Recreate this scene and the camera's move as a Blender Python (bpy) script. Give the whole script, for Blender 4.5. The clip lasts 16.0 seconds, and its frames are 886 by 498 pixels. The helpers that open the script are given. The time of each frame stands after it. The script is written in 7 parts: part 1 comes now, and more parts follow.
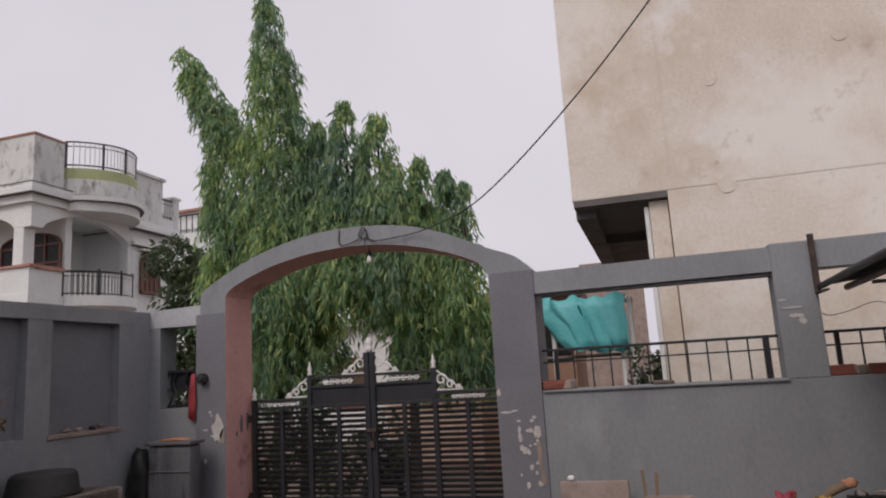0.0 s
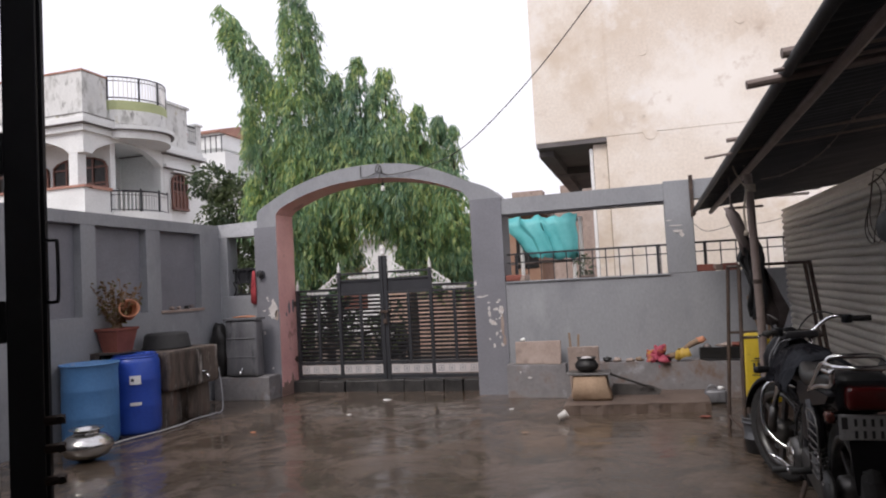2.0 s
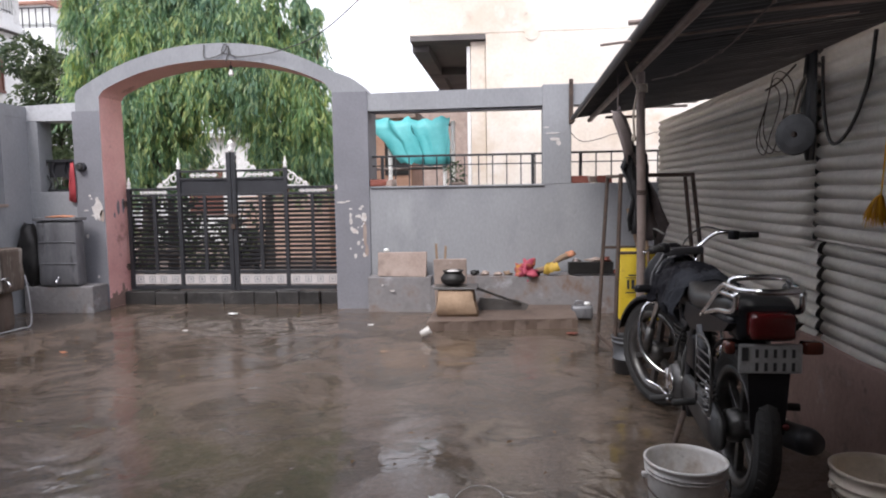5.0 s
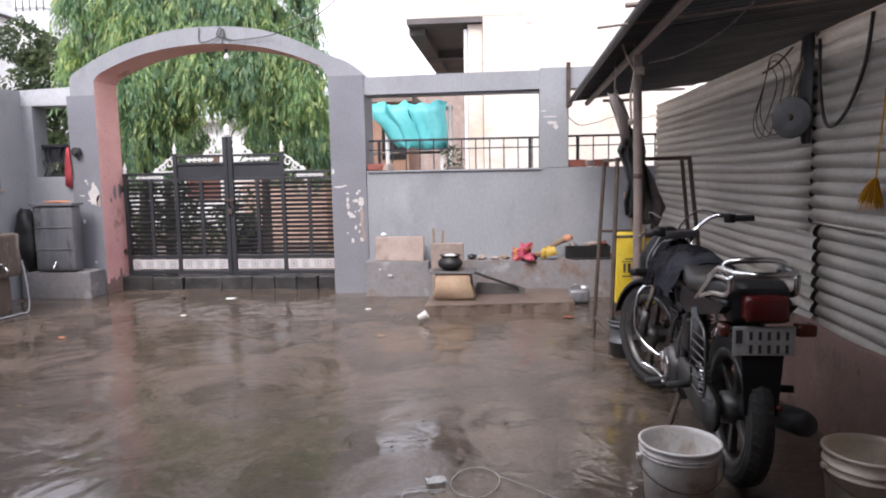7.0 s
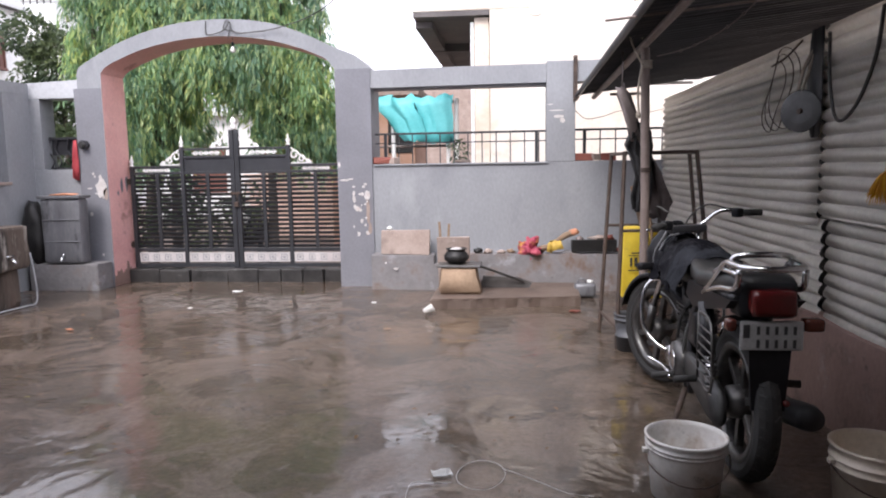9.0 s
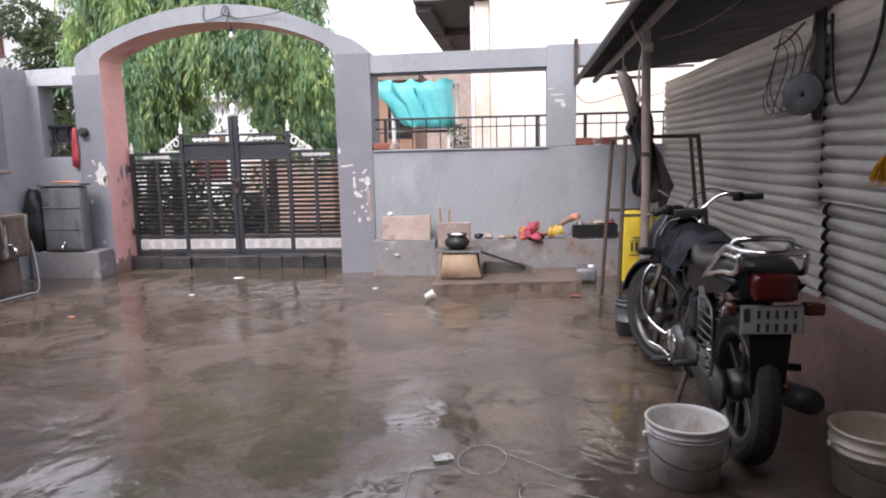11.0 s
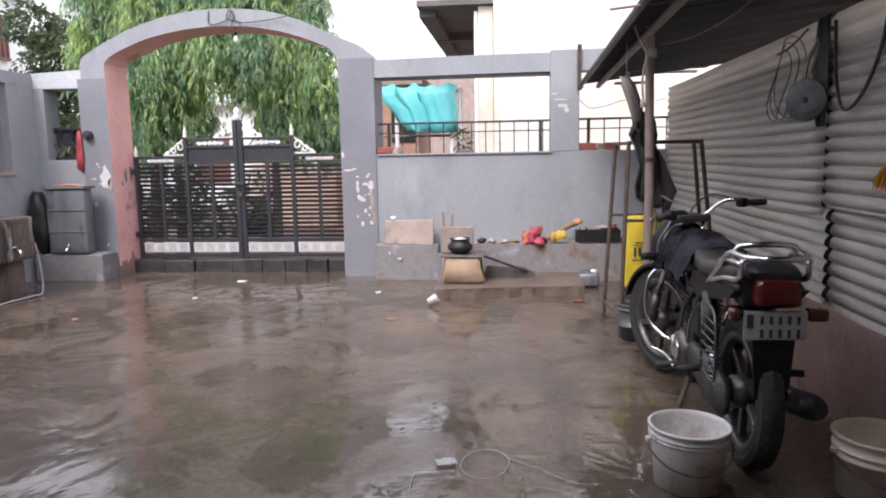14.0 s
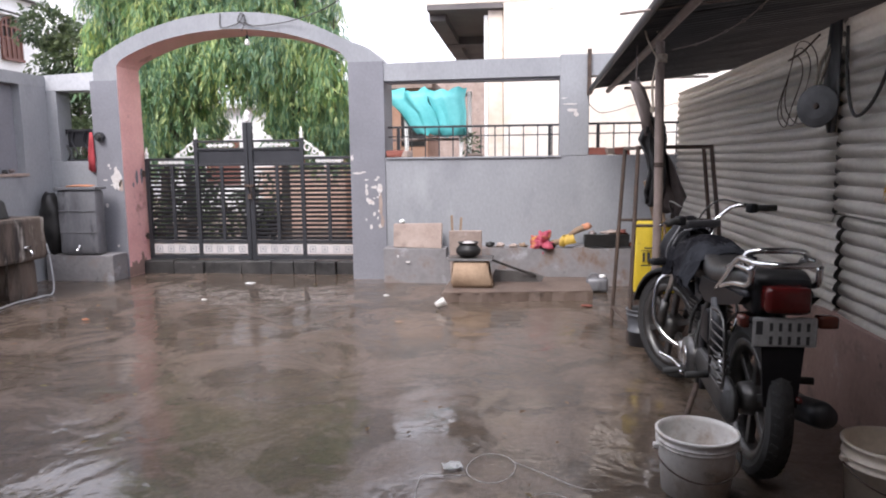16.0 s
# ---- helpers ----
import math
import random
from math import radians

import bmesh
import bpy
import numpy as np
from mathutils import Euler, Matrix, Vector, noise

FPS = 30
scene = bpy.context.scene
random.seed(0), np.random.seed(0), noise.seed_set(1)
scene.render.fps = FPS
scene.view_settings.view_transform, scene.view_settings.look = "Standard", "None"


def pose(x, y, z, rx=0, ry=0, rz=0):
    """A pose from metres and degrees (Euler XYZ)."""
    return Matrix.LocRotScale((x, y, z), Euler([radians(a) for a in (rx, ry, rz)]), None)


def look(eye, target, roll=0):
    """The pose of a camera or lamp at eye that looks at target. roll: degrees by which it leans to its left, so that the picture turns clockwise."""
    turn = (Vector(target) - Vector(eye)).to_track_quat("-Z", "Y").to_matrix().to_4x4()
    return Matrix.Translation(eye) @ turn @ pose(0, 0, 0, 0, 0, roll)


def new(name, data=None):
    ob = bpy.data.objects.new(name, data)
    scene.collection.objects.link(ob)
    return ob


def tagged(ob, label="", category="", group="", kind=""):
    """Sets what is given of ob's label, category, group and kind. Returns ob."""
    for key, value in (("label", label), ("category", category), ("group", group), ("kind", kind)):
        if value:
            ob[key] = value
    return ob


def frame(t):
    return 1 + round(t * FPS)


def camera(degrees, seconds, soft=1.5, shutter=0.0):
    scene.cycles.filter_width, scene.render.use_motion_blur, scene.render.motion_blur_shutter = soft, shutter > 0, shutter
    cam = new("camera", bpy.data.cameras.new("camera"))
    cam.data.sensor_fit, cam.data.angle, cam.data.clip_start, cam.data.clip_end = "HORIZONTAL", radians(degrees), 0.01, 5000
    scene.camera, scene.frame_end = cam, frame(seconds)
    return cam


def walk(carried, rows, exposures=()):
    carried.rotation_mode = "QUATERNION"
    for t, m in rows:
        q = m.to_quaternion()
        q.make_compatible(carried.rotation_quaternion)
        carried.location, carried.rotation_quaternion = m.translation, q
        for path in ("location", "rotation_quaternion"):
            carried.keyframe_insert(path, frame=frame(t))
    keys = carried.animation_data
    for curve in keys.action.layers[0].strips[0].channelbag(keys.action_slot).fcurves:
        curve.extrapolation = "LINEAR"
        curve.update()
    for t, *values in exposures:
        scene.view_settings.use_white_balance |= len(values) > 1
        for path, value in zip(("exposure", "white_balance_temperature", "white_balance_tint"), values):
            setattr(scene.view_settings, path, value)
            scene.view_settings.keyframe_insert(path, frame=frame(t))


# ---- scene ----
cam = camera(65.9, 16.0, soft=2.0)
# seconds, eye x y z, yaw, pitch, roll
PATH = [
    (0, -0.566, 1.503, 1.512, 16.44, 9.88, -3.46),
    (0.5, 0.000, 0.361, 1.279, 18.20, 8.62, -3.64),
    (1, 0.060, -0.685, 1.320, 16.63, 6.41, -3.83),
    (1.5, 0.062, -0.690, 1.312, 17.10, 4.86, -3.58),
    (2, 0.070, -0.695, 1.312, 16.15, 2.86, -3.06),
    (2.5, -0.020, -0.640, 1.298, 13.95, 0.24, -3.25),
    (3, 0.012, -0.285, 1.269, 12.39, -2.13, -3.00),
    (3.5, 0.034, -0.135, 1.274, 11.53, -3.27, -2.48),
    (4, 0.011, -0.097, 1.262, 10.75, -2.10, -1.54),
    (4.5, -0.015, -0.024, 1.248, 5.63, -2.49, -1.76),
    (4.7, -0.010, 0.005, 1.251, 5.56, -4.33, -0.90),
    (7, 0.002, 0.000, 1.250, 5.40, -6.31, -1.06),
    (7.5, 0.001, -0.005, 1.254, 5.40, -6.42, -1.45),
    (8, 0.004, 0.002, 1.252, 5.56, -6.68, -1.17),
    (8.5, 0.000, 0.000, 1.249, 5.77, -6.92, -1.05),
    (9, -0.002, 0.001, 1.248, 5.88, -6.82, -0.93),
    (11.5, 0.002, 0.004, 1.249, 5.95, -8.17, -1.37),
    (12, 0.002, 0.001, 1.250, 5.78, -8.05, -1.50),
    (12.5, 0.002, 0.001, 1.251, 5.62, -7.84, -1.60),
    (13, 0.006, 0.003, 1.249, 5.76, -8.01, -1.45),
    (13.5, 0.003, 0.001, 1.253, 5.80, -7.73, -1.47),
    (14, -0.003, -0.004, 1.251, 6.20, -7.68, -1.04),
    (14.5, -0.009, -0.001, 1.251, 7.10, -7.34, -1.15),
    (15, 0.002, -0.003, 1.248, 7.32, -7.53, -0.74),
    (15.5, 0.003, -0.003, 1.249, 6.82, -7.57, -0.64),
    (16, 0.000, -0.004, 1.250, 6.92, -7.36, -0.65),
]
walk(cam, [(t, pose(x, y, z, 90 + p, 0, yaw) @ pose(0, 0, 0, 0, 0, r)) for t, x, y, z, yaw, p, r in PATH],
     exposures=[(0, -0.30, 6800, 16), (0.5, -0.20, 6800, 16), (1, 0.10, 6750, 15), (2, 0.43, 6600, 14), (3, 0.74, 6500, 13), (4, 0.98, 6450, 13), (4.6, 0.99, 6400, 13), (7, 1.37, 6350, 15), (16, 1.43, 6330, 15)])

# ---- daylight: bright overcast sky ----
SUN_EL, SUN_ROT = 52, 200
world = bpy.data.worlds.new("overcast_sky")
world.use_nodes = True
wn, wl = world.node_tree.nodes, world.node_tree.links
sky = wn.new("ShaderNodeTexSky")
sky.sky_type = "NISHITA"
sky.sun_disc = False
sky.sun_elevation, sky.sun_rotation = radians(SUN_EL), radians(SUN_ROT)
sky.air_density, sky.dust_density, sky.ozone_density = 1.0, 6.0, 1.0
hsv = wn.new("ShaderNodeHueSaturation")
hsv.inputs["Saturation"].default_value = 0.12
hsv.inputs["Value"].default_value = 0.09
wl.new(sky.outputs[0], hsv.inputs["Color"])
cloud = wn.new("ShaderNodeTexNoise")
cloud.inputs["Scale"].default_value, cloud.inputs["Detail"].default_value = 1.6, 4
cramp = wn.new("ShaderNodeValToRGB")
cramp.color_ramp.elements[0].position, cramp.color_ramp.elements[1].position = 0.3, 0.75
cramp.color_ramp.elements[0].color = (0.88, 0.90, 1.0, 1)
cramp.color_ramp.elements[1].color = (1.05, 1.06, 1.165, 1)
wl.new(cloud.outputs[0], cramp.inputs[0])
wmix = wn.new("ShaderNodeMix")
wmix.data_type = "RGBA"
wmix.inputs[0].default_value = 0.75
wl.new(hsv.outputs[0], wmix.inputs[6])
wl.new(cramp.outputs[0], wmix.inputs[7])
bg = wn["Background"]
bg.inputs["Strength"].default_value = 1.02
wl.new(wmix.outputs[2], bg.inputs["Color"])
scene.world = world
sun = new("sun", bpy.data.lights.new("sun", "SUN"))
sun.data.energy, sun.data.angle, sun.data.color = 1.3, radians(25), (1.0, 0.96, 0.91)
sun.matrix_world = look((-4, -9, 14), (0, 3, 0))

# ---- materials ----
def ramp(n, stops):
    r = n.new("ShaderNodeValToRGB")
    e = r.color_ramp.elements
    while len(e) < len(stops):
        e.new(0.5)
    for k, (p, c) in enumerate(stops):
        e[k].position = p
        e[k].color = (*c, 1) if len(c) == 3 else c
    return r


def mat(name, c1, c2, scale=3.0, rough=0.7, bump=0.15, fine=60.0, metal=0.0, stain=None, rand=0.0, spec=0.5, rough2=None, island=0.0, stretch=None):
    """Two-scale procedural surface. stain: (colour, scale, threshold)."""
    m = bpy.data.materials.new(name)
    m.use_nodes = True
    n, l = m.node_tree.nodes, m.node_tree.links
    b = n["Principled BSDF"]
    tc = n.new("ShaderNodeTexCoord")
    co = tc.outputs["Object"]
    if stretch:
        mp = n.new("ShaderNodeMapping")
        mp.inputs["Scale"].default_value = stretch
        l.new(co, mp.inputs[0])
        co = mp.outputs[0]
    a = n.new("ShaderNodeTexNoise")
    a.inputs["Scale"].default_value, a.inputs["Detail"].default_value, a.inputs["Roughness"].default_value = scale, 7, 0.6
    l.new(co, a.inputs["Vector"])
    r = ramp(n, [(0.3, c1), (0.7, c2)])
    l.new(a.outputs[0], r.inputs[0])
    col = r.outputs[0]
    f = n.new("ShaderNodeTexNoise")
    f.inputs["Scale"].default_value, f.inputs["Detail"].default_value = fine, 5
    l.new(co, f.inputs["Vector"])
    fr = ramp(n, [(0.25, (0.90,) * 3), (0.75, (1.07,) * 3)])
    l.new(f.outputs[0], fr.inputs[0])
    mx = n.new("ShaderNodeMix")
    mx.data_type, mx.blend_type = "RGBA", "MULTIPLY"
    mx.inputs[0].default_value = 1.0
    l.new(col, mx.inputs[6])
    l.new(fr.outputs[0], mx.inputs[7])
    col = mx.outputs[2]
    for sc, ss, th in ([] if not stain else stain if isinstance(stain, list) else [stain]):
        s = n.new("ShaderNodeTexNoise")
        s.inputs["Scale"].default_value, s.inputs["Detail"].default_value, s.inputs["Roughness"].default_value = ss, 8, 0.65
        l.new(co, s.inputs["Vector"])
        sr = ramp(n, [(th, (0, 0, 0)), (min(th + 0.14, 1), (1, 1, 1))])
        l.new(s.outputs[0], sr.inputs[0])
        sm = n.new("ShaderNodeMix")
        sm.data_type = "RGBA"
        l.new(sr.outputs[0], sm.inputs[0])
        l.new(col, sm.inputs[6])
        sm.inputs[7].default_value = (*sc, 1)
        col = sm.outputs[2]
    if rand or island:
        src = n.new("ShaderNodeObjectInfo").outputs["Random"] if rand else n.new("ShaderNodeNewGeometry").outputs["Random Per Island"]
        v = rand or island
        rr = ramp(n, [(0, (1 - v,) * 3), (1, (1 + v,) * 3)])
        l.new(src, rr.inputs[0])
        rm = n.new("ShaderNodeMix")
        rm.data_type, rm.blend_type = "RGBA", "MULTIPLY"
        rm.inputs[0].default_value = 1.0
        l.new(col, rm.inputs[6])
        l.new(rr.outputs[0], rm.inputs[7])
        col = rm.outputs[2]
    l.new(col, b.inputs["Base Color"])
    if rough2 is not None:
        q = n.new("ShaderNodeMapRange")
        q.inputs["From Min"].default_value, q.inputs["From Max"].default_value = 0.3, 0.7
        q.inputs["To Min"].default_value, q.inputs["To Max"].default_value = rough, rough2
        l.new(a.outputs[0], q.inputs[0])
        l.new(q.outputs[0], b.inputs["Roughness"])
    else:
        b.inputs["Roughness"].default_value = rough
    b.inputs["Metallic"].default_value = metal
    b.inputs["Specular IOR Level"].default_value = spec
    if bump:
        bp = n.new("ShaderNodeBump")
        bp.inputs["Strength"].default_value, bp.inputs["Distance"].default_value = bump, 0.01
        l.new(f.outputs[0], bp.inputs["Height"])
        l.new(bp.outputs[0], b.inputs["Normal"])
    return m


def wet_floor():
    """Rain-wet brown concrete: smooth puddled films between rougher, silty patches. Reflections also tint the base
    colour.
    """
    m = bpy.data.materials.new("wet_concrete")
    m.use_nodes = True
    n, l = m.node_tree.nodes, m.node_tree.links
    b = n["Principled BSDF"]
    tc = n.new("ShaderNodeTexCoord")
    def nz(scale, detail=8, rough=0.6, dist=0.0):
        a = n.new("ShaderNodeTexNoise")
        a.inputs["Scale"].default_value, a.inputs["Detail"].default_value, a.inputs["Roughness"].default_value = scale, detail, rough
        a.inputs["Distortion"].default_value = dist
        l.new(tc.outputs["Object"], a.inputs["Vector"])
        return a
    big, mid, fine, blot = nz(0.8, 8, 0.62, 0.4), nz(5.0, 9, 0.7), nz(38.0, 6, 0.7), nz(1.5, 12, 0.72, 0.7)
    # olive cast in the browns stands for trees mirrored in clear water
    c = ramp(n, [(0.30, (0.040, 0.028, 0.016)), (0.5, (0.070, 0.049, 0.032)), (0.70, (0.115, 0.082, 0.060))])
    l.new(big.outputs[0], c.inputs[0])
    d = ramp(n, [(0.32, (0.72, 0.72, 0.72)), (0.5, (0.97, 0.97, 0.97)), (0.70, (1.25, 1.24, 1.23))])
    l.new(mid.outputs[0], d.inputs[0])
    mx = n.new("ShaderNodeMix")
    mx.data_type, mx.blend_type = "RGBA", "MULTIPLY"
    mx.inputs[0].default_value = 1
    l.new(c.outputs[0], mx.inputs[6])
    l.new(d.outputs[0], mx.inputs[7])
    # paler silt, its tone also carrying the diffuse sky sheen
    silt_sheen = ramp(n, [(0.495, (0, 0, 0)), (0.53, (0.45, 0.45, 0.45)), (0.66, (0.8, 0.8, 0.8))])
    l.new(blot.outputs[0], silt_sheen.inputs[0])
    sm = n.new("ShaderNodeMix")
    sm.data_type = "RGBA"
    l.new(silt_sheen.outputs[0], sm.inputs[0])
    l.new(mx.outputs[2], sm.inputs[6])
    sm.inputs[7].default_value = (0.135, 0.100, 0.080, 1)
    # dark muddy smears and pale grit
    mud = nz(2.3, 10, 0.7, 1.2)
    mr = ramp(n, [(0.30, (0.35, 0.33, 0.32)), (0.38, (1, 1, 1)), (0.62, (1, 1, 1)), (0.72, (1.7, 1.65, 1.6))])
    l.new(mud.outputs[0], mr.inputs[0])
    gr = ramp(n, [(0.32, (0.72, 0.72, 0.72)), (0.5, (1, 1, 1)), (0.70, (1.38, 1.37, 1.35))])
    l.new(fine.outputs[0], gr.inputs[0])
    out = sm
    for k in (mr, gr):
        mm = n.new("ShaderNodeMix")
        mm.data_type, mm.blend_type = "RGBA", "MULTIPLY"
        mm.inputs[0].default_value = 1
        l.new(out.outputs[2], mm.inputs[6])
        l.new(k.outputs[0], mm.inputs[7])
        out = mm
    l.new(out.outputs[2], b.inputs["Base Color"])
    b.inputs["Roughness"].default_value = 0.6
    b.inputs["Specular IOR Level"].default_value = 0.25
    # film of water, whole in the hollows and broken over the grit
    rr = ramp(n, [(0.49, (1.0,) * 3), (0.56, (0.85,) * 3), (0.63, (0.45,) * 3), (0.72, (0.2,) * 3)])
    l.new(blot.outputs[0], rr.inputs[0])
    l.new(rr.outputs[0], b.inputs["Coat Weight"])
    cr = ramp(n, [(0.40, (0.018,) * 3), (0.485, (0.05,) * 3), (0.525, (0.16,) * 3), (0.62, (0.26,) * 3)])
    l.new(blot.outputs[0], cr.inputs[0])
    l.new(cr.outputs[0], b.inputs["Coat Roughness"])
    b.inputs["Coat IOR"].default_value = 1.5
    hs = n.new("ShaderNodeMath")
    hs.operation = "MULTIPLY_ADD"
    l.new(mid.outputs[0], hs.inputs[0])
    hs.inputs[1].default_value = 2.0
    l.new(fine.outputs[0], hs.inputs[2])
    bp = n.new("ShaderNodeBump")
    bp.inputs["Strength"].default_value, bp.inputs["Distance"].default_value = 0.6, 0.015
    l.new(hs.outputs[0], bp.inputs["Height"])
    l.new(bp.outputs[0], b.inputs["Normal"])
    rip = nz(14.0, 6, 0.6, 0.6)
    bc = n.new("ShaderNodeBump")
    bc.inputs["Strength"].default_value, bc.inputs["Distance"].default_value = 0.27, 0.004
    l.new(rip.outputs[0], bc.inputs["Height"])
    swell = nz(2.6, 3, 0.5, 0.5)
    bs = n.new("ShaderNodeBump")
    bs.inputs["Strength"].default_value, bs.inputs["Distance"].default_value = 0.85, 0.02
    l.new(swell.outputs[0], bs.inputs["Height"])
    l.new(bs.outputs[0], bc.inputs["Normal"])
    l.new(bc.outputs[0], b.inputs["Coat Normal"])
    return m


def leaf_mat(name, dark, mid, light):
    m = bpy.data.materials.new(name)
    m.use_nodes = True
    n, l = m.node_tree.nodes, m.node_tree.links
    b = n["Principled BSDF"]
    g = n.new("ShaderNodeNewGeometry")
    r = ramp(n, [(0.0, dark), (0.55, mid), (1.0, light)])
    l.new(g.outputs["Random Per Island"], r.inputs[0])
    tc = n.new("ShaderNodeTexCoord")
    a = n.new("ShaderNodeTexNoise")
    a.inputs["Scale"].default_value = 1.1
    l.new(tc.outputs["Object"], a.inputs["Vector"])
    ar = ramp(n, [(0.35, (0.75, 0.82, 0.9)), (0.68, (1.4, 1.3, 0.9))])
    l.new(a.outputs[0], ar.inputs[0])
    mx = n.new("ShaderNodeMix")
    mx.data_type, mx.blend_type = "RGBA", "MULTIPLY"
    mx.inputs[0].default_value = 1
    l.new(r.outputs[0], mx.inputs[6])
    l.new(ar.outputs[0], mx.inputs[7])
    l.new(mx.outputs[2], b.inputs["Base Color"])
    b.inputs["Roughness"].default_value = 0.45
    t = n.new("ShaderNodeBsdfTranslucent")
    l.new(mx.outputs[2], t.inputs["Color"])
    ms = n.new("ShaderNodeMixShader")
    ms.inputs[0].default_value = 0.5
    l.new(b.outputs[0], ms.inputs[1])
    l.new(t.outputs[0], ms.inputs[2])
    l.new(ms.outputs[0], n["Material Output"].inputs["Surface"])
    return m


M_FLOOR = wet_floor()
M_WALL = mat("grey_plaster", (0.224, 0.229, 0.243), (0.283, 0.290, 0.303), 1.3, 0.75, 0.12, 40, stain=[((0.342, 0.351, 0.360), 0.9, 0.56), ((0.205, 0.207, 0.222), 2.0, 0.57), ((0.16, 0.155, 0.158), 6, 0.66)], stretch=(1.15, 1.15, 0.62))
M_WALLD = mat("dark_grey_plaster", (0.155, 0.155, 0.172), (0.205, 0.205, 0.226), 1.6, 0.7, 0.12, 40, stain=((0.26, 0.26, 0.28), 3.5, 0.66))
M_LINTEL = mat("pale_grey_paint", (0.36, 0.365, 0.383), (0.46, 0.467, 0.483), 2.0, 0.7, 0.12, 40, stain=((0.25, 0.25, 0.27), 4, 0.6))
M_PINK = mat("pink_paint", (0.68, 0.36, 0.34), (0.80, 0.48, 0.45), 2.2, 0.65, 0.12, 40, stain=[((0.33, 0.17, 0.14), 3.2, 0.6), ((0.6, 0.45, 0.42), 7, 0.66)])
M_CHIP = mat("bare_plaster", (0.46, 0.425, 0.405), (0.62, 0.59, 0.57), 9, 0.9, 0.3, 80, stain=((0.42, 0.30, 0.24), 14, 0.55))
M_CREAM = mat("weathered_cream_plaster", (0.64, 0.545, 0.455), (0.80, 0.74, 0.665), 0.6, 0.85, 0.15, 30,
              stain=[((0.82, 0.77, 0.71), 0.55, 0.50), ((0.62, 0.52, 0.42), 0.8, 0.54), ((0.80, 0.76, 0.72), 1.5, 0.57), ((0.52, 0.42, 0.34), 2.2, 0.60), ((0.40, 0.33, 0.27), 4.0, 0.68)])
M_SHADED = mat("shaded_concrete", (0.10, 0.09, 0.09), (0.16, 0.145, 0.14), 2, 0.9, 0.2, 30)
M_SHEET = mat("galvanised_sheet", (0.64, 0.605, 0.55), (0.78, 0.74, 0.675), 1.5, 0.42, 0.06, 30, metal=0.1, stain=[((0.25, 0.20, 0.16), 5, 0.68), ((0.52, 0.50, 0.46), 2, 0.62)], rand=0.06)
M_ROOF = mat("dark_roof_sheet", (0.038, 0.038, 0.041), (0.075, 0.073, 0.074), 2, 0.6, 0.08, 40, metal=0.3, stain=((0.10, 0.07, 0.055), 4, 0.66))
M_BASE = mat("muddy_pink_plaster", (0.20, 0.125, 0.105), (0.30, 0.20, 0.17), 2.0, 0.75, 0.3, 30, stain=[((0.11, 0.075, 0.062), 3.5, 0.56), ((0.36, 0.28, 0.26), 7, 0.62), ((0.07, 0.05, 0.042), 11, 0.64)])
M_BLACK = mat("black_enamel", (0.018, 0.018, 0.021), (0.032, 0.032, 0.036), 6, 0.42, 0.05, 60, stain=((0.05, 0.04, 0.035), 12, 0.66))
M_GATE = mat("charcoal_gate_paint", (0.020, 0.021, 0.025), (0.034, 0.035, 0.040), 5, 0.45, 0.06, 60, stain=((0.08, 0.06, 0.05), 14, 0.68))
M_WHITE = mat("white_paint", (0.72, 0.71, 0.70), (0.82, 0.81, 0.80), 5, 0.55, 0.08, 60, stain=((0.45, 0.42, 0.40), 18, 0.64))
M_BAND = mat("dulled_white_paint", (0.44, 0.41, 0.405), (0.57, 0.54, 0.53), 5, 0.55, 0.08, 60, stain=((0.30, 0.26, 0.25), 14, 0.62))
M_RUST = mat("rusty_steel", (0.048, 0.034, 0.028), (0.105, 0.072, 0.056), 14, 0.75, 0.25, 90, metal=0.3, stain=((0.05, 0.045, 0.045), 9, 0.55))
M_POLE = mat("brown_weathered_pole", (0.17, 0.13, 0.115), (0.25, 0.20, 0.18), 8, 0.65, 0.15, 70, metal=0.2)
M_SILVER = mat("chrome", (0.55, 0.55, 0.56), (0.72, 0.72, 0.73), 9, 0.16, 0.0, 60, metal=1.0)
M_ALU = mat("dull_aluminium", (0.075, 0.072, 0.070), (0.16, 0.156, 0.152), 12, 0.42, 0.1, 70, metal=0.85, stain=((0.10, 0.09, 0.08), 16, 0.6))
M_RUBBER = mat("rubber", (0.014, 0.014, 0.014), (0.028, 0.027, 0.026), 10, 0.75, 0.2, 90)
M_PLASTIC = mat("black_plastic", (0.008, 0.008, 0.009), (0.016, 0.016, 0.018), 6, 0.36, 0.03, 60, spec=0.14)
M_SEAT = mat("black_vinyl", (0.012, 0.012, 0.013), (0.022, 0.022, 0.022), 12, 0.38, 0.2, 160)
M_CLOTH = mat("black_cloth", (0.008, 0.008, 0.009), (0.022, 0.022, 0.025), 8, 0.6, 0.4, 120)
M_RED = mat("red_lens", (0.055, 0.006, 0.006), (0.085, 0.009, 0.009), 5, 0.15, 0.0, 60)
M_AMBER = mat("amber_lens", (0.055, 0.012, 0.009), (0.085, 0.02, 0.012), 5, 0.2, 0.0, 60)
M_PLATE = mat("plate_white", (0.26, 0.26, 0.26), (0.34, 0.34, 0.34), 20, 0.5, 0.05, 80, stain=((0.3, 0.28, 0.26), 25, 0.63))
M_BUCKET = mat("white_bucket_plastic", (0.56, 0.54, 0.51), (0.70, 0.68, 0.65), 7, 0.4, 0.06, 50, stain=[((0.38, 0.31, 0.25), 5, 0.50), ((0.52, 0.47, 0.42), 12, 0.53), ((0.10, 0.08, 0.065), 14, 0.585)])
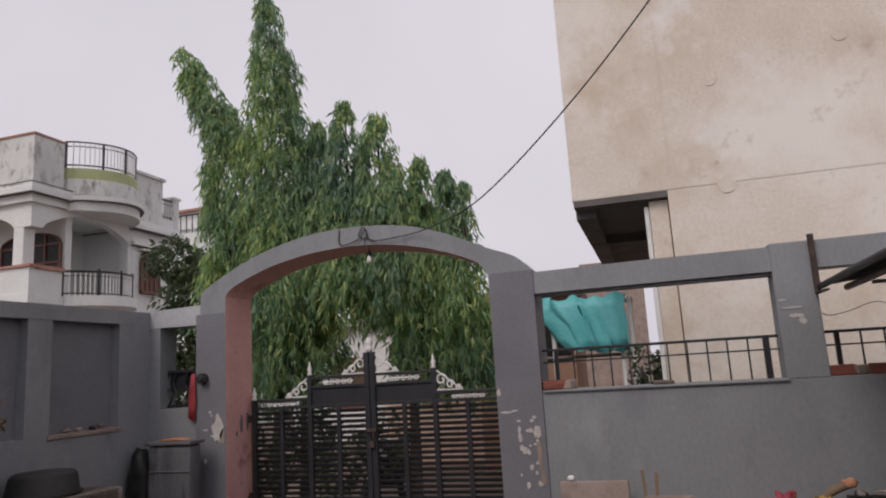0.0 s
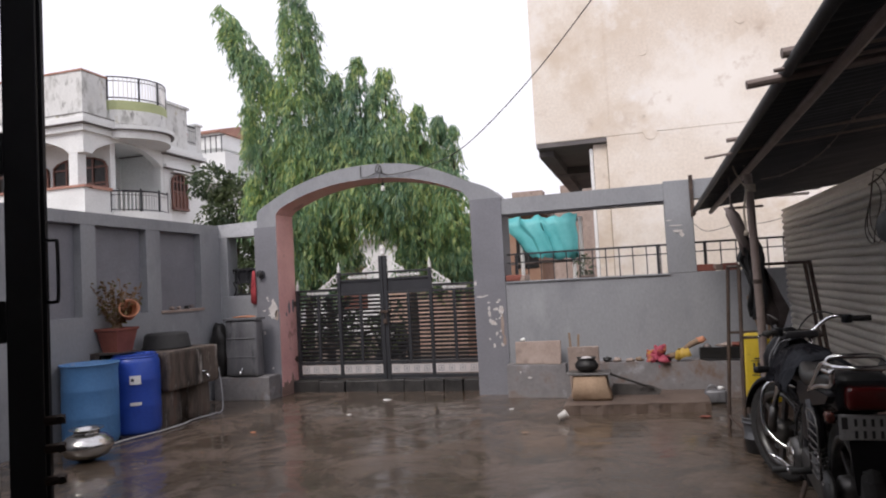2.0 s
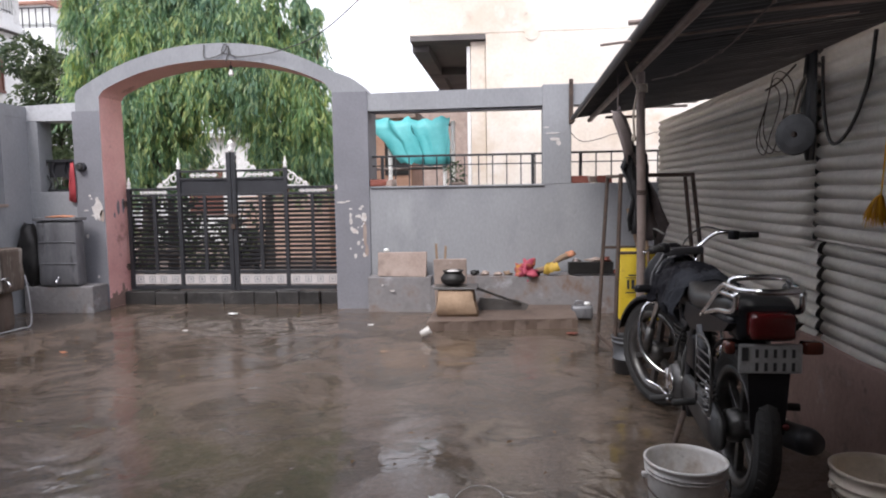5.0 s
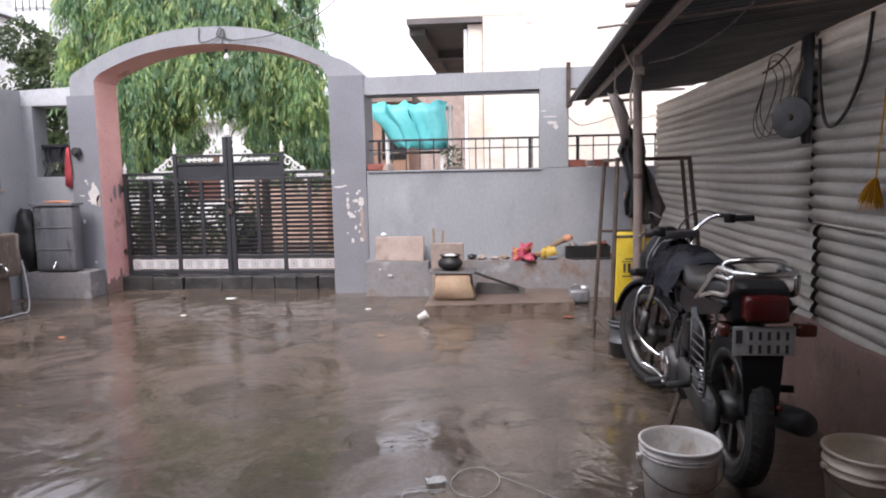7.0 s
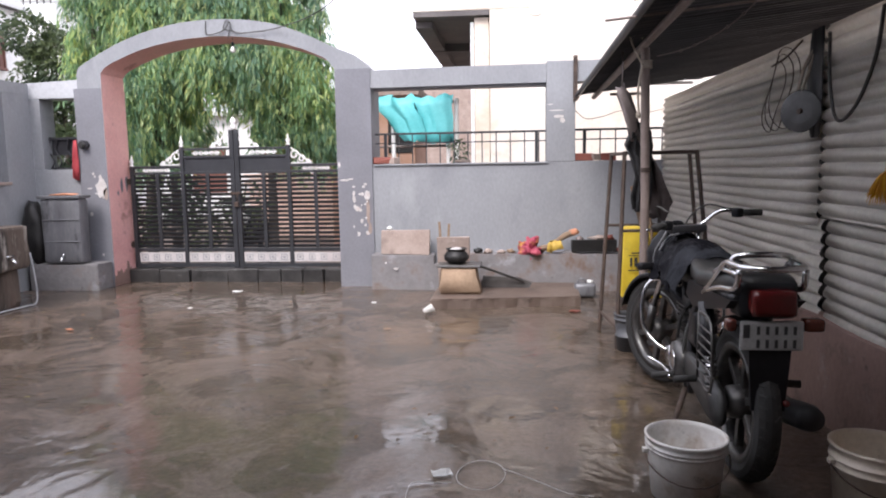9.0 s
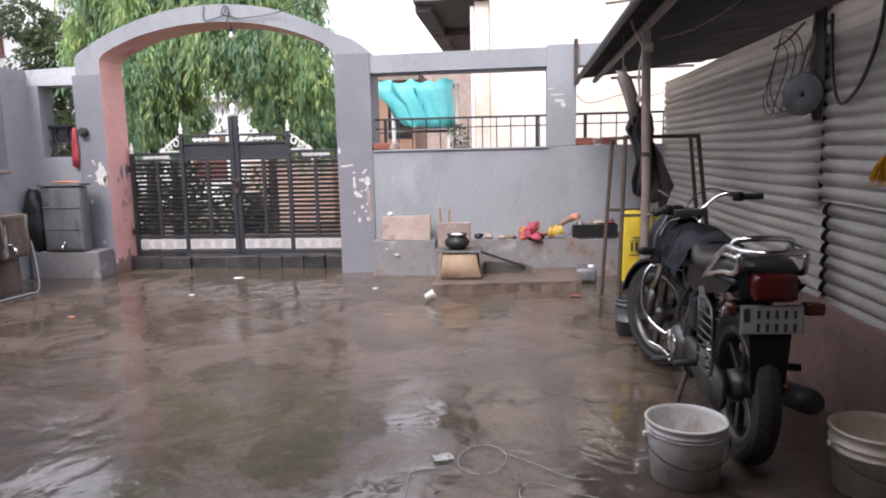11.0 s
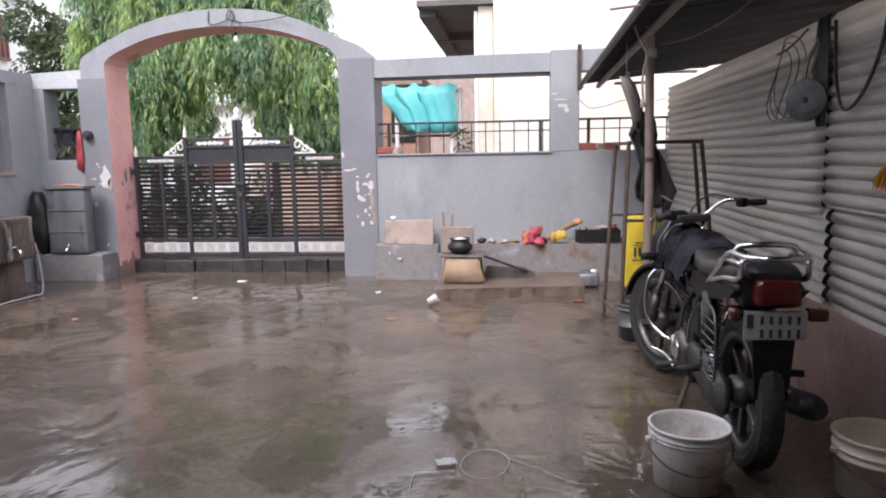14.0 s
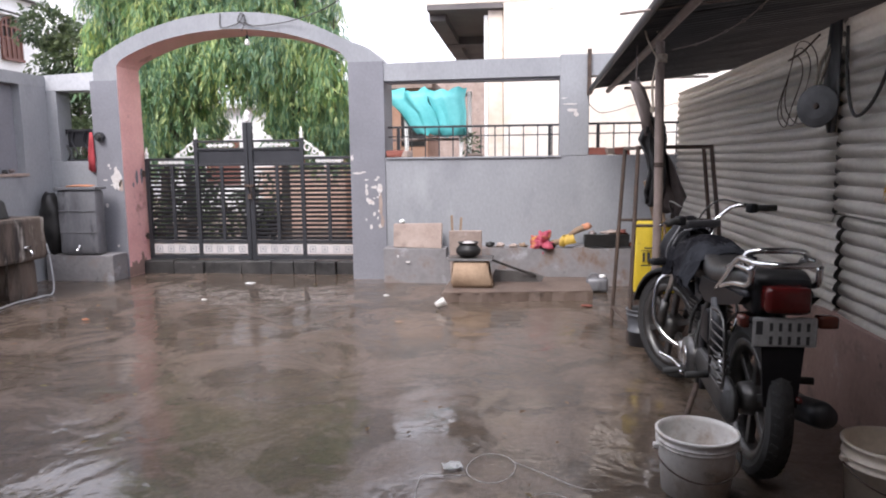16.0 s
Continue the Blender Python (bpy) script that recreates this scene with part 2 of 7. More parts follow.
M_BUCKET2 = mat("beige_bucket_plastic", (0.58, 0.50, 0.40), (0.72, 0.64, 0.53), 7, 0.4, 0.06, 50, stain=((0.25, 0.2, 0.15), 10, 0.64))
M_BLUE1 = mat("faded_blue_drum", (0.055, 0.165, 0.36), (0.09, 0.22, 0.43), 3, 0.5, 0.08, 40, stain=[((0.20, 0.23, 0.30), 3, 0.60), ((0.12, 0.12, 0.13), 6, 0.66)])
M_BLUE2 = mat("royal_blue_drum", (0.018, 0.055, 0.33), (0.03, 0.085, 0.42), 3, 0.35, 0.04, 40, stain=((0.06, 0.09, 0.25), 5, 0.66))
M_CEMENT = mat("stained_cement", (0.070, 0.052, 0.041), (0.145, 0.112, 0.092), 3.5, 0.8, 0.5, 25, stain=[((0.026, 0.021, 0.019), 2.6, 0.48), ((0.11, 0.062, 0.045), 4, 0.55), ((0.36, 0.33, 0.30), 5, 0.58)], stretch=(2.0, 2.0, 0.4))
M_THRESHOLD = mat("wet_dark_stone", (0.018, 0.017, 0.017), (0.055, 0.052, 0.050), 5, 0.45, 0.5, 25, rand=0.3, stain=[((0.16, 0.15, 0.145), 9, 0.64), ((0.010, 0.010, 0.010), 4, 0.55)])
M_STONE = mat("wet_stone", (0.05, 0.046, 0.044), (0.12, 0.11, 0.105), 4, 0.5, 0.4, 25, rand=0.25, stain=((0.3, 0.28, 0.27), 9, 0.66))
M_SLAB = mat("muddy_cement_slab", (0.095, 0.066, 0.052), (0.17, 0.128, 0.105), 3, 0.5, 0.4, 30, stain=[((0.055, 0.04, 0.033), 4, 0.54), ((0.24, 0.20, 0.18), 6, 0.64)])
M_CLAY = mat("ochre_clay", (0.30, 0.205, 0.135), (0.40, 0.285, 0.195), 5, 0.9, 0.3, 40, stain=((0.12, 0.085, 0.06), 5, 0.64))
M_SAND = mat("pink_sandstone", (0.26, 0.195, 0.165), (0.37, 0.295, 0.255), 4, 0.8, 0.3, 40, stain=[((0.19, 0.145, 0.125), 5, 0.54), ((0.42, 0.35, 0.32), 11, 0.62)])
# soot on pots and wood, also the painted darkness of voids and openings
M_SOOT_SHADE = mat("soot_and_shade_black", (0.012, 0.012, 0.012), (0.035, 0.033, 0.032), 8, 0.5, 0.2, 60, metal=0.4)
M_STEEL = mat("galvanised_tank_steel", (0.13, 0.13, 0.138), (0.20, 0.20, 0.212), 4, 0.45, 0.1, 40, metal=0.2, stain=[((0.09, 0.09, 0.095), 5, 0.54), ((0.34, 0.34, 0.35), 9, 0.63)], stretch=(1.4, 1.4, 0.5))
M_TANK = mat("sooty_galvanised_steel", (0.10, 0.10, 0.108), (0.21, 0.21, 0.222), 3.2, 0.5, 0.15, 40, metal=0.2, stain=[((0.045, 0.045, 0.05), 3.2, 0.53), ((0.36, 0.36, 0.37), 5, 0.61), ((0.10, 0.075, 0.06), 8, 0.64)], stretch=(1.6, 1.6, 0.5))
M_MATKA = mat("polished_steel_pot", (0.50, 0.49, 0.48), (0.66, 0.65, 0.64), 8, 0.24, 0.12, 40, metal=1.0)
M_TERRA = mat("terracotta", (0.16, 0.045, 0.032), (0.24, 0.075, 0.052), 5, 0.75, 0.2, 50, stain=((0.16, 0.09, 0.07), 9, 0.62))
M_ORANGE = mat("faded_orange_clay", (0.42, 0.17, 0.09), (0.52, 0.24, 0.14), 6, 0.8, 0.2, 50)
M_YELLOW = mat("yellow_woven_sack", (0.60, 0.42, 0.02), (0.74, 0.55, 0.04), 5, 0.5, 0.3, 160, stain=((0.45, 0.30, 0.03), 8, 0.64))
M_REDC = mat("red_cloth", (0.30, 0.032, 0.042), (0.43, 0.06, 0.068), 6, 0.8, 0.3, 120)
M_PINKC = mat("magenta_bag", (0.26, 0.025, 0.06), (0.40, 0.07, 0.10), 14, 0.6, 0.5, 60, stain=[((0.55, 0.27, 0.05), 11, 0.55), ((0.10, 0.015, 0.02), 16, 0.60)])
M_RAG = mat("grimy_rag", (0.035, 0.028, 0.028), (0.085, 0.068, 0.066), 9, 0.9, 0.4, 100)
M_GREYC = mat("grey_canvas", (0.15, 0.122, 0.115), (0.25, 0.21, 0.20), 7, 0.85, 0.4, 100)
M_TEAL = mat("teal_tarpaulin", (0.08, 0.45, 0.47), (0.16, 0.57, 0.59), 4, 0.5, 0.2, 60)
M_HOUSE = mat("white_house_paint", (0.66, 0.67, 0.66), (0.78, 0.79, 0.78), 1.2, 0.75, 0.1, 30, stain=[((0.45, 0.46, 0.43), 2.4, 0.66), ((0.25, 0.25, 0.23), 4, 0.72)])
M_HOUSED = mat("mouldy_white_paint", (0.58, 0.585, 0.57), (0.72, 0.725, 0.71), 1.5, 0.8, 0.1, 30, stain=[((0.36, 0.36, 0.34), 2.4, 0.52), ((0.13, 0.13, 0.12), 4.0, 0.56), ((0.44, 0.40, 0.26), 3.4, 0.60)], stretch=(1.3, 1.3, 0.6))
M_HGREEN = mat("pale_green_paint", (0.36, 0.40, 0.20), (0.46, 0.50, 0.28), 2, 0.8, 0.1, 30, stain=((0.6, 0.6, 0.52), 3, 0.6))
M_BRICKC = mat("brick_red_coping", (0.33, 0.16, 0.12), (0.45, 0.25, 0.19), 3, 0.8, 0.15, 40)
M_WOOD = mat("brown_painted_wood", (0.11, 0.042, 0.028), (0.17, 0.07, 0.048), 6, 0.5, 0.1, 60)
M_TWIG = mat("dry_wood", (0.17, 0.11, 0.07), (0.27, 0.19, 0.13), 9, 0.85, 0.3, 60)
M_BARK = mat("bark", (0.06, 0.048, 0.038), (0.13, 0.105, 0.085), 7, 0.9, 0.6, 30)
M_EARTH = mat("damp_earth", (0.11, 0.08, 0.06), (0.19, 0.14, 0.11), 0.6, 0.9, 0.3, 8, stain=((0.07, 0.09, 0.035), 0.9, 0.6))
M_BRICK = mat("orange_brick", (0.42, 0.24, 0.165), (0.54, 0.34, 0.25), 4, 0.85, 0.2, 40, rand=0.2)
M_SALMON = mat("faded_salmon_brick", (0.58, 0.40, 0.31), (0.70, 0.52, 0.42), 4, 0.85, 0.2, 40, rand=0.12, stain=((0.34, 0.23, 0.18), 5, 0.62))
M_ROPE = mat("jute_rope", (0.30, 0.25, 0.20), (0.42, 0.37, 0.31), 30, 0.9, 0.3, 120)
M_WIRE = mat("black_cable", (0.03, 0.028, 0.027), (0.06, 0.055, 0.05), 12, 0.6, 0.0, 60)
M_CHALK = mat("chalk", (0.40, 0.38, 0.36), (0.55, 0.53, 0.51), 40, 0.9, 0.0, 60)
M_PAPER = mat("paper", (0.70, 0.70, 0.68), (0.80, 0.80, 0.78), 10, 0.7, 0.0, 60)
M_INK = mat("black_ink", (0.02, 0.02, 0.022), (0.035, 0.035, 0.037), 10, 0.6, 0.0, 60)
M_BULB = mat("bulb_glass", (0.70, 0.69, 0.66), (0.78, 0.77, 0.74), 10, 0.1, 0.0, 60)
# mast tree leaves paler and bluer than foliage, bright haze put into the colour
M_LEAF = leaf_mat("drooping_leaves", (0.135, 0.245, 0.17), (0.24, 0.385, 0.225), (0.48, 0.54, 0.255))
M_LEAF2 = leaf_mat("dark_leaves", (0.052, 0.075, 0.052), (0.082, 0.118, 0.070), (0.13, 0.165, 0.10))
M_LEAF3 = leaf_mat("dry_leaves", (0.10, 0.055, 0.025), (0.17, 0.09, 0.04), (0.14, 0.13, 0.05))
M_MARIGOLD = leaf_mat("marigold", (0.5, 0.22, 0.01), (0.62, 0.36, 0.02), (0.7, 0.45, 0.03))
M_NYLON = mat("black_nylon", (0.006, 0.006, 0.008), (0.012, 0.012, 0.015), 8, 0.6, 0.25, 60, spec=0.06)
M_SHIRT = mat("blue_grey_cotton", (0.010, 0.011, 0.014), (0.030, 0.032, 0.038), 9, 0.85, 0.4, 120, spec=0.1)
M_BUCKET3 = mat("dark_bucket_plastic", (0.045, 0.047, 0.052), (0.075, 0.078, 0.085), 7, 0.4, 0.08, 50, stain=((0.2, 0.19, 0.18), 14, 0.66))
M_LEDGE = mat("rough_muddy_plaster", (0.15, 0.14, 0.14), (0.25, 0.24, 0.245), 3.0, 0.8, 0.4, 25, stain=[((0.16, 0.11, 0.085), 3, 0.52), ((0.33, 0.33, 0.34), 5, 0.58), ((0.08, 0.07, 0.065), 9, 0.62)])
M_OCHRE = mat("faded_yellow_plastic", (0.42, 0.27, 0.04), (0.55, 0.37, 0.07), 6, 0.6, 0.2, 80, stain=((0.25, 0.15, 0.06), 9, 0.55))
M_LID = mat("blackened_aluminium", (0.05, 0.05, 0.05), (0.09, 0.09, 0.09), 12, 0.5, 0.1, 60, metal=0.6)

# ---- building helpers ----
def part(name, bm, material, parent=None, label="", smooth=False, at=None):
    """Links a bmesh as one mesh object, under a thing or a part if given."""
    me = bpy.data.meshes.new(name)
    bmesh.ops.recalc_face_normals(bm, faces=bm.faces)
    bm.to_mesh(me)
    bm.free()
    for m in material if isinstance(material, (list, tuple)) else [material]:
        me.materials.append(m)
    if smooth:
        for p in me.polygons:
            p.use_smooth = True
    ob = new(name, me)
    if parent:
        ob.parent = parent
    if at is not None:
        ob.matrix_basis = at
    if label:
        ob["label"] = label
    return ob


def thing(name, loc, label, category, group="", rz=0):
    e = new(name)
    e.matrix_basis = pose(*loc, 0, 0, rz)
    return tagged(e, label, category, group)


def structure(ob, label, category):
    return tagged(ob, label, category, kind="structure")


def box(bm, x0, x1, y0, y1, z0, z1, bev=0.0, m=None, jit=0.0):
    vs = [bm.verts.new((x, y, z)) for z in (z0, z1) for y in (y0, y1) for x in (x0, x1)]
    if jit:
        for v in vs:
            v.co += Vector((random.uniform(-jit, jit), random.uniform(-jit, jit), random.uniform(-jit, jit)))
    fs = [bm.faces.new([vs[i] for i in q]) for q in ((0, 2, 3, 1), (4, 5, 7, 6), (0, 1, 5, 4), (2, 6, 7, 3), (0, 4, 6, 2), (1, 3, 7, 5))]
    if bev:
        es = list({e for f in fs for e in f.edges})
        r = bmesh.ops.bevel(bm, geom=es, offset=bev, segments=2, affect="EDGES", profile=0.6)
        vs = list({v for f in r["faces"] for v in f.verts} | {v for v in vs if v.is_valid})
    if m is not None:
        bmesh.ops.transform(bm, matrix=m, verts=[v for v in vs if v.is_valid])
    return bm


def B():
    return bmesh.new()


def ring(bm, c, ax, r, seg, ref=None):
    ax = Vector(ax).normalized()
    u = ax.orthogonal().normalized() if ref is None else (Vector(ref) - ax * ax.dot(Vector(ref))).normalized()
    w = ax.cross(u)
    return [bm.verts.new(Vector(c) + (u * math.cos(2 * math.pi * k / seg) + w * math.sin(2 * math.pi * k / seg)) * r) for k in range(seg)]


def skin(bm, a, b):
    n = len(a)
    for k in range(n):
        bm.faces.new((a[k], a[(k + 1) % n], b[(k + 1) % n], b[k]))


def tube(bm, pts, r, seg=8, caps=True):
    """A tube along points; r is one radius or one for each point."""
    pts = [Vector(p) for p in pts]
    rs = r if isinstance(r, (list, tuple)) else [r] * len(pts)
    prev, ref = None, None
    rings = []
    for k, p in enumerate(pts):
        d = (pts[min(k + 1, len(pts) - 1)] - pts[max(k - 1, 0)]).normalized()
        if ref is None:
            ref = d.orthogonal().normalized()
        ref = (ref - d * d.dot(ref)).normalized()
        rings.append(ring(bm, p, d, rs[k], seg, ref))
    for a, b in zip(rings, rings[1:]):
        skin(bm, a, b)
    if caps:
        bm.faces.new(rings[0][::-1])
        bm.faces.new(rings[-1])
    return bm


def bend(pts, n=6):
    """A smooth line through the points."""
    p = [Vector(q) for q in pts]
    p = [p[0] * 2 - p[1]] + p + [p[-1] * 2 - p[-2]]
    out = []
    for i in range(1, len(p) - 2):
        for k in range(n):
            t = k / n
            out.append(0.5 * (2 * p[i] + (p[i + 1] - p[i - 1]) * t + (2 * p[i - 1] - 5 * p[i] + 4 * p[i + 1] - p[i + 2]) * t * t
                              + (3 * p[i] - p[i - 1] - 3 * p[i + 1] + p[i + 2]) * t ** 3))
    return out + [p[-2]]


def lathe(bm, prof, seg=24, c=(0, 0, 0), axis="z", wob=0.0):
    """A turned body from (radius, height) pairs."""
    rows = []
    for r, h in prof:
        row = []
        for k in range(seg):
            a = 2 * math.pi * k / seg
            q = r * (1 + wob * noise.noise((math.cos(a) * 2, math.sin(a) * 2, h * 6)))
            v = (q * math.cos(a), q * math.sin(a), h) if axis == "z" else (h, q * math.cos(a), q * math.sin(a))
            row.append(bm.verts.new(Vector(v) + Vector(c)))
        rows.append(row)
    for a, b in zip(rows, rows[1:]):
        skin(bm, a, b)
    if prof[0][0] > 1e-6:
        bm.faces.new(rows[0][::-1])
    if prof[-1][0] > 1e-6:
        bm.faces.new(rows[-1])
    return bm


def prism(bm, outline, d0, d1, axis="y"):
    """A flat outline (pairs) made solid between d0 and d1 along an axis."""
    def put(a, b, d):
        return {"y": (a, d, b), "x": (d, a, b), "z": (a, b, d)}[axis]
    lo = [bm.verts.new(put(a, b, d0)) for a, b in outline]
    hi = [bm.verts.new(put(a, b, d1)) for a, b in outline]
    skin(bm, lo, hi)
    bm.faces.new(lo[::-1])
    bm.faces.new(hi)
    return bm


def strip(bm, low, high, d0, d1, axis="y", mi=None):
    """A solid band between two lines of equal count (for arches)."""
    def put(a, b, d):
        return {"y": (a, d, b), "x": (d, a, b)}[axis]
    R = [[bm.verts.new(put(*p, d)) for p in line] for d in (d0, d1) for line in (low, high)]
    lf, hf, lb, hb = R
    for k in range(len(low) - 1):
        bm.faces.new((lf[k], lf[k + 1], hf[k + 1], hf[k]))
        bm.faces.new((lb[k], hb[k], hb[k + 1], lb[k + 1]))
        f = bm.faces.new((lf[k], lb[k], lb[k + 1], lf[k + 1]))
        if mi is not None:
            f.material_index = mi
        bm.faces.new((hf[k], hf[k + 1], hb[k + 1], hb[k]))
    bm.faces.new((lf[0], hf[0], hb[0], lb[0]))
    bm.faces.new((lf[-1], lb[-1], hb[-1], hf[-1]))
    return bm


def cloth(bm, pts_u, nv, fold, seed=0, thick=0.006):
    """A draped sheet: pts_u lists (left, right) ends of cross-lines; nv points across; fold is the depth of its creases."""
    rows = []
    for i, (a, b) in enumerate(pts_u):
        a, b = Vector(a), Vector(b)
        rows.append([bm.verts.new(a.lerp(b, j / nv) + Vector((noise.noise((j * 0.45, i * 0.3, seed)), noise.noise((j * 0.5, i * 0.25, seed + 7)), 0.5 * noise.noise((j * 0.4, i * 0.5, seed + 13)))) * fold
                                  + noise.noise_vector((j * 0.95, i * 0.8, seed + 3)) * fold * 0.45) for j in range(nv + 1)])
    fs = []
    for r0, r1 in zip(rows, rows[1:]):
        for j in range(nv):
            fs.append(bm.faces.new((r0[j], r0[j + 1], r1[j + 1], r1[j])))
    for f in fs:
        f.normal_update()
    back = [[bm.verts.new(v.co - sum((f.normal for f in v.link_faces), Vector()).normalized() * thick) for v in r] for r in rows]
    for r0, r1 in zip(back, back[1:]):
        for j in range(nv):
            bm.faces.new((r0[j], r1[j], r1[j + 1], r0[j + 1]))
    rim = rows[0] + [r[-1] for r in rows[1:-1]] + rows[-1][::-1] + [r[0] for r in rows[-2:0:-1]]
    rimb = back[0] + [r[-1] for r in back[1:-1]] + back[-1][::-1] + [r[0] for r in back[-2:0:-1]]
    skin(bm, rim, rimb)
    return bm


def blob(bm, c, size, seed=0, rough=0.25, sub=3):
    r = bmesh.ops.create_icosphere(bm, subdivisions=sub, radius=1.0)
    for v in r["verts"]:
        d = v.co.normalized()
        k = 1 + rough * noise.noise(d * 1.7 + Vector((seed, seed * 2.1, 0))) + 0.4 * rough * noise.noise(d * 5 + Vector((seed, 3, 1)))
        v.co = Vector((d.x * size[0], d.y * size[1], d.z * size[2])) * k + Vector(c)
    return bm

# ---- setting ----
WY = 7.09      # face of the gate wall
LX = -5.24     # face of the long side wall
RX = 1.50      # face of the sheet wall

bm = B()
g = [bm.verts.new(p) for p in ((-400, -400, -0.06), (400, -400, -0.06), (400, 400, -0.06), (-400, 400, -0.06))]
bm.faces.new(g)
structure(part("ground", bm, M_EARTH), "damp brown earth of the lane outside", "ground")

bm = B()
nx, ny = 70, 92
gv = [[bm.verts.new((LX - 0.05 + (RX + 0.2 - LX) * i / nx, -1.9 + 9.45 * j / ny, 0.0)) for i in range(nx + 1)] for j in range(ny + 1)]
for j in range(ny):
    for i in range(nx):
        bm.faces.new((gv[j][i], gv[j][i + 1], gv[j + 1][i + 1], gv[j + 1][i]))
for row in gv:
    for v in row:
        v.co.z = 0.006 * noise.noise((v.co.x * 0.9, v.co.y * 0.9, 3)) + 0.003 * noise.noise((v.co.x * 3, v.co.y * 3, 8)) - 0.004
structure(part("floor", bm, M_FLOOR, smooth=True), "rain-wet brown concrete courtyard floor with puddles", "floor")

# gate wall, long part beside the arch
wf = structure(new("wall_front"), "grey painted plaster boundary wall with openings", "wall")
bm = B()
box(bm, -1.46, 1.9, WY, WY + 0.23, -0.05, 1.29, 0.008)
part("lower_wall", bm, M_WALL, wf)
bm = B()
box(bm, 0.34, 0.63, WY - 0.004, WY + 0.234, 1.285, 2.29, 0.01)
part("pier", bm, M_WALL, wf)
bm = B()
prism(bm, [(-1.46, 2.07), (0.34, 2.08), (0.34, 2.265), (-0.5, 2.262), (-1.46, 2.25)], WY, WY + 0.23)
part("beam", bm, M_WALL, wf)
bm = B()
prism(bm, [(0.63, 2.08), (1.9, 2.09), (1.9, 2.30), (0.63, 2.285)], WY, WY + 0.23)
part("beam", bm, M_WALL, wf)
bm = B()
box(bm, -1.44, 0.36, WY - 0.02, WY + 0.02, 1.272, 1.288, 0.004)
part("sill", bm, M_WALL, wf)
# thin strip under the beam, darker grey than the wall
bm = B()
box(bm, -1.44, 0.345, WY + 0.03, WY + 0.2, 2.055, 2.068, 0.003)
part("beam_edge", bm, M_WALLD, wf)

# short part between the arch and the side wall
wl2 = structure(new("wall_front_short"), "grey plaster wall with a small latticed opening and pale lintel", "wall")
bm = B()
box(bm, LX - 0.25, -4.70, WY, WY + 0.23, -0.05, 1.29, 0.008)
part("lower_wall", bm, M_WALL, wl2)
bm = B()
box(bm, LX - 0.25, -5.12, WY, WY + 0.23, 1.29, 2.06, 0.006)
part("pier", bm, M_WALL, wl2)
bm = B()
prism(bm, [(LX - 0.25, 2.06), (-4.66, 2.055), (-4.66, 2.245), (LX - 0.25, 2.215)], WY - 0.004, WY + 0.234)
part("lintel", bm, M_LINTEL, wl2)

# arch over the gate
arch = structure(new("gate_arch"), "grey and pink painted arched gateway with peeling plaster", "gateway")
outer = [(p.x, p.y) for p in bend([(-4.66, 2.30, 0), (-4.60, 2.39, 0), (-4.19, 2.60, 0), (-3.80, 2.73, 0), (-3.42, 2.80, 0), (-2.98, 2.815, 0), (-2.55, 2.77, 0), (-2.19, 2.66, 0), (-1.84, 2.50, 0), (-1.60, 2.40, 0), (-1.46, 2.27, 0)], 5)]
inner = [(p.x, p.y) for p in bend([(-4.385, 2.30, 0), (-4.31, 2.375, 0), (-4.07, 2.48, 0), (-3.81, 2.56, 0), (-3.43, 2.625, 0), (-2.99, 2.642, 0), (-2.56, 2.595, 0), (-2.2, 2.50, 0), (-1.96, 2.40, 0), (-1.90, 2.36, 0), (-1.83, 2.27, 0)], 5)]
bm = B()
strip(bm, inner, outer, WY - 0.01, WY + 0.42, mi=1)
part("arch_band", bm, [M_WALL, M_PINK], arch)
for x0, x1, top, nm in ((-4.705, -4.385, 2.15, "left"), (-1.83, -1.458, 2.27, "right")):
    bm = B()
    box(bm, x0, x1, WY - 0.014, WY + 0.43, -0.06, top)
    for f in bm.faces:
        f.normal_update()
        if (nm == "left" and f.normal.x > 0.9) or (nm == "right" and f.normal.x < -0.9):
            f.material_index = 1
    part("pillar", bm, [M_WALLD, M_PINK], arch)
bm = B()
box(bm, -4.66, -4.385, WY - 0.010, WY + 0.42, 2.15, 2.30)
for f in bm.faces:
    f.normal_update()
    if f.normal.x > 0.9:
        f.material_index = 1
part("pillar_head", bm, [M_WALL, M_PINK], arch)

def flake(cx, cz, w, h, seed, y=WY - 0.0185):
    """One patch of peeled paint, irregular in outline."""
    bm = B()
    pts = []
    for k in range(18):
        a = 2 * math.pi * k / 18
        q = 1 + 0.45 * noise.noise((math.cos(a) * 1.6 + seed, math.sin(a) * 1.6, seed * 3.3))
        pts.append((cx + math.cos(a) * w / 2 * q, cz + math.sin(a) * h / 2 * q))
    prism(bm, pts, y, y + 0.006)
    return bm

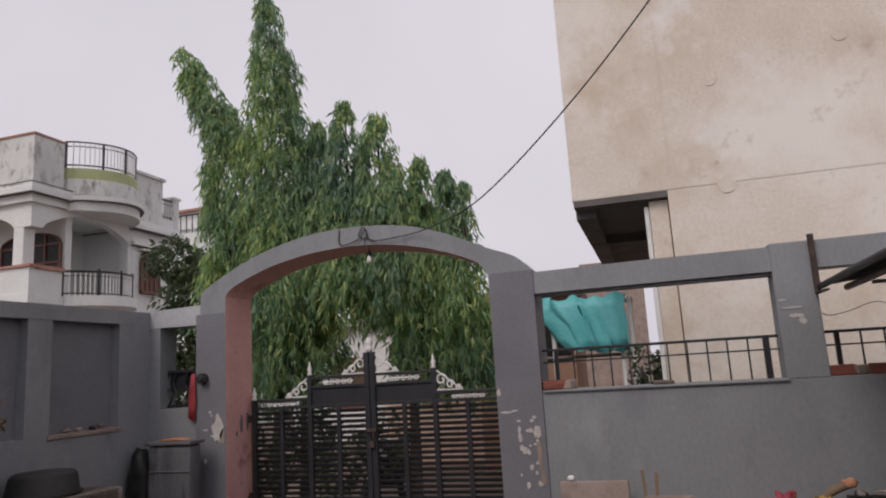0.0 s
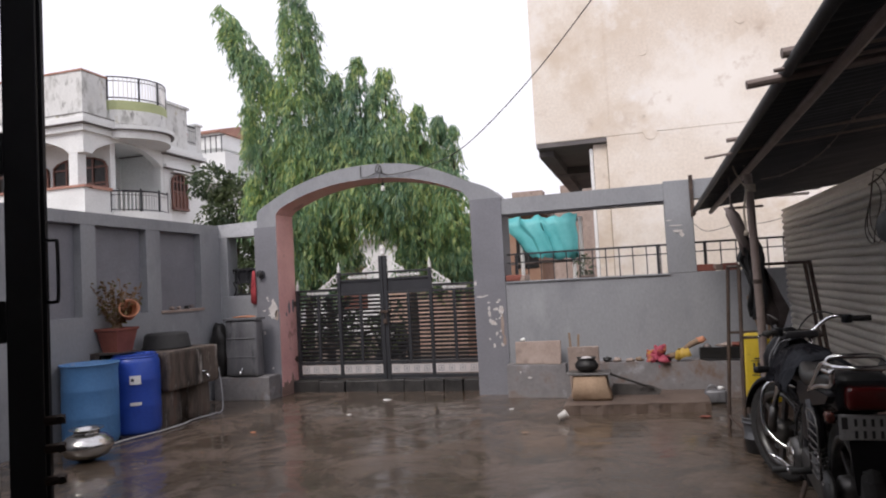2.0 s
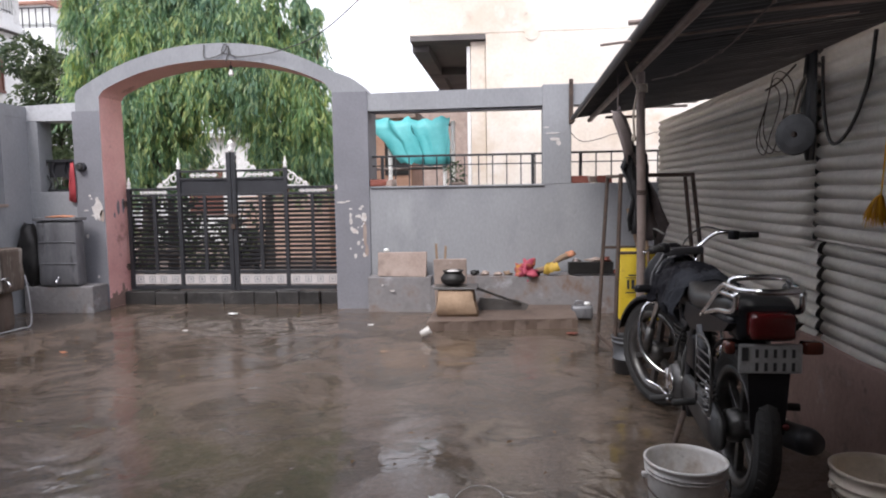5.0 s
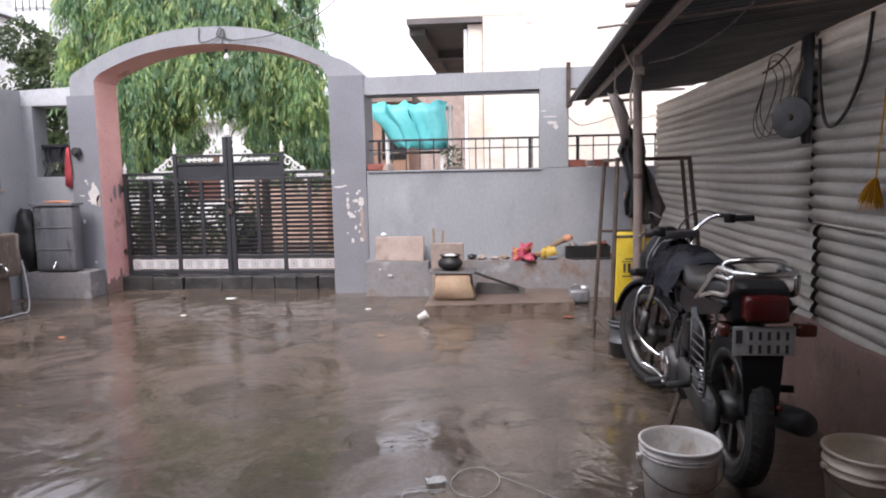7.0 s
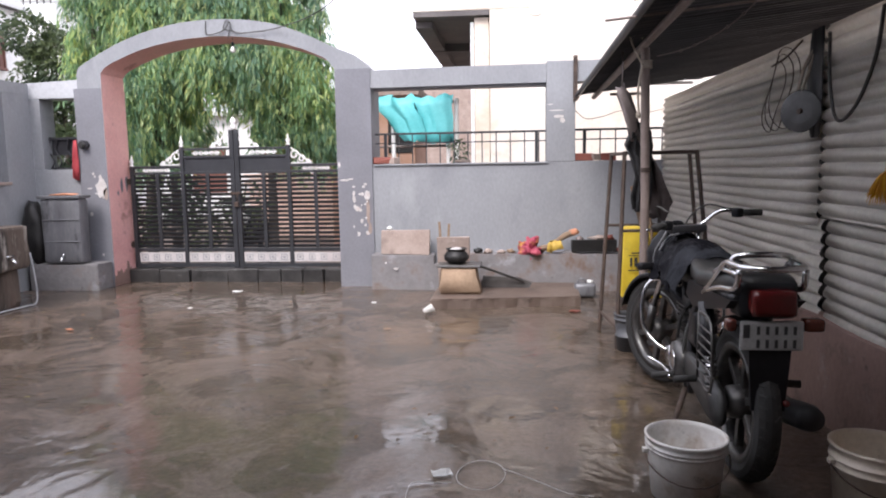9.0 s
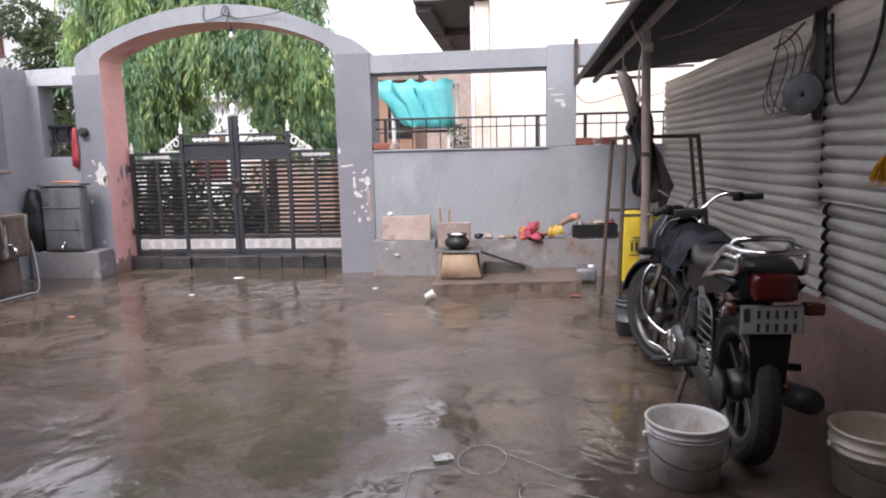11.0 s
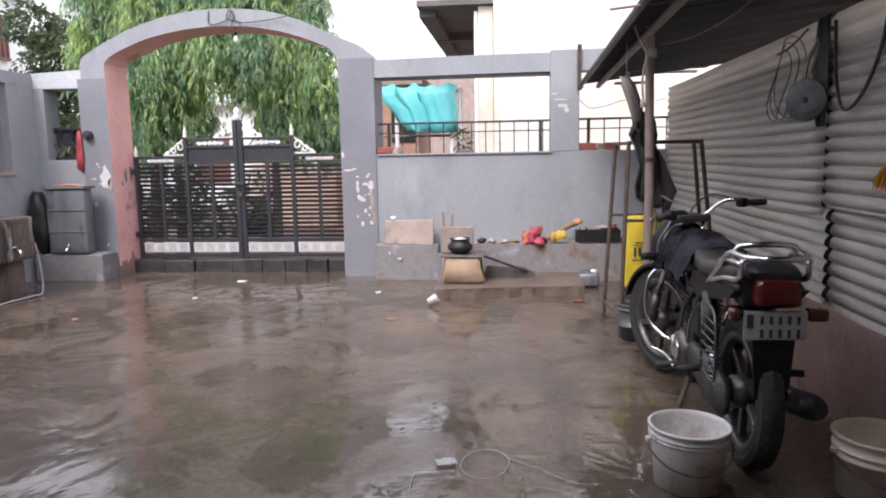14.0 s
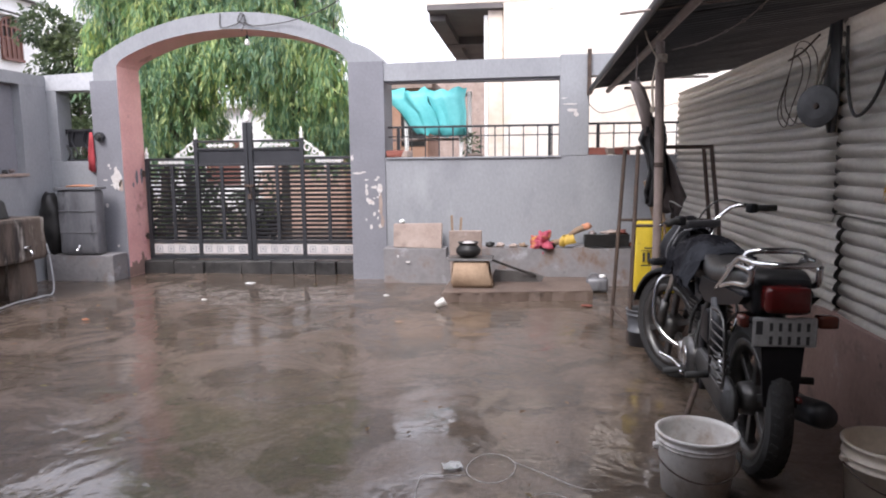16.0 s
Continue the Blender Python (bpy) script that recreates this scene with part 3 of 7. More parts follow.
for k, (cx, cz, w, h, tag) in enumerate(((-1.515, 0.80, 0.045, 0.30, 0), (-1.52, 0.97, 0.06, 0.10, 1), (-1.66, 0.93, 0.035, 0.07, 1), (-1.585, 0.70, 0.03, 0.05, 1), (-1.63, 0.83, 0.05, 0.06, 1),
                                      (-1.76, 1.13, 0.10, 0.02, 1), (-1.69, 1.14, 0.05, 0.014, 1), (-1.81, 1.29, 0.03, 0.06, 1), (-1.50, 0.62, 0.035, 0.12, 0), (-1.56, 1.06, 0.03, 0.025, 1),
                                      (-4.46, 1.10, 0.09, 0.20, 1), (-4.42, 1.02, 0.05, 0.12, 0), (-4.55, 1.24, 0.025, 0.03, 1), (-4.60, 0.80, 0.03, 0.04, 1), (-4.60, 1.08, 0.05, 0.016, 1), (-4.5, 0.35, 0.025, 0.03, 1))):
    part("peeled_patch", flake(cx, cz, w, h, k + 2), M_CHIP if tag else M_SAND, arch)
for k, (cx, cz, w, h) in enumerate(((0.46, 1.74, 0.09, 0.035), (0.50, 1.70, 0.05, 0.05), (0.44, 1.80, 0.16, 0.012), (0.38, 1.86, 0.06, 0.01))):
    part("peeled_patch", flake(cx, cz, w, h, k + 31, WY - 0.0085), M_CHIP, wf)
for k, (cx, cz, w, h) in enumerate(((-1.2, 0.22, 0.05, 0.02), (-1.3, 0.28, 0.02, 0.02))):
    part("peeled_patch", flake(cx, cz, w, h, k + 41, 6.864), M_CHIP, wf)
random.seed(23)
for k in range(20):
    u = random.random()
    part("peeled_patch", flake(-1.52 - 0.16 * random.random() ** 2.2, 0.55 + 0.55 * u, random.uniform(0.012, 0.04), random.uniform(0.012, 0.05), k + 60, WY - 0.0195 - 0.0001 * k), M_CHIP, arch)
for k in range(12):
    part("peeled_patch", flake(-4.43 - 0.11 * random.random(), 0.96 + 0.26 * random.random(), random.uniform(0.015, 0.045), random.uniform(0.015, 0.06), k + 110, WY - 0.0195 - 0.0001 * k), M_CHIP, arch)
for k in range(7):
    yy, hh = 7.10 + 0.05 * k, 0.10 + 0.22 * abs(noise.noise((k * 0.7, 2.2, 5)))
    bm = B()
    pts = [(yy - 0.03, 0.0), (yy + 0.04, 0.0)] + [(yy + 0.035 * math.cos(a) * (1 + 0.3 * noise.noise((a, k, 1))), hh * (0.45 + 0.55 * math.sin(a)) * (1 + 0.35 * noise.noise((a * 2, k, 4)))) for a in [0.2 + j * 0.34 for j in range(9)]]
    prism(bm, pts, -4.387, -4.3815 + 0.0002 * k, axis="x")
    part("mud_splash", bm, M_BASE, arch, "dried red-brown mud at the foot of the pillar")
for k, (yy, cz, w, h) in enumerate(((7.33, 1.10, 0.05, 0.14), (7.43, 1.13, 0.05, 0.16), (7.25, 1.02, 0.03, 0.05))):
    bm = B()
    pts = []
    for j in range(14):
        a = 2 * math.pi * j / 14
        q = 1 + 0.4 * noise.noise((math.cos(a) * 1.5 + k, math.sin(a) * 1.5, k * 2.7))
        pts.append((yy + math.cos(a) * w / 2 * q, cz + math.sin(a) * h / 2 * q))
    prism(bm, pts, -4.387, -4.381, axis="x")
    part("worn_spot", bm, M_WALLD, arch)

# side wall with recessed panels
ws = structure(new("wall_left"), "grey plaster side wall with recessed panels", "wall")
# backs of the recesses are a darker grey than the wall face
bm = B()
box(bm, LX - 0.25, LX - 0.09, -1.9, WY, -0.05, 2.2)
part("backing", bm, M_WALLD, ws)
bm = B()
box(bm, LX - 0.09, LX, -1.9, WY, -0.05, 1.165)
part("lower_wall", bm, M_WALL, ws)
bm = B()
prism(bm, [(-1.9, 2.095), (WY, 2.09), (WY, 2.215), (-1.9, 2.215)], LX - 0.25, LX + 0.004, axis="x")
part("top_band", bm, M_WALL, ws)
for y0, y1 in ((-1.9, -0.45), (0.52, 0.74), (1.49, 1.71), (2.46, 2.68), (3.43, 4.05), (4.785, 4.975), (5.715, 5.945), (6.69, WY)):
    bm = B()
    box(bm, LX - 0.09, LX, y0, y1, 1.165, 2.095)
    part("pilaster", bm, M_WALL, ws)
bm = B()
box(bm, LX - 0.089, LX + 0.015, 5.93, 6.72, 1.135, 1.168, 0.006)
part("broken_ledge", bm, M_SAND, ws, "chipped brick-coloured ledge of a recess")

# closing walls, behind the viewer, unseen and added for bounce and reflections
bm = B()
box(bm, LX - 0.25, RX + 0.3, -2.15, -1.9, -0.05, 3.3)
structure(part("wall_back", bm, M_WALL), "plain plaster wall of the dwelling", "wall")

# slab out of view, added to keep sky light off bike and near floor
bm = B()
box(bm, LX - 0.25, RX + 0.3, -2.15, 1.0, 2.78, 2.92)
structure(part("ceiling", bm, M_WALL), "unseen plain plaster porch slab, added to block sky light", "ceiling")

# low wall under the sheets
bm = B()
n = 40
lo = [(-1.9 + (WY + 1.9) * k / n, 0.49 + 0.03 * noise.noise((k * 0.6, 2, 5))) for k in range(n + 1)]
prism(bm, [(-1.9, -0.05)] + [(WY, -0.05)] + lo[::-1], RX - 0.03, RX + 0.2, axis="x")
structure(part("wall_right", bm, M_BASE), "muddy pink plastered low wall under metal sheets", "wall")

# kerb ledge along the gate wall
bm = B()
box(bm, -1.46, -0.802, WY - 0.20, WY, -0.02, 0.36, 0.012)
structure(part("wall_ledge", bm, M_LEDGE), "low grey plastered ledge along the wall", "ledge")
bm = B()
nL = 24
tops = [(-0.80 + 2.2 * k / nL, 0.37 + 0.025 * noise.noise((k * 0.7, 9, 1)) - (0.10 if k < 3 else 0)) for k in range(nL + 1)]
prism(bm, [(-0.80, -0.02), (1.4, -0.02)] + tops[::-1], WY - 0.26, WY)
structure(part("wall_ledge", bm, M_LEDGE), "rough grey ledge behind the clay stove", "ledge")

# gate threshold of rough stones
th = structure(new("threshold"), "row of dark wet stone blocks under the gate", "threshold")
xs = [-4.38, -4.02, -3.66, -3.22, -2.86, -2.60, -2.34, -2.10, -1.84]
for a, b in zip(xs, xs[1:]):
    bm = B()
    box(bm, a + 0.003, b - 0.003, 7.36 + random.uniform(-0.02, 0.02), 7.54, -0.05, 0.148 + random.uniform(-0.022, 0.0), 0.012, jit=0.008)
    part("stone", bm, M_THRESHOLD, th)

# ---- railings in the wall openings ----
def railing(x0, x1, z0, z1, y, gap, ends, label):
    e = thing("railing", ((x0 + x1) / 2, y, z0), label, "railing", "wall railings")
    h, w = z1 - z0, (x1 - x0) / 2
    bm = B()
    box(bm, -w, w, -0.012, 0.012, h - 0.022, h, 0.003)
    part("top_rail", bm, M_BLACK, e)
    bm = B()
    box(bm, -w, w, -0.005, 0.005, h - 0.115, h - 0.103)
    part("mid_rail", bm, M_BLACK, e)
    for x in ends:
        bm = B()
        box(bm, x - (x0 + x1) / 2 - 0.016, x - (x0 + x1) / 2 + 0.016, -0.016, 0.016, 0, h - 0.02)
        part("post", bm, M_BLACK, e)
    k = -w + gap * 0.7
    while k < w - 0.05:
        bm = B()
        box(bm, k - 0.006, k + 0.006, -0.006, 0.006, 0, h - 0.02)
        part("bar", bm, M_BLACK, e)
        k += gap
    return e

railing(-1.45, 0.35, 1.289, 1.615, WY + 0.14, 0.147, (-1.34, 0.245), "black steel railing in a wall opening")
railing(0.63, 1.9, 1.289, 1.62, WY + 0.14, 0.155, (0.735,), "black steel railing beside the metal sheets")

lat = thing("lattice_panel", (-4.91, WY + 0.12, 1.29), "black ornamental steel lattice in a small opening", "railing")
for z in (0.0, 0.33):
    bm = B()
    box(bm, -0.21, 0.21, -0.012, 0.012, z, z + 0.025)
    part("rail", bm, M_BLACK, lat)
for x in (-0.2, -0.12, 0.02, 0.12, 0.2):
    bm = B()
    tube(bm, bend([(x, 0, 0.02), (x + 0.03, 0, 0.1), (x - 0.03, 0, 0.22), (x, 0, 0.34)], 5), 0.009, 6)
    part("scroll_bar", bm, M_BLACK, lat)
bm = B()
box(bm, -0.2, 0.2, 0.02, 0.03, 0.16, 0.34)
part("backing_sheet", bm, M_BLACK, lat)

# ---- the gate ----
GY = 7.47
gate = thing("double_gate", (-3.105, GY, 0), "closed charcoal steel double gate with louvre slats and white scrollwork", "gate")
GX0, GX1 = -1.25, 1.25

def gbox(nm, x0, x1, z0, z1, t=0.02, m=M_GATE, p=gate, dy=0.0, bev=0.003, label=""):
    bm = B()
    box(bm, x0, x1, -t + dy, t + dy, z0, z1, bev)
    return part(nm, bm, m, p, label)

for s in (-1, 1):
    leaf = new("gate_leaf")
    leaf.parent = gate
    ins, mid, out = 0.028 * s, 0.62 * s, 1.245 * s
    def bar(nm, xa, xb, za, zb, t=0.02, m=M_GATE, dy=0.0, label="", leaf=leaf):
        return gbox(nm, min(xa, xb), max(xa, xb), za, zb, t, m, leaf, dy, 0.003, label)
    bar("stile", ins - 0.024 * s, ins + 0.026 * s, 0.04 if s < 0 else 0.10, 1.70, 0.024)
    bar("stile", mid - 0.022, mid + 0.022, 0.155, 1.52, 0.022)
    bar("stile", out - 0.045 * s, out, 0.155, 1.31, 0.022)
    bar("rail", ins, out, 0.155, 0.20, 0.02)
    bar("rail", ins, out, 0.335, 0.375, 0.02)
    bar("rail", ins, out, 1.215, 1.245, 0.02)
    bar("rail", mid, out, 1.285, 1.312, 0.02)
    bar("rail", ins, mid, 1.395, 1.42, 0.02)
    bar("rail", ins, mid, 1.482, 1.505, 0.02)
    bar("panel", ins, mid, 1.245, 1.395, 0.004)
    # white band of square ornaments
    for a, b in ((ins + 0.03 * s, mid - 0.025 * s), (mid + 0.025 * s, out - 0.05 * s)):
        band = bar("ornament_band", a, b, 0.215, 0.325, 0.006, M_BAND, -0.004, "white painted cast ornament band")
        w = (max(a, b) - min(a, b)) / 4
        for k in range(4):
            cx = min(a, b) + w * (k + 0.5)
            bm = B()
            for x0, x1, z0, z1 in ((-0.036, 0.036, 0.236, 0.243), (-0.036, 0.036, 0.297, 0.304), (-0.036, -0.029, 0.243, 0.297), (0.029, 0.036, 0.243, 0.297), (-0.012, 0.012, 0.258, 0.282)):
                box(bm, cx + x0, cx + x1, -0.014, -0.009, z0, z1)
            part("square_motif", bm, M_WALL, band)
    # slats and their uprights
    for a, b in ((ins + 0.026 * s, mid - 0.022 * s), (mid + 0.022 * s, out - 0.045 * s)):
        c = (a + b) / 2
        bar("upright", c - 0.02, c + 0.02, 0.375, 1.215, 0.012, M_GATE, -0.008)
        for k in range(17):
            z = 0.397 + k * 0.0489
            bm = B()
            box(bm, min(a, b), max(a, b), -0.004, 0.004, -0.0165, 0.0165, m=pose(0, 0.006, z, 30))
            part("slat", bm, M_GATE, leaf)
    # white scrollwork
    def scroll(cx, cz, flip, w, h):
        bm = B()
        for k, (u, v, r) in enumerate(((0.18, 0.55, 0.30), (0.52, 0.30, 0.22), (0.82, 0.14, 0.13))):
            pts = [(cx + flip * (u * w + math.cos(a) * r * h * (1 - a / 11)), 0, cz + v * h + math.sin(a) * r * h * (1 - a / 11)) for a in [i * 0.55 for i in range(14)]]
            tube(bm, pts, 0.009, 6)
        tube(bm, bend([(cx, 0, cz + h), (cx + flip * w * 0.3, 0, cz + h * 0.72), (cx + flip * w * 0.65, 0, cz + h * 0.32), (cx + flip * w, 0, cz + 0.01)], 4), 0.008, 6)
        tube(bm, [(cx, 0, cz + 0.008), (cx + flip * w, 0, cz + 0.008)], 0.007, 6)
        return bm
    part("scrollwork", scroll(0.055 * s, 1.505, s, 0.23, 0.17), M_WHITE, leaf, "white cast scroll ornament")
    part("scrollwork", scroll(0.645 * s, 1.315, s, 0.24, 0.18), M_WHITE, leaf, "white cast scroll ornament")
    for a, z in ((0.33 * s, 1.45), (0.93 * s, 1.265)):
        bm = B()
        for k in range(5):
            cx = a + (k - 2) * 0.062
            tube(bm, [(cx + math.cos(q) * 0.022, -0.004, z + math.sin(q) * 0.02) for q in [j * 0.7 for j in range(10)]], 0.006, 5)
        tube(bm, [(a - 0.16, -0.004, z), (a + 0.16, -0.004, z)], 0.007, 5)
        part("rosette_strip", bm, M_WHITE, leaf, "white cast rosette strip")
    def finial(x, z, k=1.0):
        bm = B()
        lathe(bm, [(0.022 * k, 0), (0.022 * k, 0.02 * k), (0.012 * k, 0.03 * k), (0.026 * k, 0.055 * k), (0.012 * k, 0.08 * k), (0.003, 0.13 * k)], 10, (x, 0, z))
        return bm
    part("finial", finial(mid, 1.52), M_WHITE, leaf, "white spearhead finial", True)
    part("finial", finial(out - 0.022 * s, 1.31), M_WHITE, leaf, "white spearhead finial", True)
    for z in (0.42, 1.14):
        bm = B()
        tube(bm, [(out + 0.01 * s, -0.03, z - 0.035), (out + 0.01 * s, -0.03, z + 0.035)], 0.016, 8)
        box(bm, min(out, out + 0.05 * s), max(out, out + 0.05 * s), -0.036, -0.02, z - 0.012, z + 0.012)
        part("hinge", bm, M_RUST, leaf)
bm = B()
lathe(bm, [(0.032, 0), (0.032, 0.05), (0.018, 0.06), (0.04, 0.085), (0.03, 0.115), (0.01, 0.14)], 10, (0, 0, 1.70))
part("finial", bm, M_WHITE, gate, "white crowned centre finial", True)
bm = B()
box(bm, -0.05, 0.06, -0.045, -0.024, 0.98, 1.01, 0.004)
tube(bm, bend([(0.03, -0.05, 0.99), (0.035, -0.07, 0.95), (0.03, -0.05, 0.91)], 4), 0.006, 6)
box(bm, -0.015, 0.035, -0.05, -0.026, 0.84, 0.9, 0.006)
part("latch", bm, M_RUST, gate)

# ---- bulb, cables on the arch ----
bulb = thing("hanging_bulb", (-2.93, 7.15, 2.64), "clear bulb hanging under the arch", "lamp")
bm = B()
tube(bm, [(0, 0, 0), (0.004, 0, -0.05)], 0.003, 6)
part("flex", bm, M_WIRE, bulb)
bm = B()
lathe(bm, [(0.012, -0.05), (0.016, -0.055), (0.016, -0.085), (0.012, -0.09)], 10)
part("holder", bm, M_PLASTIC, bulb)
bm = B()
lathe(bm, [(0.012, -0.09), (0.018, -0.105), (0.029, -0.13), (0.024, -0.152), (0.0, -0.16)], 14)
part("glass", bm, M_BULB, bulb, smooth=True)

bm = B()
tube(bm, bend([(-3.18, 7.07, 2.80), (-3.17, 7.065, 2.66), (-2.98, 7.06, 2.70), (-2.92, 7.06, 2.78), (-2.88, 7.06, 2.68), (-2.7, 7.05, 2.665), (-2.3, 7.0, 2.71), (-1.72, 6.6, 2.82), (-0.89, 6.03, 3.29), (-0.12, 5.5, 3.89), (0.9, 4.8, 4.8), (1.6, 4.3, 5.5)], 6), 0.0055, 6)
tagged(part("overhead_cable", bm, M_WIRE), "sagging dark cable tied to the top of the arch", "cable")
bm = B()
tube(bm, bend([(-2.95, 7.068, 2.62), (-2.91, 7.066, 2.74), (-2.95, 7.066, 2.80), (-2.99, 7.068, 2.72), (-2.9, 7.066, 2.69), (-2.84, 7.068, 2.67)], 6), 0.0045, 6)
tagged(part("cable_knot", bm, M_WIRE), "tangled cable end at the arch crown", "cable")
bm = B()
tube(bm, bend([(0.60, 7.32, 1.90), (0.66, 7.5, 1.83), (0.8, 7.7, 1.75), (1.0, 7.8, 1.78), (1.2, 7.9, 1.84), (1.5, 8.2, 1.83), (2.0, 8.505, 1.95)], 6), 0.004, 5)
tagged(part("thin_cable", bm, M_WIRE), "thin drooping wire outside the wall", "cable")

# socket box and red cloth on the pillar
sb = thing("doorbell_box", (-4.615, WY - 0.014, 1.55), "small dark round bell fitting on the pillar", "fitting")
bm = B()
tube(bm, [(0, 0, 0.0), (0, -0.05, 0)], 0.05, 14)
part("body", bm, M_BLACK, sb)
bm = B()
tube(bm, [(0, -0.05, 0), (0, -0.075, 0)], [0.034, 0.026], 12)
part("cap", bm, M_ALU, sb)
bm = B()
cloth(bm, [((-4.735, WY - 0.03, 1.60), (-4.705, WY - 0.03, 1.60)), ((-4.75, WY - 0.04, 1.48), (-4.70, WY - 0.035, 1.48)), ((-4.77, WY - 0.03, 1.34), (-4.70, WY - 0.035, 1.34)), ((-4.775, WY - 0.035, 1.2), (-4.705, WY - 0.03, 1.17))], 5, 0.02, 3)
tagged(part("red_cloth", bm, M_REDC, smooth=True), "red cloth hanging beside the pillar", "cloth")

# bricks lying on the sills
for k, (x, y, z, rz, sx, m) in enumerate(((-1.36, WY + 0.05, 1.29, 12, 0.2, M_TERRA), (-1.25, WY + 0.07, 1.29, 70, 0.13, M_SAND), (-0.52, WY + 0.06, 1.29, -4, 0.16, M_SLAB), (0.72, WY + 0.08, 1.29, 5, 0.2, M_TERRA), (0.86, WY + 0.09, 1.29, 30, 0.16, M_SAND), (0.97, WY + 0.07, 1.29, -10, 0.15, M_TERRA))):
    bm = B()
    box(bm, -sx / 2, sx / 2, -0.05, 0.05, 0, 0.07 if k != 2 else 0.03, 0.012, jit=0.008)
    ob = part("loose_brick", bm, m, at=pose(x, y, z, 0, 0, rz))
    tagged(ob, "broken brick lying on the wall sill" if k != 2 else "flat stone lying on the wall sill", "brick", "bricks on the sills")

# ---- lean-to of corrugated sheets ----
def loop_lathe(bm, prof, seg=28, c=(0, 0, 0), axis="x"):
    """A turned ring from a closed cross-section of (radius, offset) pairs."""
    rows = []
    for r, h in prof:
        rows.append([bm.verts.new(Vector((h, r * math.cos(a), r * math.sin(a)) if axis == "x" else (r * math.cos(a), r * math.sin(a), h)) + Vector(c)) for a in [2 * math.pi * k / seg for k in range(seg)]])
    for a, b in zip(rows, rows[1:] + rows[:1]):
        skin(bm, a, b)
    return bm

sw = structure(new("wall_sheets"), "horizontally corrugated metal sheet wall of the lean-to", "wall")
def sheet(y0, y1, z0, z1, dx, sag=0.0):
    bm = B()
    nz, ny = int((z1 - z0) / 0.0053), max(6, int((y1 - y0) / 0.25))
    rows = []
    for i in range(nz + 1):
        z = z0 + (z1 - z0) * i / nz
        rows.append([])
        for j in range(ny + 1):
            y = y0 + (y1 - y0) * j / ny
            w = 0.0155 * (1 - 2 * abs(math.sin(math.pi * z / 0.064)) ** 0.55) + 0.007 * noise.noise((y * 0.5, z * 1.2, 4 + dx * 50))
            e = 0.008 * math.sin(2 * math.pi * z / 0.064 + 0.6) if j in (0, ny) else 0
            rows[-1].append(bm.verts.new((RX + dx + w, y + e, z + sag * (y - y0) + 0.010 * noise.noise((y * 0.7, 1, z * 0.2)))))
    fs = [bm.faces.new((a[j], a[j + 1], b[j + 1], b[j])) for a, b in zip(rows, rows[1:]) for j in range(ny)]
    bmesh.ops.solidify(bm, geom=fs, thickness=0.003)
    return part("corrugated_sheet", bm, M_SHEET, sw, smooth=True)

sheet(3.53, WY - 0.01, 0.93, 1.88, 0.0)
sheet(-1.88, 3.49, 0.95, 1.86, -0.012, 0.004)
sheet(3.50, WY - 0.02, 0.44, 0.96, 0.014)
sheet(-1.88, 3.46, 0.44, 0.97, 0.018)
# near-black board added behind the sheets to darken the gaps between them
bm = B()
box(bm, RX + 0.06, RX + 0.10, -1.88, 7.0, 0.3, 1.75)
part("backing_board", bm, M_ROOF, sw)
rf = structure(new("lean_to_roof"), "dark corrugated sheet roof of the lean-to", "roof")
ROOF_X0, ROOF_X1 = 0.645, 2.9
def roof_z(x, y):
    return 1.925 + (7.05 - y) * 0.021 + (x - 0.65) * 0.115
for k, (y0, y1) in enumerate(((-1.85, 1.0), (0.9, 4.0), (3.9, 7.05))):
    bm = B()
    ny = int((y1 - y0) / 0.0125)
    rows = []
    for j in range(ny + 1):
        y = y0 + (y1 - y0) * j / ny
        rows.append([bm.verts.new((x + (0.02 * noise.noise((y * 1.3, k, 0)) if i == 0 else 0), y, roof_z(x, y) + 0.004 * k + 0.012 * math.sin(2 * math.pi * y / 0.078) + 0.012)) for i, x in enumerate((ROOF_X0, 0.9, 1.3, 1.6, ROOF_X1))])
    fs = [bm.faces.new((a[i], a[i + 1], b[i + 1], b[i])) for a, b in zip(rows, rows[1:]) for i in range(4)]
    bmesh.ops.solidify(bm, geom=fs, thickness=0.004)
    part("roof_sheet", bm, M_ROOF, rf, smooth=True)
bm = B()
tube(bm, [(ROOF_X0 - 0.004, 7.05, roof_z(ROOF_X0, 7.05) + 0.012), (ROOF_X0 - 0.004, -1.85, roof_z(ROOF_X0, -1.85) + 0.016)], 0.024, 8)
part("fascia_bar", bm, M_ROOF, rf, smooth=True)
bm = B()
tube(bm, [(0.80, 7.0, roof_z(0.80, 7.0) - 0.032), (0.79, -1.85, roof_z(0.79, -1.85) - 0.032)], 0.024, 8)
part("edge_pipe", bm, M_POLE, rf)
for x0, y, r, dz in ((0.50, 2.14, 0.018, 0.0), (0.585, 2.06, 0.008, 0.01), (0.60, 1.98, 0.02, 0.045), (0.47, 3.66, 0.007, 0.0), (0.57, 3.42, 0.013, 0.035)):
    bm = B()
    z = roof_z(x0, y) - 0.012 + dz
    tube(bm, [(x0, y, z + 0.012), (1.75, y + 0.05, roof_z(1.75, y) - 0.018)], r, 8)
    part("cross_rod", bm, M_POLE, rf)
# upper batten is coloured white to stand for daylight falling on it
for x0, x1, y, z in ((0.95, 1.30, 6.95, 1.93), (1.05, 1.75, 7.03, 2.03)):
    bm = B()
    box(bm, x0, x1, y - 0.025, y + 0.025, z - 0.012, z + 0.012, 0.004)
    part("batten", bm, M_POLE if z < 2 else M_WHITE, rf)
bm = B()
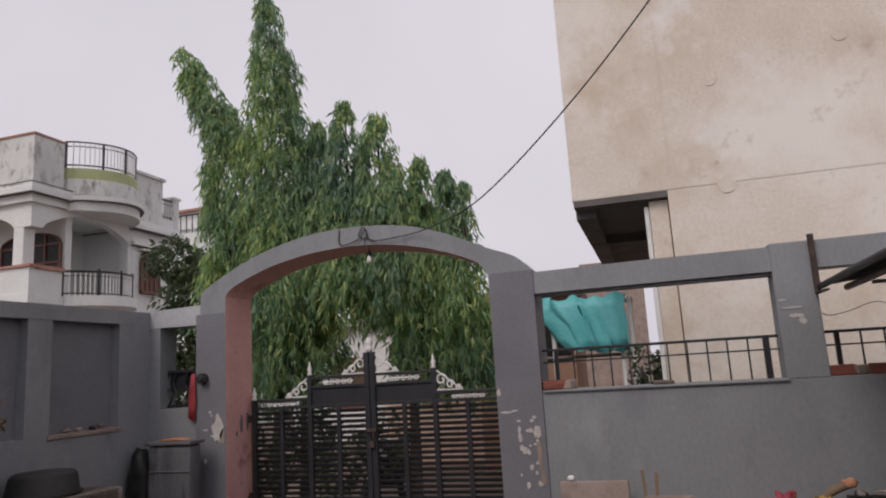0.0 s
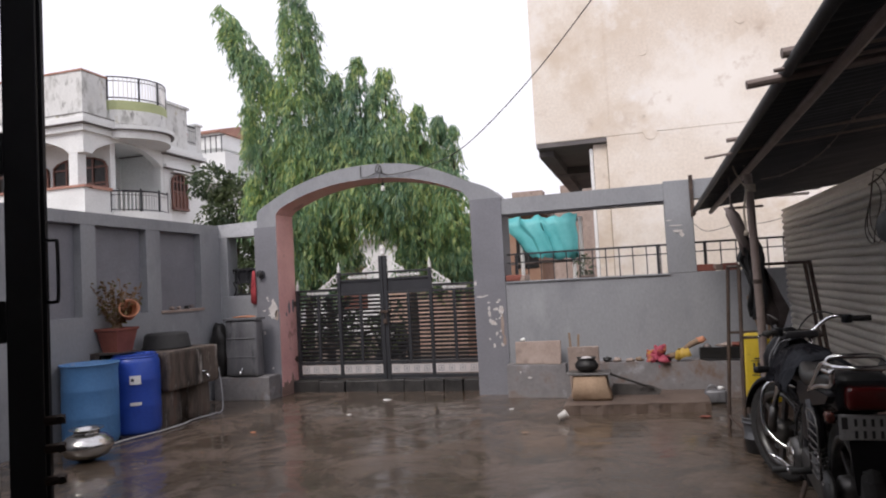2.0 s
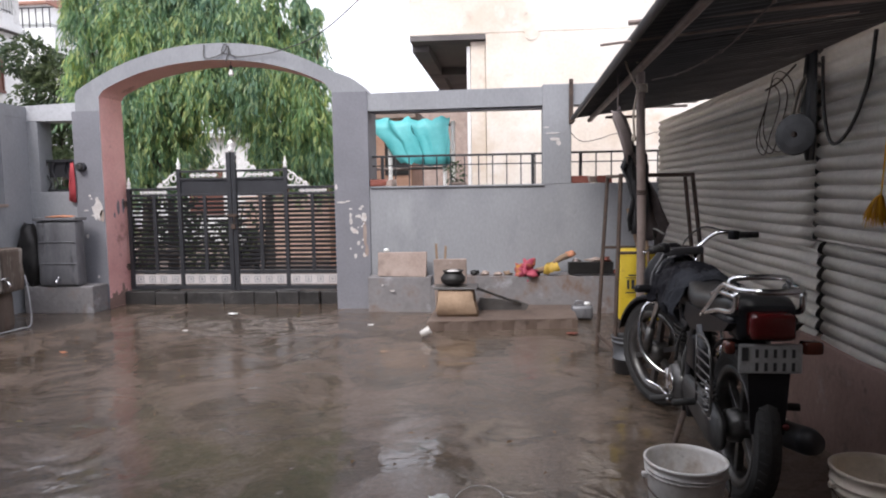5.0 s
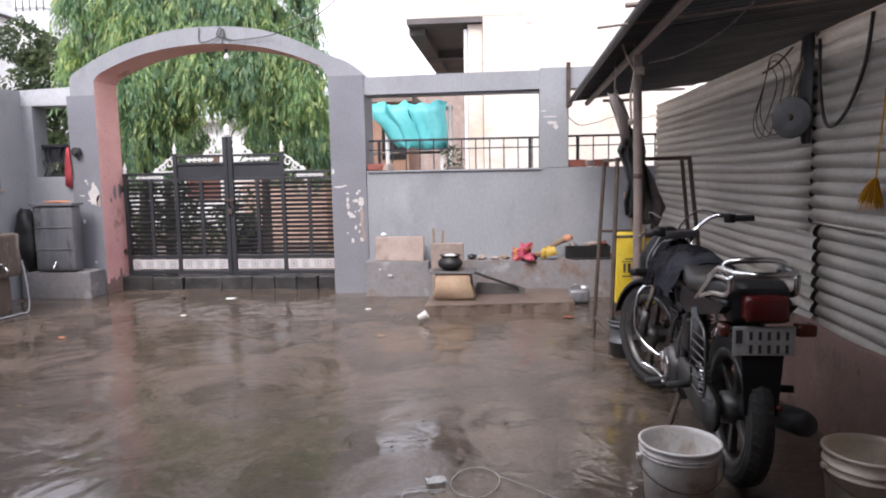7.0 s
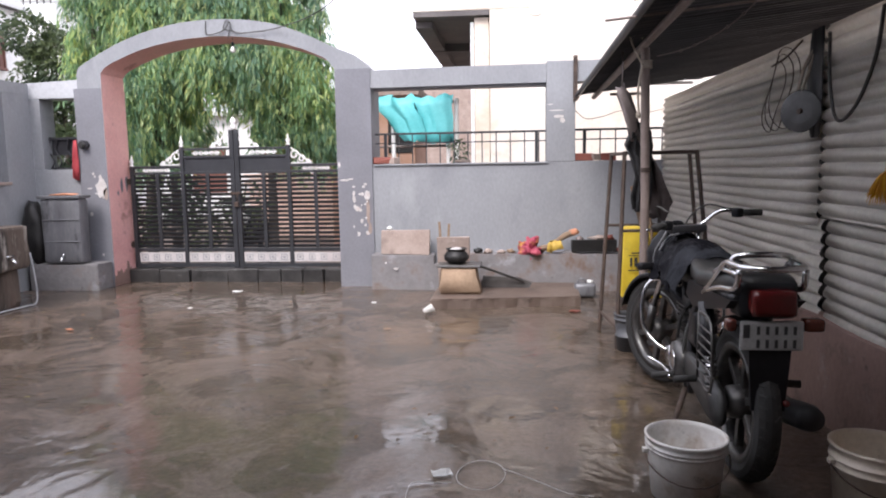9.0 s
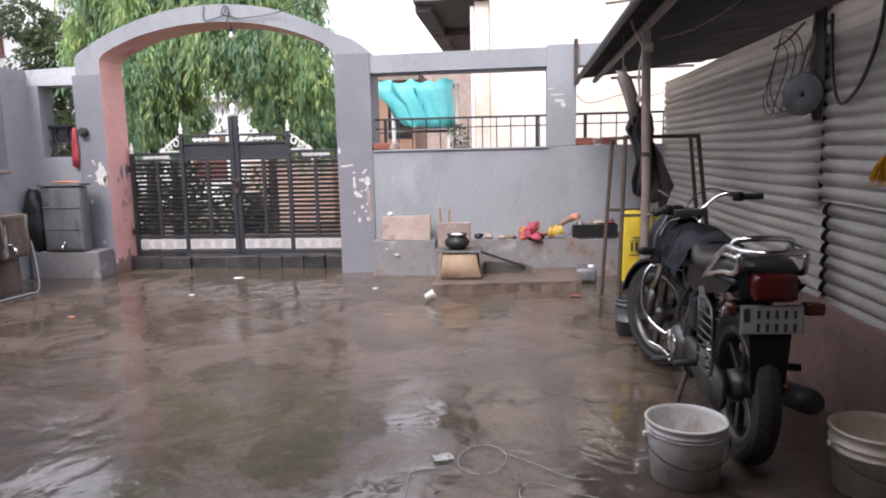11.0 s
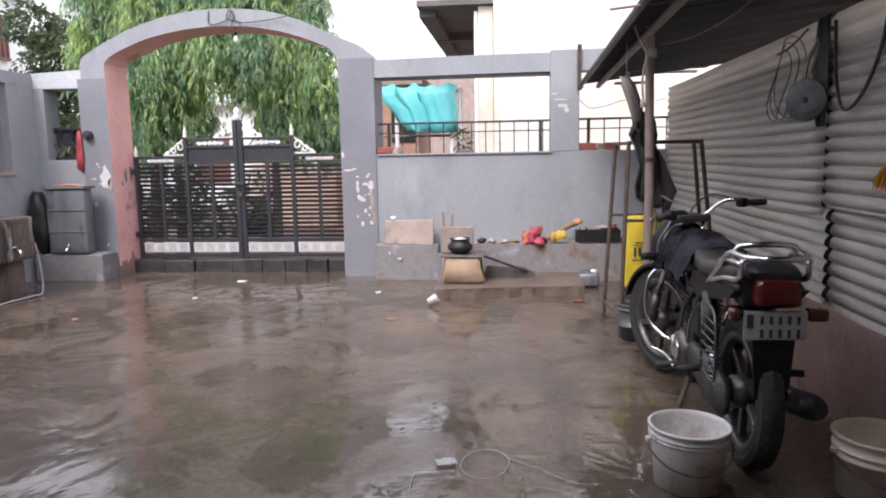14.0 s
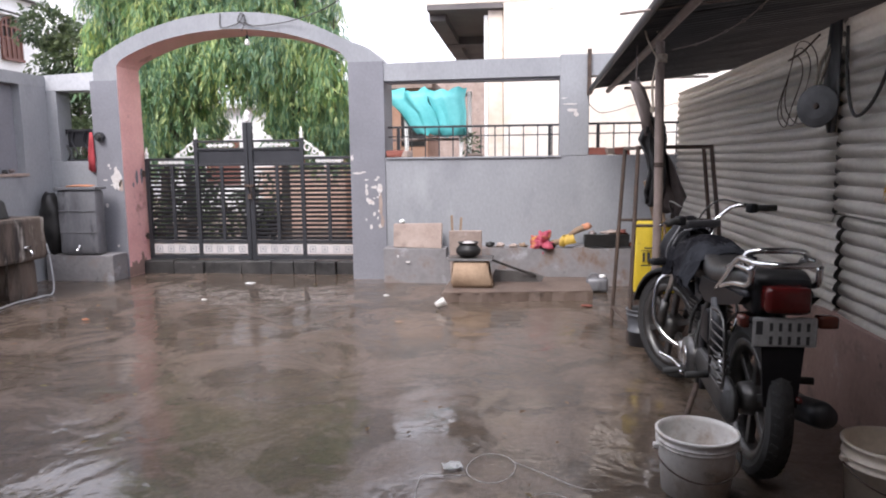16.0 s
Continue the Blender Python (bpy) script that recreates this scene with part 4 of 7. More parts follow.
box(bm, 0.605, 0.645, WY - 0.04, WY - 0.006, 1.885, 2.33, 0.003)
box(bm, 0.61, 0.64, WY - 0.30, WY - 0.03, 1.885, 1.90, 0.003)
tagged(part("angle_bracket", bm, M_RUST), "rusty angle iron fixed to the wall pier, holding the roof", "bracket")

post = thing("lean_to_post", (0.815, 4.38, 0), "brown steel tube post holding the lean-to roof, tied with rope", "post")
bm = B()
tube(bm, [(0, 0, 0), (0.005, 0, 1.0), (-0.01, 0, roof_z(0.8, 4.38) - 0.05)], 0.027, 12)
part("tube", bm, M_POLE, post)
bm = B()
for k in range(4):
    loop_lathe(bm, [(0.031 + 0.006 * math.cos(a), 0.006 * math.sin(a)) for a in (0, 1.57, 3.14, 4.71)], 12, (0, 0, 1.83 + k * 0.013), "z")
tube(bm, bend([(-0.03, -0.02, 1.85), (-0.09, -0.05, 1.95), (-0.12, -0.06, 2.06), (-0.08, -0.03, 2.09), (-0.03, -0.02, 2.0)], 5), 0.006, 6)
tube(bm, bend([(-0.03, -0.03, 1.84), (-0.055, -0.035, 1.70), (-0.05, -0.035, 1.58), (-0.052, -0.035, 1.55)], 5), 0.007, 6)
blob(bm, (-0.052, -0.035, 1.545), (0.016, 0.014, 0.022), 3, 0.3, 2)
part("rope", bm, M_ROPE, post, "pale knotted rope")
bm = B()
for k in range(3):
    loop_lathe(bm, [(0.030 + 0.004 * math.cos(a), 0.004 * math.sin(a)) for a in (0, 1.57, 3.14, 4.71)], 10, (0.004, 0, 1.20 + k * 0.01), "z")
part("tie", bm, M_RUST, post)
bm = B()
pts = bend([(0.92, 4.6, 1.93), (1.0, 4.1, 1.90), (1.08, 3.6, 1.93), (1.12, 3.1, 2.02), (1.15, 2.6, 2.08)], 8)
tube(bm, pts, 0.004, 6)
for k in range(6, len(pts) - 2, 3):
    blob(bm, pts[k], (0.009, 0.02, 0.011), k, 0.4, 1)
tagged(part("roof_cable", bm, M_GREYC), "taped grey cable slung under the lean-to roof", "cable")

# angle-iron stand
st = thing("steel_stand", (1.0, 4.95, 0), "tall rusty angle-iron stand beside the sheet wall", "stand")
feet = [(-0.35, 0.24), (-0.30, -0.28), (0.42, 0.24), (0.36, -0.28)]
tops = [(-0.28, 0.2), (-0.25, -0.2), (0.27, 0.2), (0.22, -0.2)]
for (fx, fy), (tx, ty) in zip(feet, tops):
    bm = B()
    tube(bm, [(fx, fy, 0), (tx, ty, 1.335)], 0.014, 6)
    part("leg", bm, M_RUST, st)
def lerp2(k, z):
    u = z / 1.335
    return (feet[k][0] + (tops[k][0] - feet[k][0]) * u, feet[k][1] + (tops[k][1] - feet[k][1]) * u, z)
for a, b, z in ((0, 1, 1.32), (2, 3, 1.32), (0, 2, 1.325), (1, 3, 1.325), (0, 2, 0.80), (2, 3, 0.80), (1, 3, 0.80), (0, 1, 0.14), (1, 3, 0.16)):
    bm = B()
    tube(bm, [lerp2(a, z), lerp2(b, z)], 0.011, 6)
    part("rung", bm, M_RUST, st)

bm = B()
tube(bm, [(0.72, 4.70, 1.70), (0.72, 4.70, 1.98)], 0.005, 6)
cloth(bm, [((0.69, 4.68, 1.75), (0.73, 4.72, 1.76)), ((0.66, 4.60, 1.70), (0.76, 4.70, 1.70)), ((0.69, 4.60, 1.60), (0.81, 4.66, 1.58)), ((0.74, 4.60, 1.50), (0.84, 4.66, 1.47)), ((0.79, 4.62, 1.40), (0.86, 4.68, 1.34))], 8, 0.06, 11, 0.012)
tagged(part("canvas_rag", bm, M_GREYC, smooth=True), "grey canvas rag hanging from the roof by the post", "cloth")
bm = B()
cloth(bm, [((0.80, 4.64, 1.52), (0.86, 4.66, 1.50)), ((0.76, 4.60, 1.45), (0.90, 4.64, 1.44)), ((0.72, 4.60, 1.38), (0.90, 4.64, 1.36)), ((0.77, 4.60, 1.28), (0.88, 4.64, 1.26)), ((0.79, 4.60, 1.16), (0.89, 4.64, 1.15)), ((0.77, 4.62, 1.04), (0.88, 4.64, 1.03)), ((0.79, 4.62, 0.96), (0.85, 4.64, 0.93))], 12, 0.05, 5, 0.008)
tagged(part("black_rag", bm, M_CLOTH, smooth=True), "black cloth hanging on the steel stand", "cloth")
bm = B()
cloth(bm, [((0.88, 4.70, 1.30), (0.94, 4.72, 1.28)), ((0.88, 4.66, 1.20), (0.97, 4.70, 1.18)), ((0.87, 4.66, 1.10), (1.0, 4.70, 1.08)), ((0.88, 4.66, 1.02), (1.04, 4.70, 1.0)), ((0.90, 4.68, 0.94), (1.03, 4.70, 0.92)), ((0.92, 4.68, 0.88), (0.99, 4.70, 0.86))], 10, 0.055, 21, 0.008)
tagged(part("dark_shirt", bm, M_RAG, smooth=True), "dark grey old shirt hanging on the steel stand", "cloth")
bm = B()
tube(bm, bend([(0.80, 4.66, 1.36), (0.84, 4.67, 1.41), (0.90, 4.66, 1.38)], 4), 0.02, 8)
tagged(part("white_bottle", bm, M_WHITE, smooth=True), "small white plastic bottle on top of the stand", "bottle")
bm = B()
tube(bm, [(0.90, 4.66, 0.66), (0.80, 4.74, 1.10)], 0.014, 6)
tagged(part("wooden_stick", bm, M_TWIG), "pale wooden stick leaning in the stand", "stick", "sticks in the stand")
bm = B()
tube(bm, [(0.93, 4.66, 0.66), (0.90, 4.72, 1.10)], 0.010, 6)
tagged(part("wooden_stick", bm, M_TWIG), "thin pale wooden stick leaning in the stand", "stick", "sticks in the stand")

# yellow sack on a box, black bucket
bx = thing("wooden_crate", (0.96, 4.98, 0), "low brown wooden crate under the yellow sack", "crate")
for k in range(3):
    bm = B()
    box(bm, -0.2, 0.2, -0.165, -0.15, 0.015 + k * 0.095, 0.095 + k * 0.095, 0.003)
    part("board", bm, M_RUST, bx)
for x in (-0.19, 0.17):
    bm = B()
    box(bm, x, x + 0.02, -0.15, 0.15, 0.0, 0.29, 0.003)
    part("side", bm, M_RUST, bx)
bm = B()
box(bm, -0.2, 0.2, -0.16, 0.15, 0.291, 0.305, 0.003)
part("top", bm, M_RUST, bx)
sk = thing("yellow_sack", (0.905, 4.90, 0.306), "yellow woven plastic sack with dark printing, standing on a crate", "sack")
bm = B()
box(bm, -0.15, 0.14, -0.065, 0.065, 0, 0.51, 0.04)
bmesh.ops.subdivide_edges(bm, edges=bm.edges[:], cuts=3, use_grid_fill=True)
for v in bm.verts:
    v.co.x += 0.014 * noise.noise(v.co * 7)
    v.co.y += 0.022 * noise.noise(v.co * 6 + Vector((3, 1, 0))) * (1.0 if v.co.y < 0 else 0.6)
    v.co.y *= 1.15 - 0.5 * max(0, v.co.z - 0.3)
part("bag", bm, M_YELLOW, sk, smooth=True)
bm = B()
for x0, x1, z0, z1 in ((-0.09, 0.02, 0.325, 0.335), (-0.1, -0.085, 0.235, 0.30), (-0.07, -0.05, 0.235, 0.30), (-0.03, -0.01, 0.235, 0.30), (0.02, 0.05, 0.235, 0.30), (-0.11, 0.07, 0.205, 0.213), (-0.11, 0.07, 0.31, 0.316)):
    box(bm, x0, x1, -0.101, -0.097, z0, z1)
part("print", bm, M_INK, sk, "dark printed marks")

def bucket(name, loc, r0, r1, h, m, label, bands=(), handle=True, grp="buckets"):
    e = thing(name, loc, label, "bucket", grp)
    bm = B()
    t = 0.005
    prof = [(r0, 0), (r0 + (r1 - r0) * 0.75, h * 0.75)]
    for bz in bands:
        q = r0 + (r1 - r0) * bz
        prof += [(q, h * (bz - 0.02)), (q + 0.007, h * (bz - 0.015)), (q + 0.007, h * (bz + 0.015)), (q, h * (bz + 0.02))]
    prof = sorted(prof, key=lambda p: p[1])
    prof += [(r1, h - 0.012), (r1 + 0.006, h - 0.010), (r1 + 0.007, h - 0.002), (r1 + 0.003, h), (r1 - t, h), (r1 - t - 0.001, h - 0.02), (r0 - t, 0.01), (0.0, 0.009)]
    lathe(bm, prof, 36)
    part("body", bm, m, e, smooth=True)
    if handle:
        bm = B()
        a = [(math.cos(q) * (r1 + 0.012), math.sin(q) * (r1 + 0.012) - 0.0, h * 0.72 - 0.32 * h * math.sin(q - math.pi) * (1 if q > math.pi else 0)) for q in [math.pi + k * math.pi / 16 for k in range(17)]]
        tube(bm, a, 0.003, 6)
        part("wire_handle", bm, M_RUST, e)
        for s in (-1, 1):
            bm = B()
            box(bm, s * (r1 + 0.004) - 0.01, s * (r1 + 0.004) + 0.01, -0.014, 0.014, h * 0.68, h * 0.76, 0.004)
            part("lug", bm, m, e)
    return e

bucket("plastic_bucket", (0.645, 2.555, 0), 0.124, 0.145, 0.235, M_BUCKET, "dirty white plastic bucket on the wet floor", (0.80, 0.86))
bucket("plastic_bucket", (1.30, 2.50, 0), 0.132, 0.152, 0.235, M_BUCKET2, "beige plastic bucket beside the low wall", (0.78, 0.66))
bucket("plastic_bucket", (0.775, 4.63, 0), 0.075, 0.095, 0.25, M_BUCKET3, "small dark grey bucket under the stand", (0.85, 0.4), False)

# things hung on the sheet wall
pan = thing("round_lid", (RX - 0.11, 3.53, 1.49), "dull grey round metal lid hanging on the sheet wall", "lid")
bm = B()
lathe(bm, [(0.0, -0.012), (0.06, -0.010), (0.098, -0.004), (0.102, 0.0), (0.098, 0.004), (0.0, -0.004)], 30, axis="x")
part("disc", bm, M_LID, pan, smooth=False, at=pose(0, 0, 0, 0, 0, 40))
bm = B()
lathe(bm, [(0.012, -0.02), (0.016, -0.010), (0.006, 0.0)], 10, axis="x")
part("knob", bm, M_RUST, pan, at=pose(0, 0, 0, 0, 0, 40))
bm = B()
tube(bm, bend([(0.0, 0.0, 0.09), (0.04, 0.02, 0.2), (0.08, 0.02, 0.34), (0.10, 0.02, 0.36)], 5), 0.007, 6)
tube(bm, bend([(-0.01, 0.02, 0.09), (0.03, 0.05, 0.22), (0.10, 0.03, 0.36)], 5), 0.009, 6)
part("hanging_strap", bm, M_ROPE, pan)
bm = B()
for k in range(3):
    c = Vector((RX - 0.045 - 0.008 * k, 3.93 + 0.05 * k, 1.64 - 0.02 * k))
    tube(bm, [c + Vector((0.01 * math.sin(a * 3), (0.20 - 0.03 * k) * math.cos(a + 0.3 * k), (0.215 - 0.015 * k) * math.sin(a))) for a in [j * 2 * math.pi / 28 for j in range(29)]], 0.0028, 6)
tube(bm, bend([(RX - 0.03, 3.75, 1.86), (RX - 0.05, 3.9, 1.80), (RX - 0.05, 4.1, 1.78)], 5), 0.006, 6)
tagged(part("wire_coil", bm, M_RUST, smooth=True), "loose coil of old wire hung on the sheet wall", "wire")
bm = B()
tube(bm, bend([(RX - 0.04, 3.42, 1.84), (RX - 0.05, 3.37, 1.6), (RX - 0.06, 3.26, 1.43), (RX - 0.05, 3.12, 1.48), (RX - 0.04, 3.0, 1.66), (RX - 0.04, 2.95, 1.86)], 6), 0.008, 6)
tagged(part("hanging_cable", bm, M_WIRE, smooth=True), "dark cable hanging in a loop on the sheet wall", "cable")
bm = B()
cloth(bm, [((RX - 0.04, 3.60, 1.88), (RX - 0.04, 3.47, 1.88)), ((RX - 0.05, 3.58, 1.7), (RX - 0.05, 3.45, 1.7)), ((RX - 0.05, 3.58, 1.5), (RX - 0.05, 3.47, 1.5)), ((RX - 0.045, 3.55, 1.36), (RX - 0.045, 3.49, 1.36))], 5, 0.02, 2, 0.008)
tagged(part("sooty_strip", bm, M_ROOF, smooth=True), "black strip of rubber sheet hanging over the seam", "strip")
gl = B()
for k in range(90):
    a, q = random.uniform(0, 6.283), random.random() ** 0.5
    c, d = math.cos(a) * q, math.sin(a) * q
    tube(gl, bend([(RX - 0.06, 2.83, 1.205), (RX - 0.07 + 0.02 * c, 2.83 + 0.025 * d, 1.175), (RX - 0.075 + 0.045 * c, 2.83 + 0.055 * d, 1.10 + random.uniform(-0.03, 0.03))], 3), [0.003, 0.003, 0.003, 0.0025, 0.002, 0.002, 0.001], 4)
tube(gl, [(RX - 0.06, 2.83, 1.20), (RX - 0.03, 2.83, 1.72)], 0.003, 5)
tagged(part("straw_tassel", gl, M_MARIGOLD), "frayed yellow straw tassel hanging on the sheet wall", "tassel")

# ---- motorcycle ----
bike = thing("motorcycle", (0.905, 2.73, 0.0), "black commuter motorcycle with chrome rack, parked on its stand", "motorcycle", rz=0.3)
R = 0.305
def wheel(yc, w):
    bm = B()
    loop_lathe(bm, [(0.232, -w * 0.8), (0.262, -w), (0.288, -w * 0.85), (0.300, -w * 0.45), (R, 0), (0.300, w * 0.45), (0.288, w * 0.85), (0.262, w), (0.232, w * 0.8)], 48, (0, 0, 0))
    for k in range(48):
        a = 2 * math.pi * k / 48
        for s in (-1, 1):
            m = Matrix.Rotation(a, 4, "X") @ pose(s * w * 0.5, 0, R - 0.006, 0, s * 22, s * 28)
            box(bm, -w * 0.30, w * 0.30, -0.004, 0.004, -0.003, 0.0018, m=m)
    tyre = part("wheel", bm, M_RUBBER, bike, "black ribbed tyre on a grey alloy rim", smooth=False, at=pose(0, yc, R))
    bm = B()
    loop_lathe(bm, [(0.205, -w * 0.75), (0.236, -w * 0.85), (0.236, w * 0.85), (0.205, w * 0.75), (0.198, 0)], 40)
    part("rim", bm, M_ALU, tyre, smooth=True)
    for k in range(6):
        bm = B()
        box(bm, -0.014, 0.014, -0.016, 0.016, 0.03, 0.205, 0.004, m=Matrix.Rotation(2 * math.pi * k / 6 + 0.2, 4, "X"))
        part("spoke", bm, M_ALU, tyre)
    bm = B()
    lathe(bm, [(0.03, -0.07), (0.062, -0.06), (0.068, -0.02), (0.068, 0.03), (0.05, 0.055), (0.02, 0.075)], 24, axis="x")
    part("hub", bm, M_ALU, tyre, smooth=True)
    return tyre
wheel(0.0, 0.047)
STEER = [wheel(1.24, 0.040)]

def bp(nm, bm, m, label="", smooth=True, parent=None):
    ob = part(nm, bm, m, parent or bike, label, smooth)
    if nm in ("front_mudguard", "fork", "yoke", "handlebar", "grip", "headlamp", "visor", "control_cable", "front_indicator"):
        STEER.append(ob)
    return ob

# mudguards
def guard(yc, r, w, a0, a1, n=18):
    bm = B()
    rows = []
    for k in range(n + 1):
        a = radians(a0 + (a1 - a0) * k / n)
        rows.append([bm.verts.new((x, yc + math.cos(a) * (r - dr), R + math.sin(a) * (r - dr))) for x, dr in ((-w, 0.03), (-w * 0.8, 0.006), (0, 0), (w * 0.8, 0.006), (w, 0.03))])
    fs = [bm.faces.new((p[i], p[i + 1], q[i + 1], q[i])) for p, q in zip(rows, rows[1:]) for i in range(4)]
    bmesh.ops.recalc_face_normals(bm, faces=fs)
    bmesh.ops.solidify(bm, geom=fs, thickness=0.004)
    return bm
bp("front_mudguard", guard(1.24, 0.335, 0.062, 15, 150), M_PLASTIC)
bp("rear_mudguard", guard(0.0, 0.345, 0.066, 55, 138), M_PLASTIC)
bm = B()
prism(bm, [(-0.08, 0.68), (0.08, 0.68), (0.058, 0.36), (-0.058, 0.36)], -0.255, -0.243)
bp("mud_flap", bm, M_PLASTIC, smooth=False)
# tail: lamp, plate, indicators
bm = B()
box(bm, -0.072, 0.082, -0.285, -0.20, 0.705, 0.80, 0.02)
bp("tail_lamp", bm, M_RED, "large red tail lamp")
bm = B()
box(bm, -0.10, 0.10, -0.23, -0.08, 0.685, 0.825, 0.03)
bp("lamp_housing", bm, M_PLASTIC)
bm = B()
box(bm, -0.108, 0.108, -0.265, -0.258, 0.585, 0.69, 0.006)
plate = bp("number_plate", bm, M_PLATE, "dusty white plate with two rows of dark bars", False)
for row, n0, z in ((0, 5, 0.642), (1, 5, 0.594)):
    for k in range(n0):
        bm = B()
        x = -0.052 + k * 0.031
        box(bm, x, x + 0.011, -0.2685, -0.2665, z, z + 0.03)
        part("bar", bm, M_INK, plate)
bm = B()
box(bm, -0.098, -0.076, -0.2685, -0.2665, 0.63, 0.678)
part("bar", bm, M_INK, plate)
for s in (-1, 1):
    bm = B()
    tube(bm, [(s * 0.06, -0.22, 0.672), (s * 0.13, -0.23, 0.67)], 0.012, 8)
    st1 = bp("indicator", bm, M_PLASTIC)
    bm = B()
    box(bm, min(s * 0.115, s * (0.15 if s < 0 else 0.185)), max(s * 0.115, s * (0.15 if s < 0 else 0.185)), -0.26, -0.205, 0.648, 0.695, 0.014)
    part("lens", bm, M_AMBER, st1, "amber lens", True)
bm = B()
blob(bm, (0.06, -0.262, 0.39), (0.014, 0.014, 0.014), 1, 0.1, 2)
bp("reflector", bm, M_RED)
# seat, tank, panels
bm = B()
sec = [(-0.22, 0.10, 0.80, 0.035), (-0.14, 0.12, 0.805, 0.045), (0.05, 0.13, 0.785, 0.05), (0.25, 0.13, 0.76, 0.05), (0.42, 0.11, 0.77, 0.05), (0.52, 0.08, 0.79, 0.04)]
rows = []
for y, w, z, h in sec:
    rows.append([bm.verts.new((w * math.copysign(abs(math.cos(a)) ** 0.6, math.cos(a)), y, z + h * math.copysign(abs(math.sin(a)) ** 0.7, math.sin(a)))) for a in [2 * math.pi * k / 20 for k in range(20)]])
for p, q in zip(rows, rows[1:]):
    skin(bm, p, q)
bm.faces.new(rows[0][::-1])
bm.faces.new(rows[-1])
bp("seat", bm, M_SEAT, "black vinyl bench seat")
bm = B()
rows = []
for y, w, z, h in ((0.46, 0.05, 0.75, 0.05), (0.52, 0.10, 0.755, 0.075), (0.66, 0.125, 0.755, 0.095), (0.82, 0.13, 0.765, 0.095), (0.94, 0.10, 0.78, 0.075), (1.0, 0.05, 0.79, 0.05)):
    rows.append([bm.verts.new((w * math.cos(a), y, z + h * math.sin(a))) for a in [2 * math.pi * k / 20 for k in range(20)]])
for p, q in zip(rows, rows[1:]):
    skin(bm, p, q)
bm.faces.new(rows[0][::-1])
bm.faces.new(rows[-1])
bp("fuel_tank", bm, M_PLASTIC, "glossy black fuel tank")
for s in (-1, 1):
    bm = B()
    prism(bm, [(0.02, 0.745), (0.36, 0.735), (0.40, 0.67), (0.30, 0.635), (0.12, 0.655), (-0.16, 0.715), (-0.22, 0.755)], min(s * 0.10, s * 0.13), max(s * 0.10, s * 0.13), axis="x")
    bp("side_panel", bm, M_PLASTIC, smooth=False)
# frame
def tubes(nm, r, m, *lines, label="", seg=8):
    for ln in lines:
        bm = B()
        tube(bm, bend(ln, 5) if len(ln) > 2 else ln, r, seg)
        bp(nm, bm, m, label)
tubes("frame_tube", 0.018, M_BLACK, [(0, 1.0, 0.85), (0, 0.90, 0.50), (0, 0.80, 0.20), (0, 0.4, 0.18)], [(-0.09, 0.42, 0.20), (-0.10, 0.40, 0.50), (-0.10, 0.2, 0.72), (-0.10, -0.2, 0.76)], [(0.09, 0.42, 0.20), (0.10, 0.40, 0.50), (0.10, 0.2, 0.72), (0.10, -0.2, 0.76)])
tubes("swingarm", 0.022, M_BLACK, [(-0.085, 0.42, 0.33), (-0.085, -0.04, R)], [(0.085, 0.42, 0.33), (0.085, -0.04, R)])
for s in (-1, 1):
    bm = B()
    tube(bm, [(s * 0.115, 0.0, R + 0.02), (s * 0.115, 0.10, 0.50)], 0.016, 10)
    sh = bp("shock_absorber", bm, M_SILVER)
    bm = B()
    tube(bm, [(s * 0.115, 0.09, 0.47), (s * 0.115, 0.14, 0.68)], 0.03, 12)
    part("cover", bm, M_BLACK, sh, smooth=True)
    bm = B()
    for k in range(8):
        f = 0.1 + k * 0.1
        loop_lathe(bm, [(0.026 + 0.004 * math.cos(a), 0.004 * math.sin(a)) for a in (0, 1.57, 3.14, 4.71)], 12, (s * 0.115, 0.0 + 0.1 * f, R + 0.02 + 0.18 * f), "z")
    part("spring", bm, M_ALU, sh)
# chain case, left
bm = B()
prism(bm, [(-0.10, 0.26), (-0.08, 0.36), (0.02, 0.39), (0.40, 0.40), (0.44, 0.34), (0.40, 0.28), (0.06, 0.22), (-0.06, 0.22)], -0.125, -0.088, axis="x")
bmesh.ops.bevel(bm, geom=bm.edges[:], offset=0.008, segments=2, affect="EDGES")
bp("chain_case", bm, M_LID, "dull black chain case", True)
# engine
bm = B()
box(bm, -0.10, 0.10, 0.42, 0.72, 0.22, 0.42, 0.04)
eng = bp("engine", bm, M_ALU, "grey alloy engine with cooling fins")
bm = B()
tube(bm, [(-0.095, 0.54, 0.32), (-0.145, 0.54, 0.32)], [0.105, 0.085], 20)
part("crankcase_cover", bm, M_ALU, eng, smooth=True)
bm = B()
tube(bm, [(-0.10, 0.68, 0.30), (-0.14, 0.68, 0.30)], [0.06, 0.05], 16)
part("starter_cover", bm, M_SILVER, eng, smooth=True)
for k in range(7):
    bm = B()
    box(bm, -0.085, 0.085, 0.60, 0.76, 0.43 + k * 0.021, 0.438 + k * 0.021, 0.003, m=pose(0, 0, 0, 0))
    part("fin", bm, M_ALU, eng)
bm = B()
box(bm, -0.06, 0.06, 0.62, 0.74, 0.42, 0.60, 0.02)
part("cylinder", bm, M_BLACK, eng)
bm = B()
box(bm, -0.035, 0.035, 0.46, 0.60, 0.46, 0.56, 0.015)
part("carburettor", bm, M_ALU, eng, smooth=True)
# exhaust, right
tubes("exhaust_pipe", 0.02, M_SILVER, [(0.04, 0.76, 0.46), (0.08, 0.86, 0.34), (0.11, 0.76, 0.20), (0.13, 0.45, 0.19)])
bm = B()
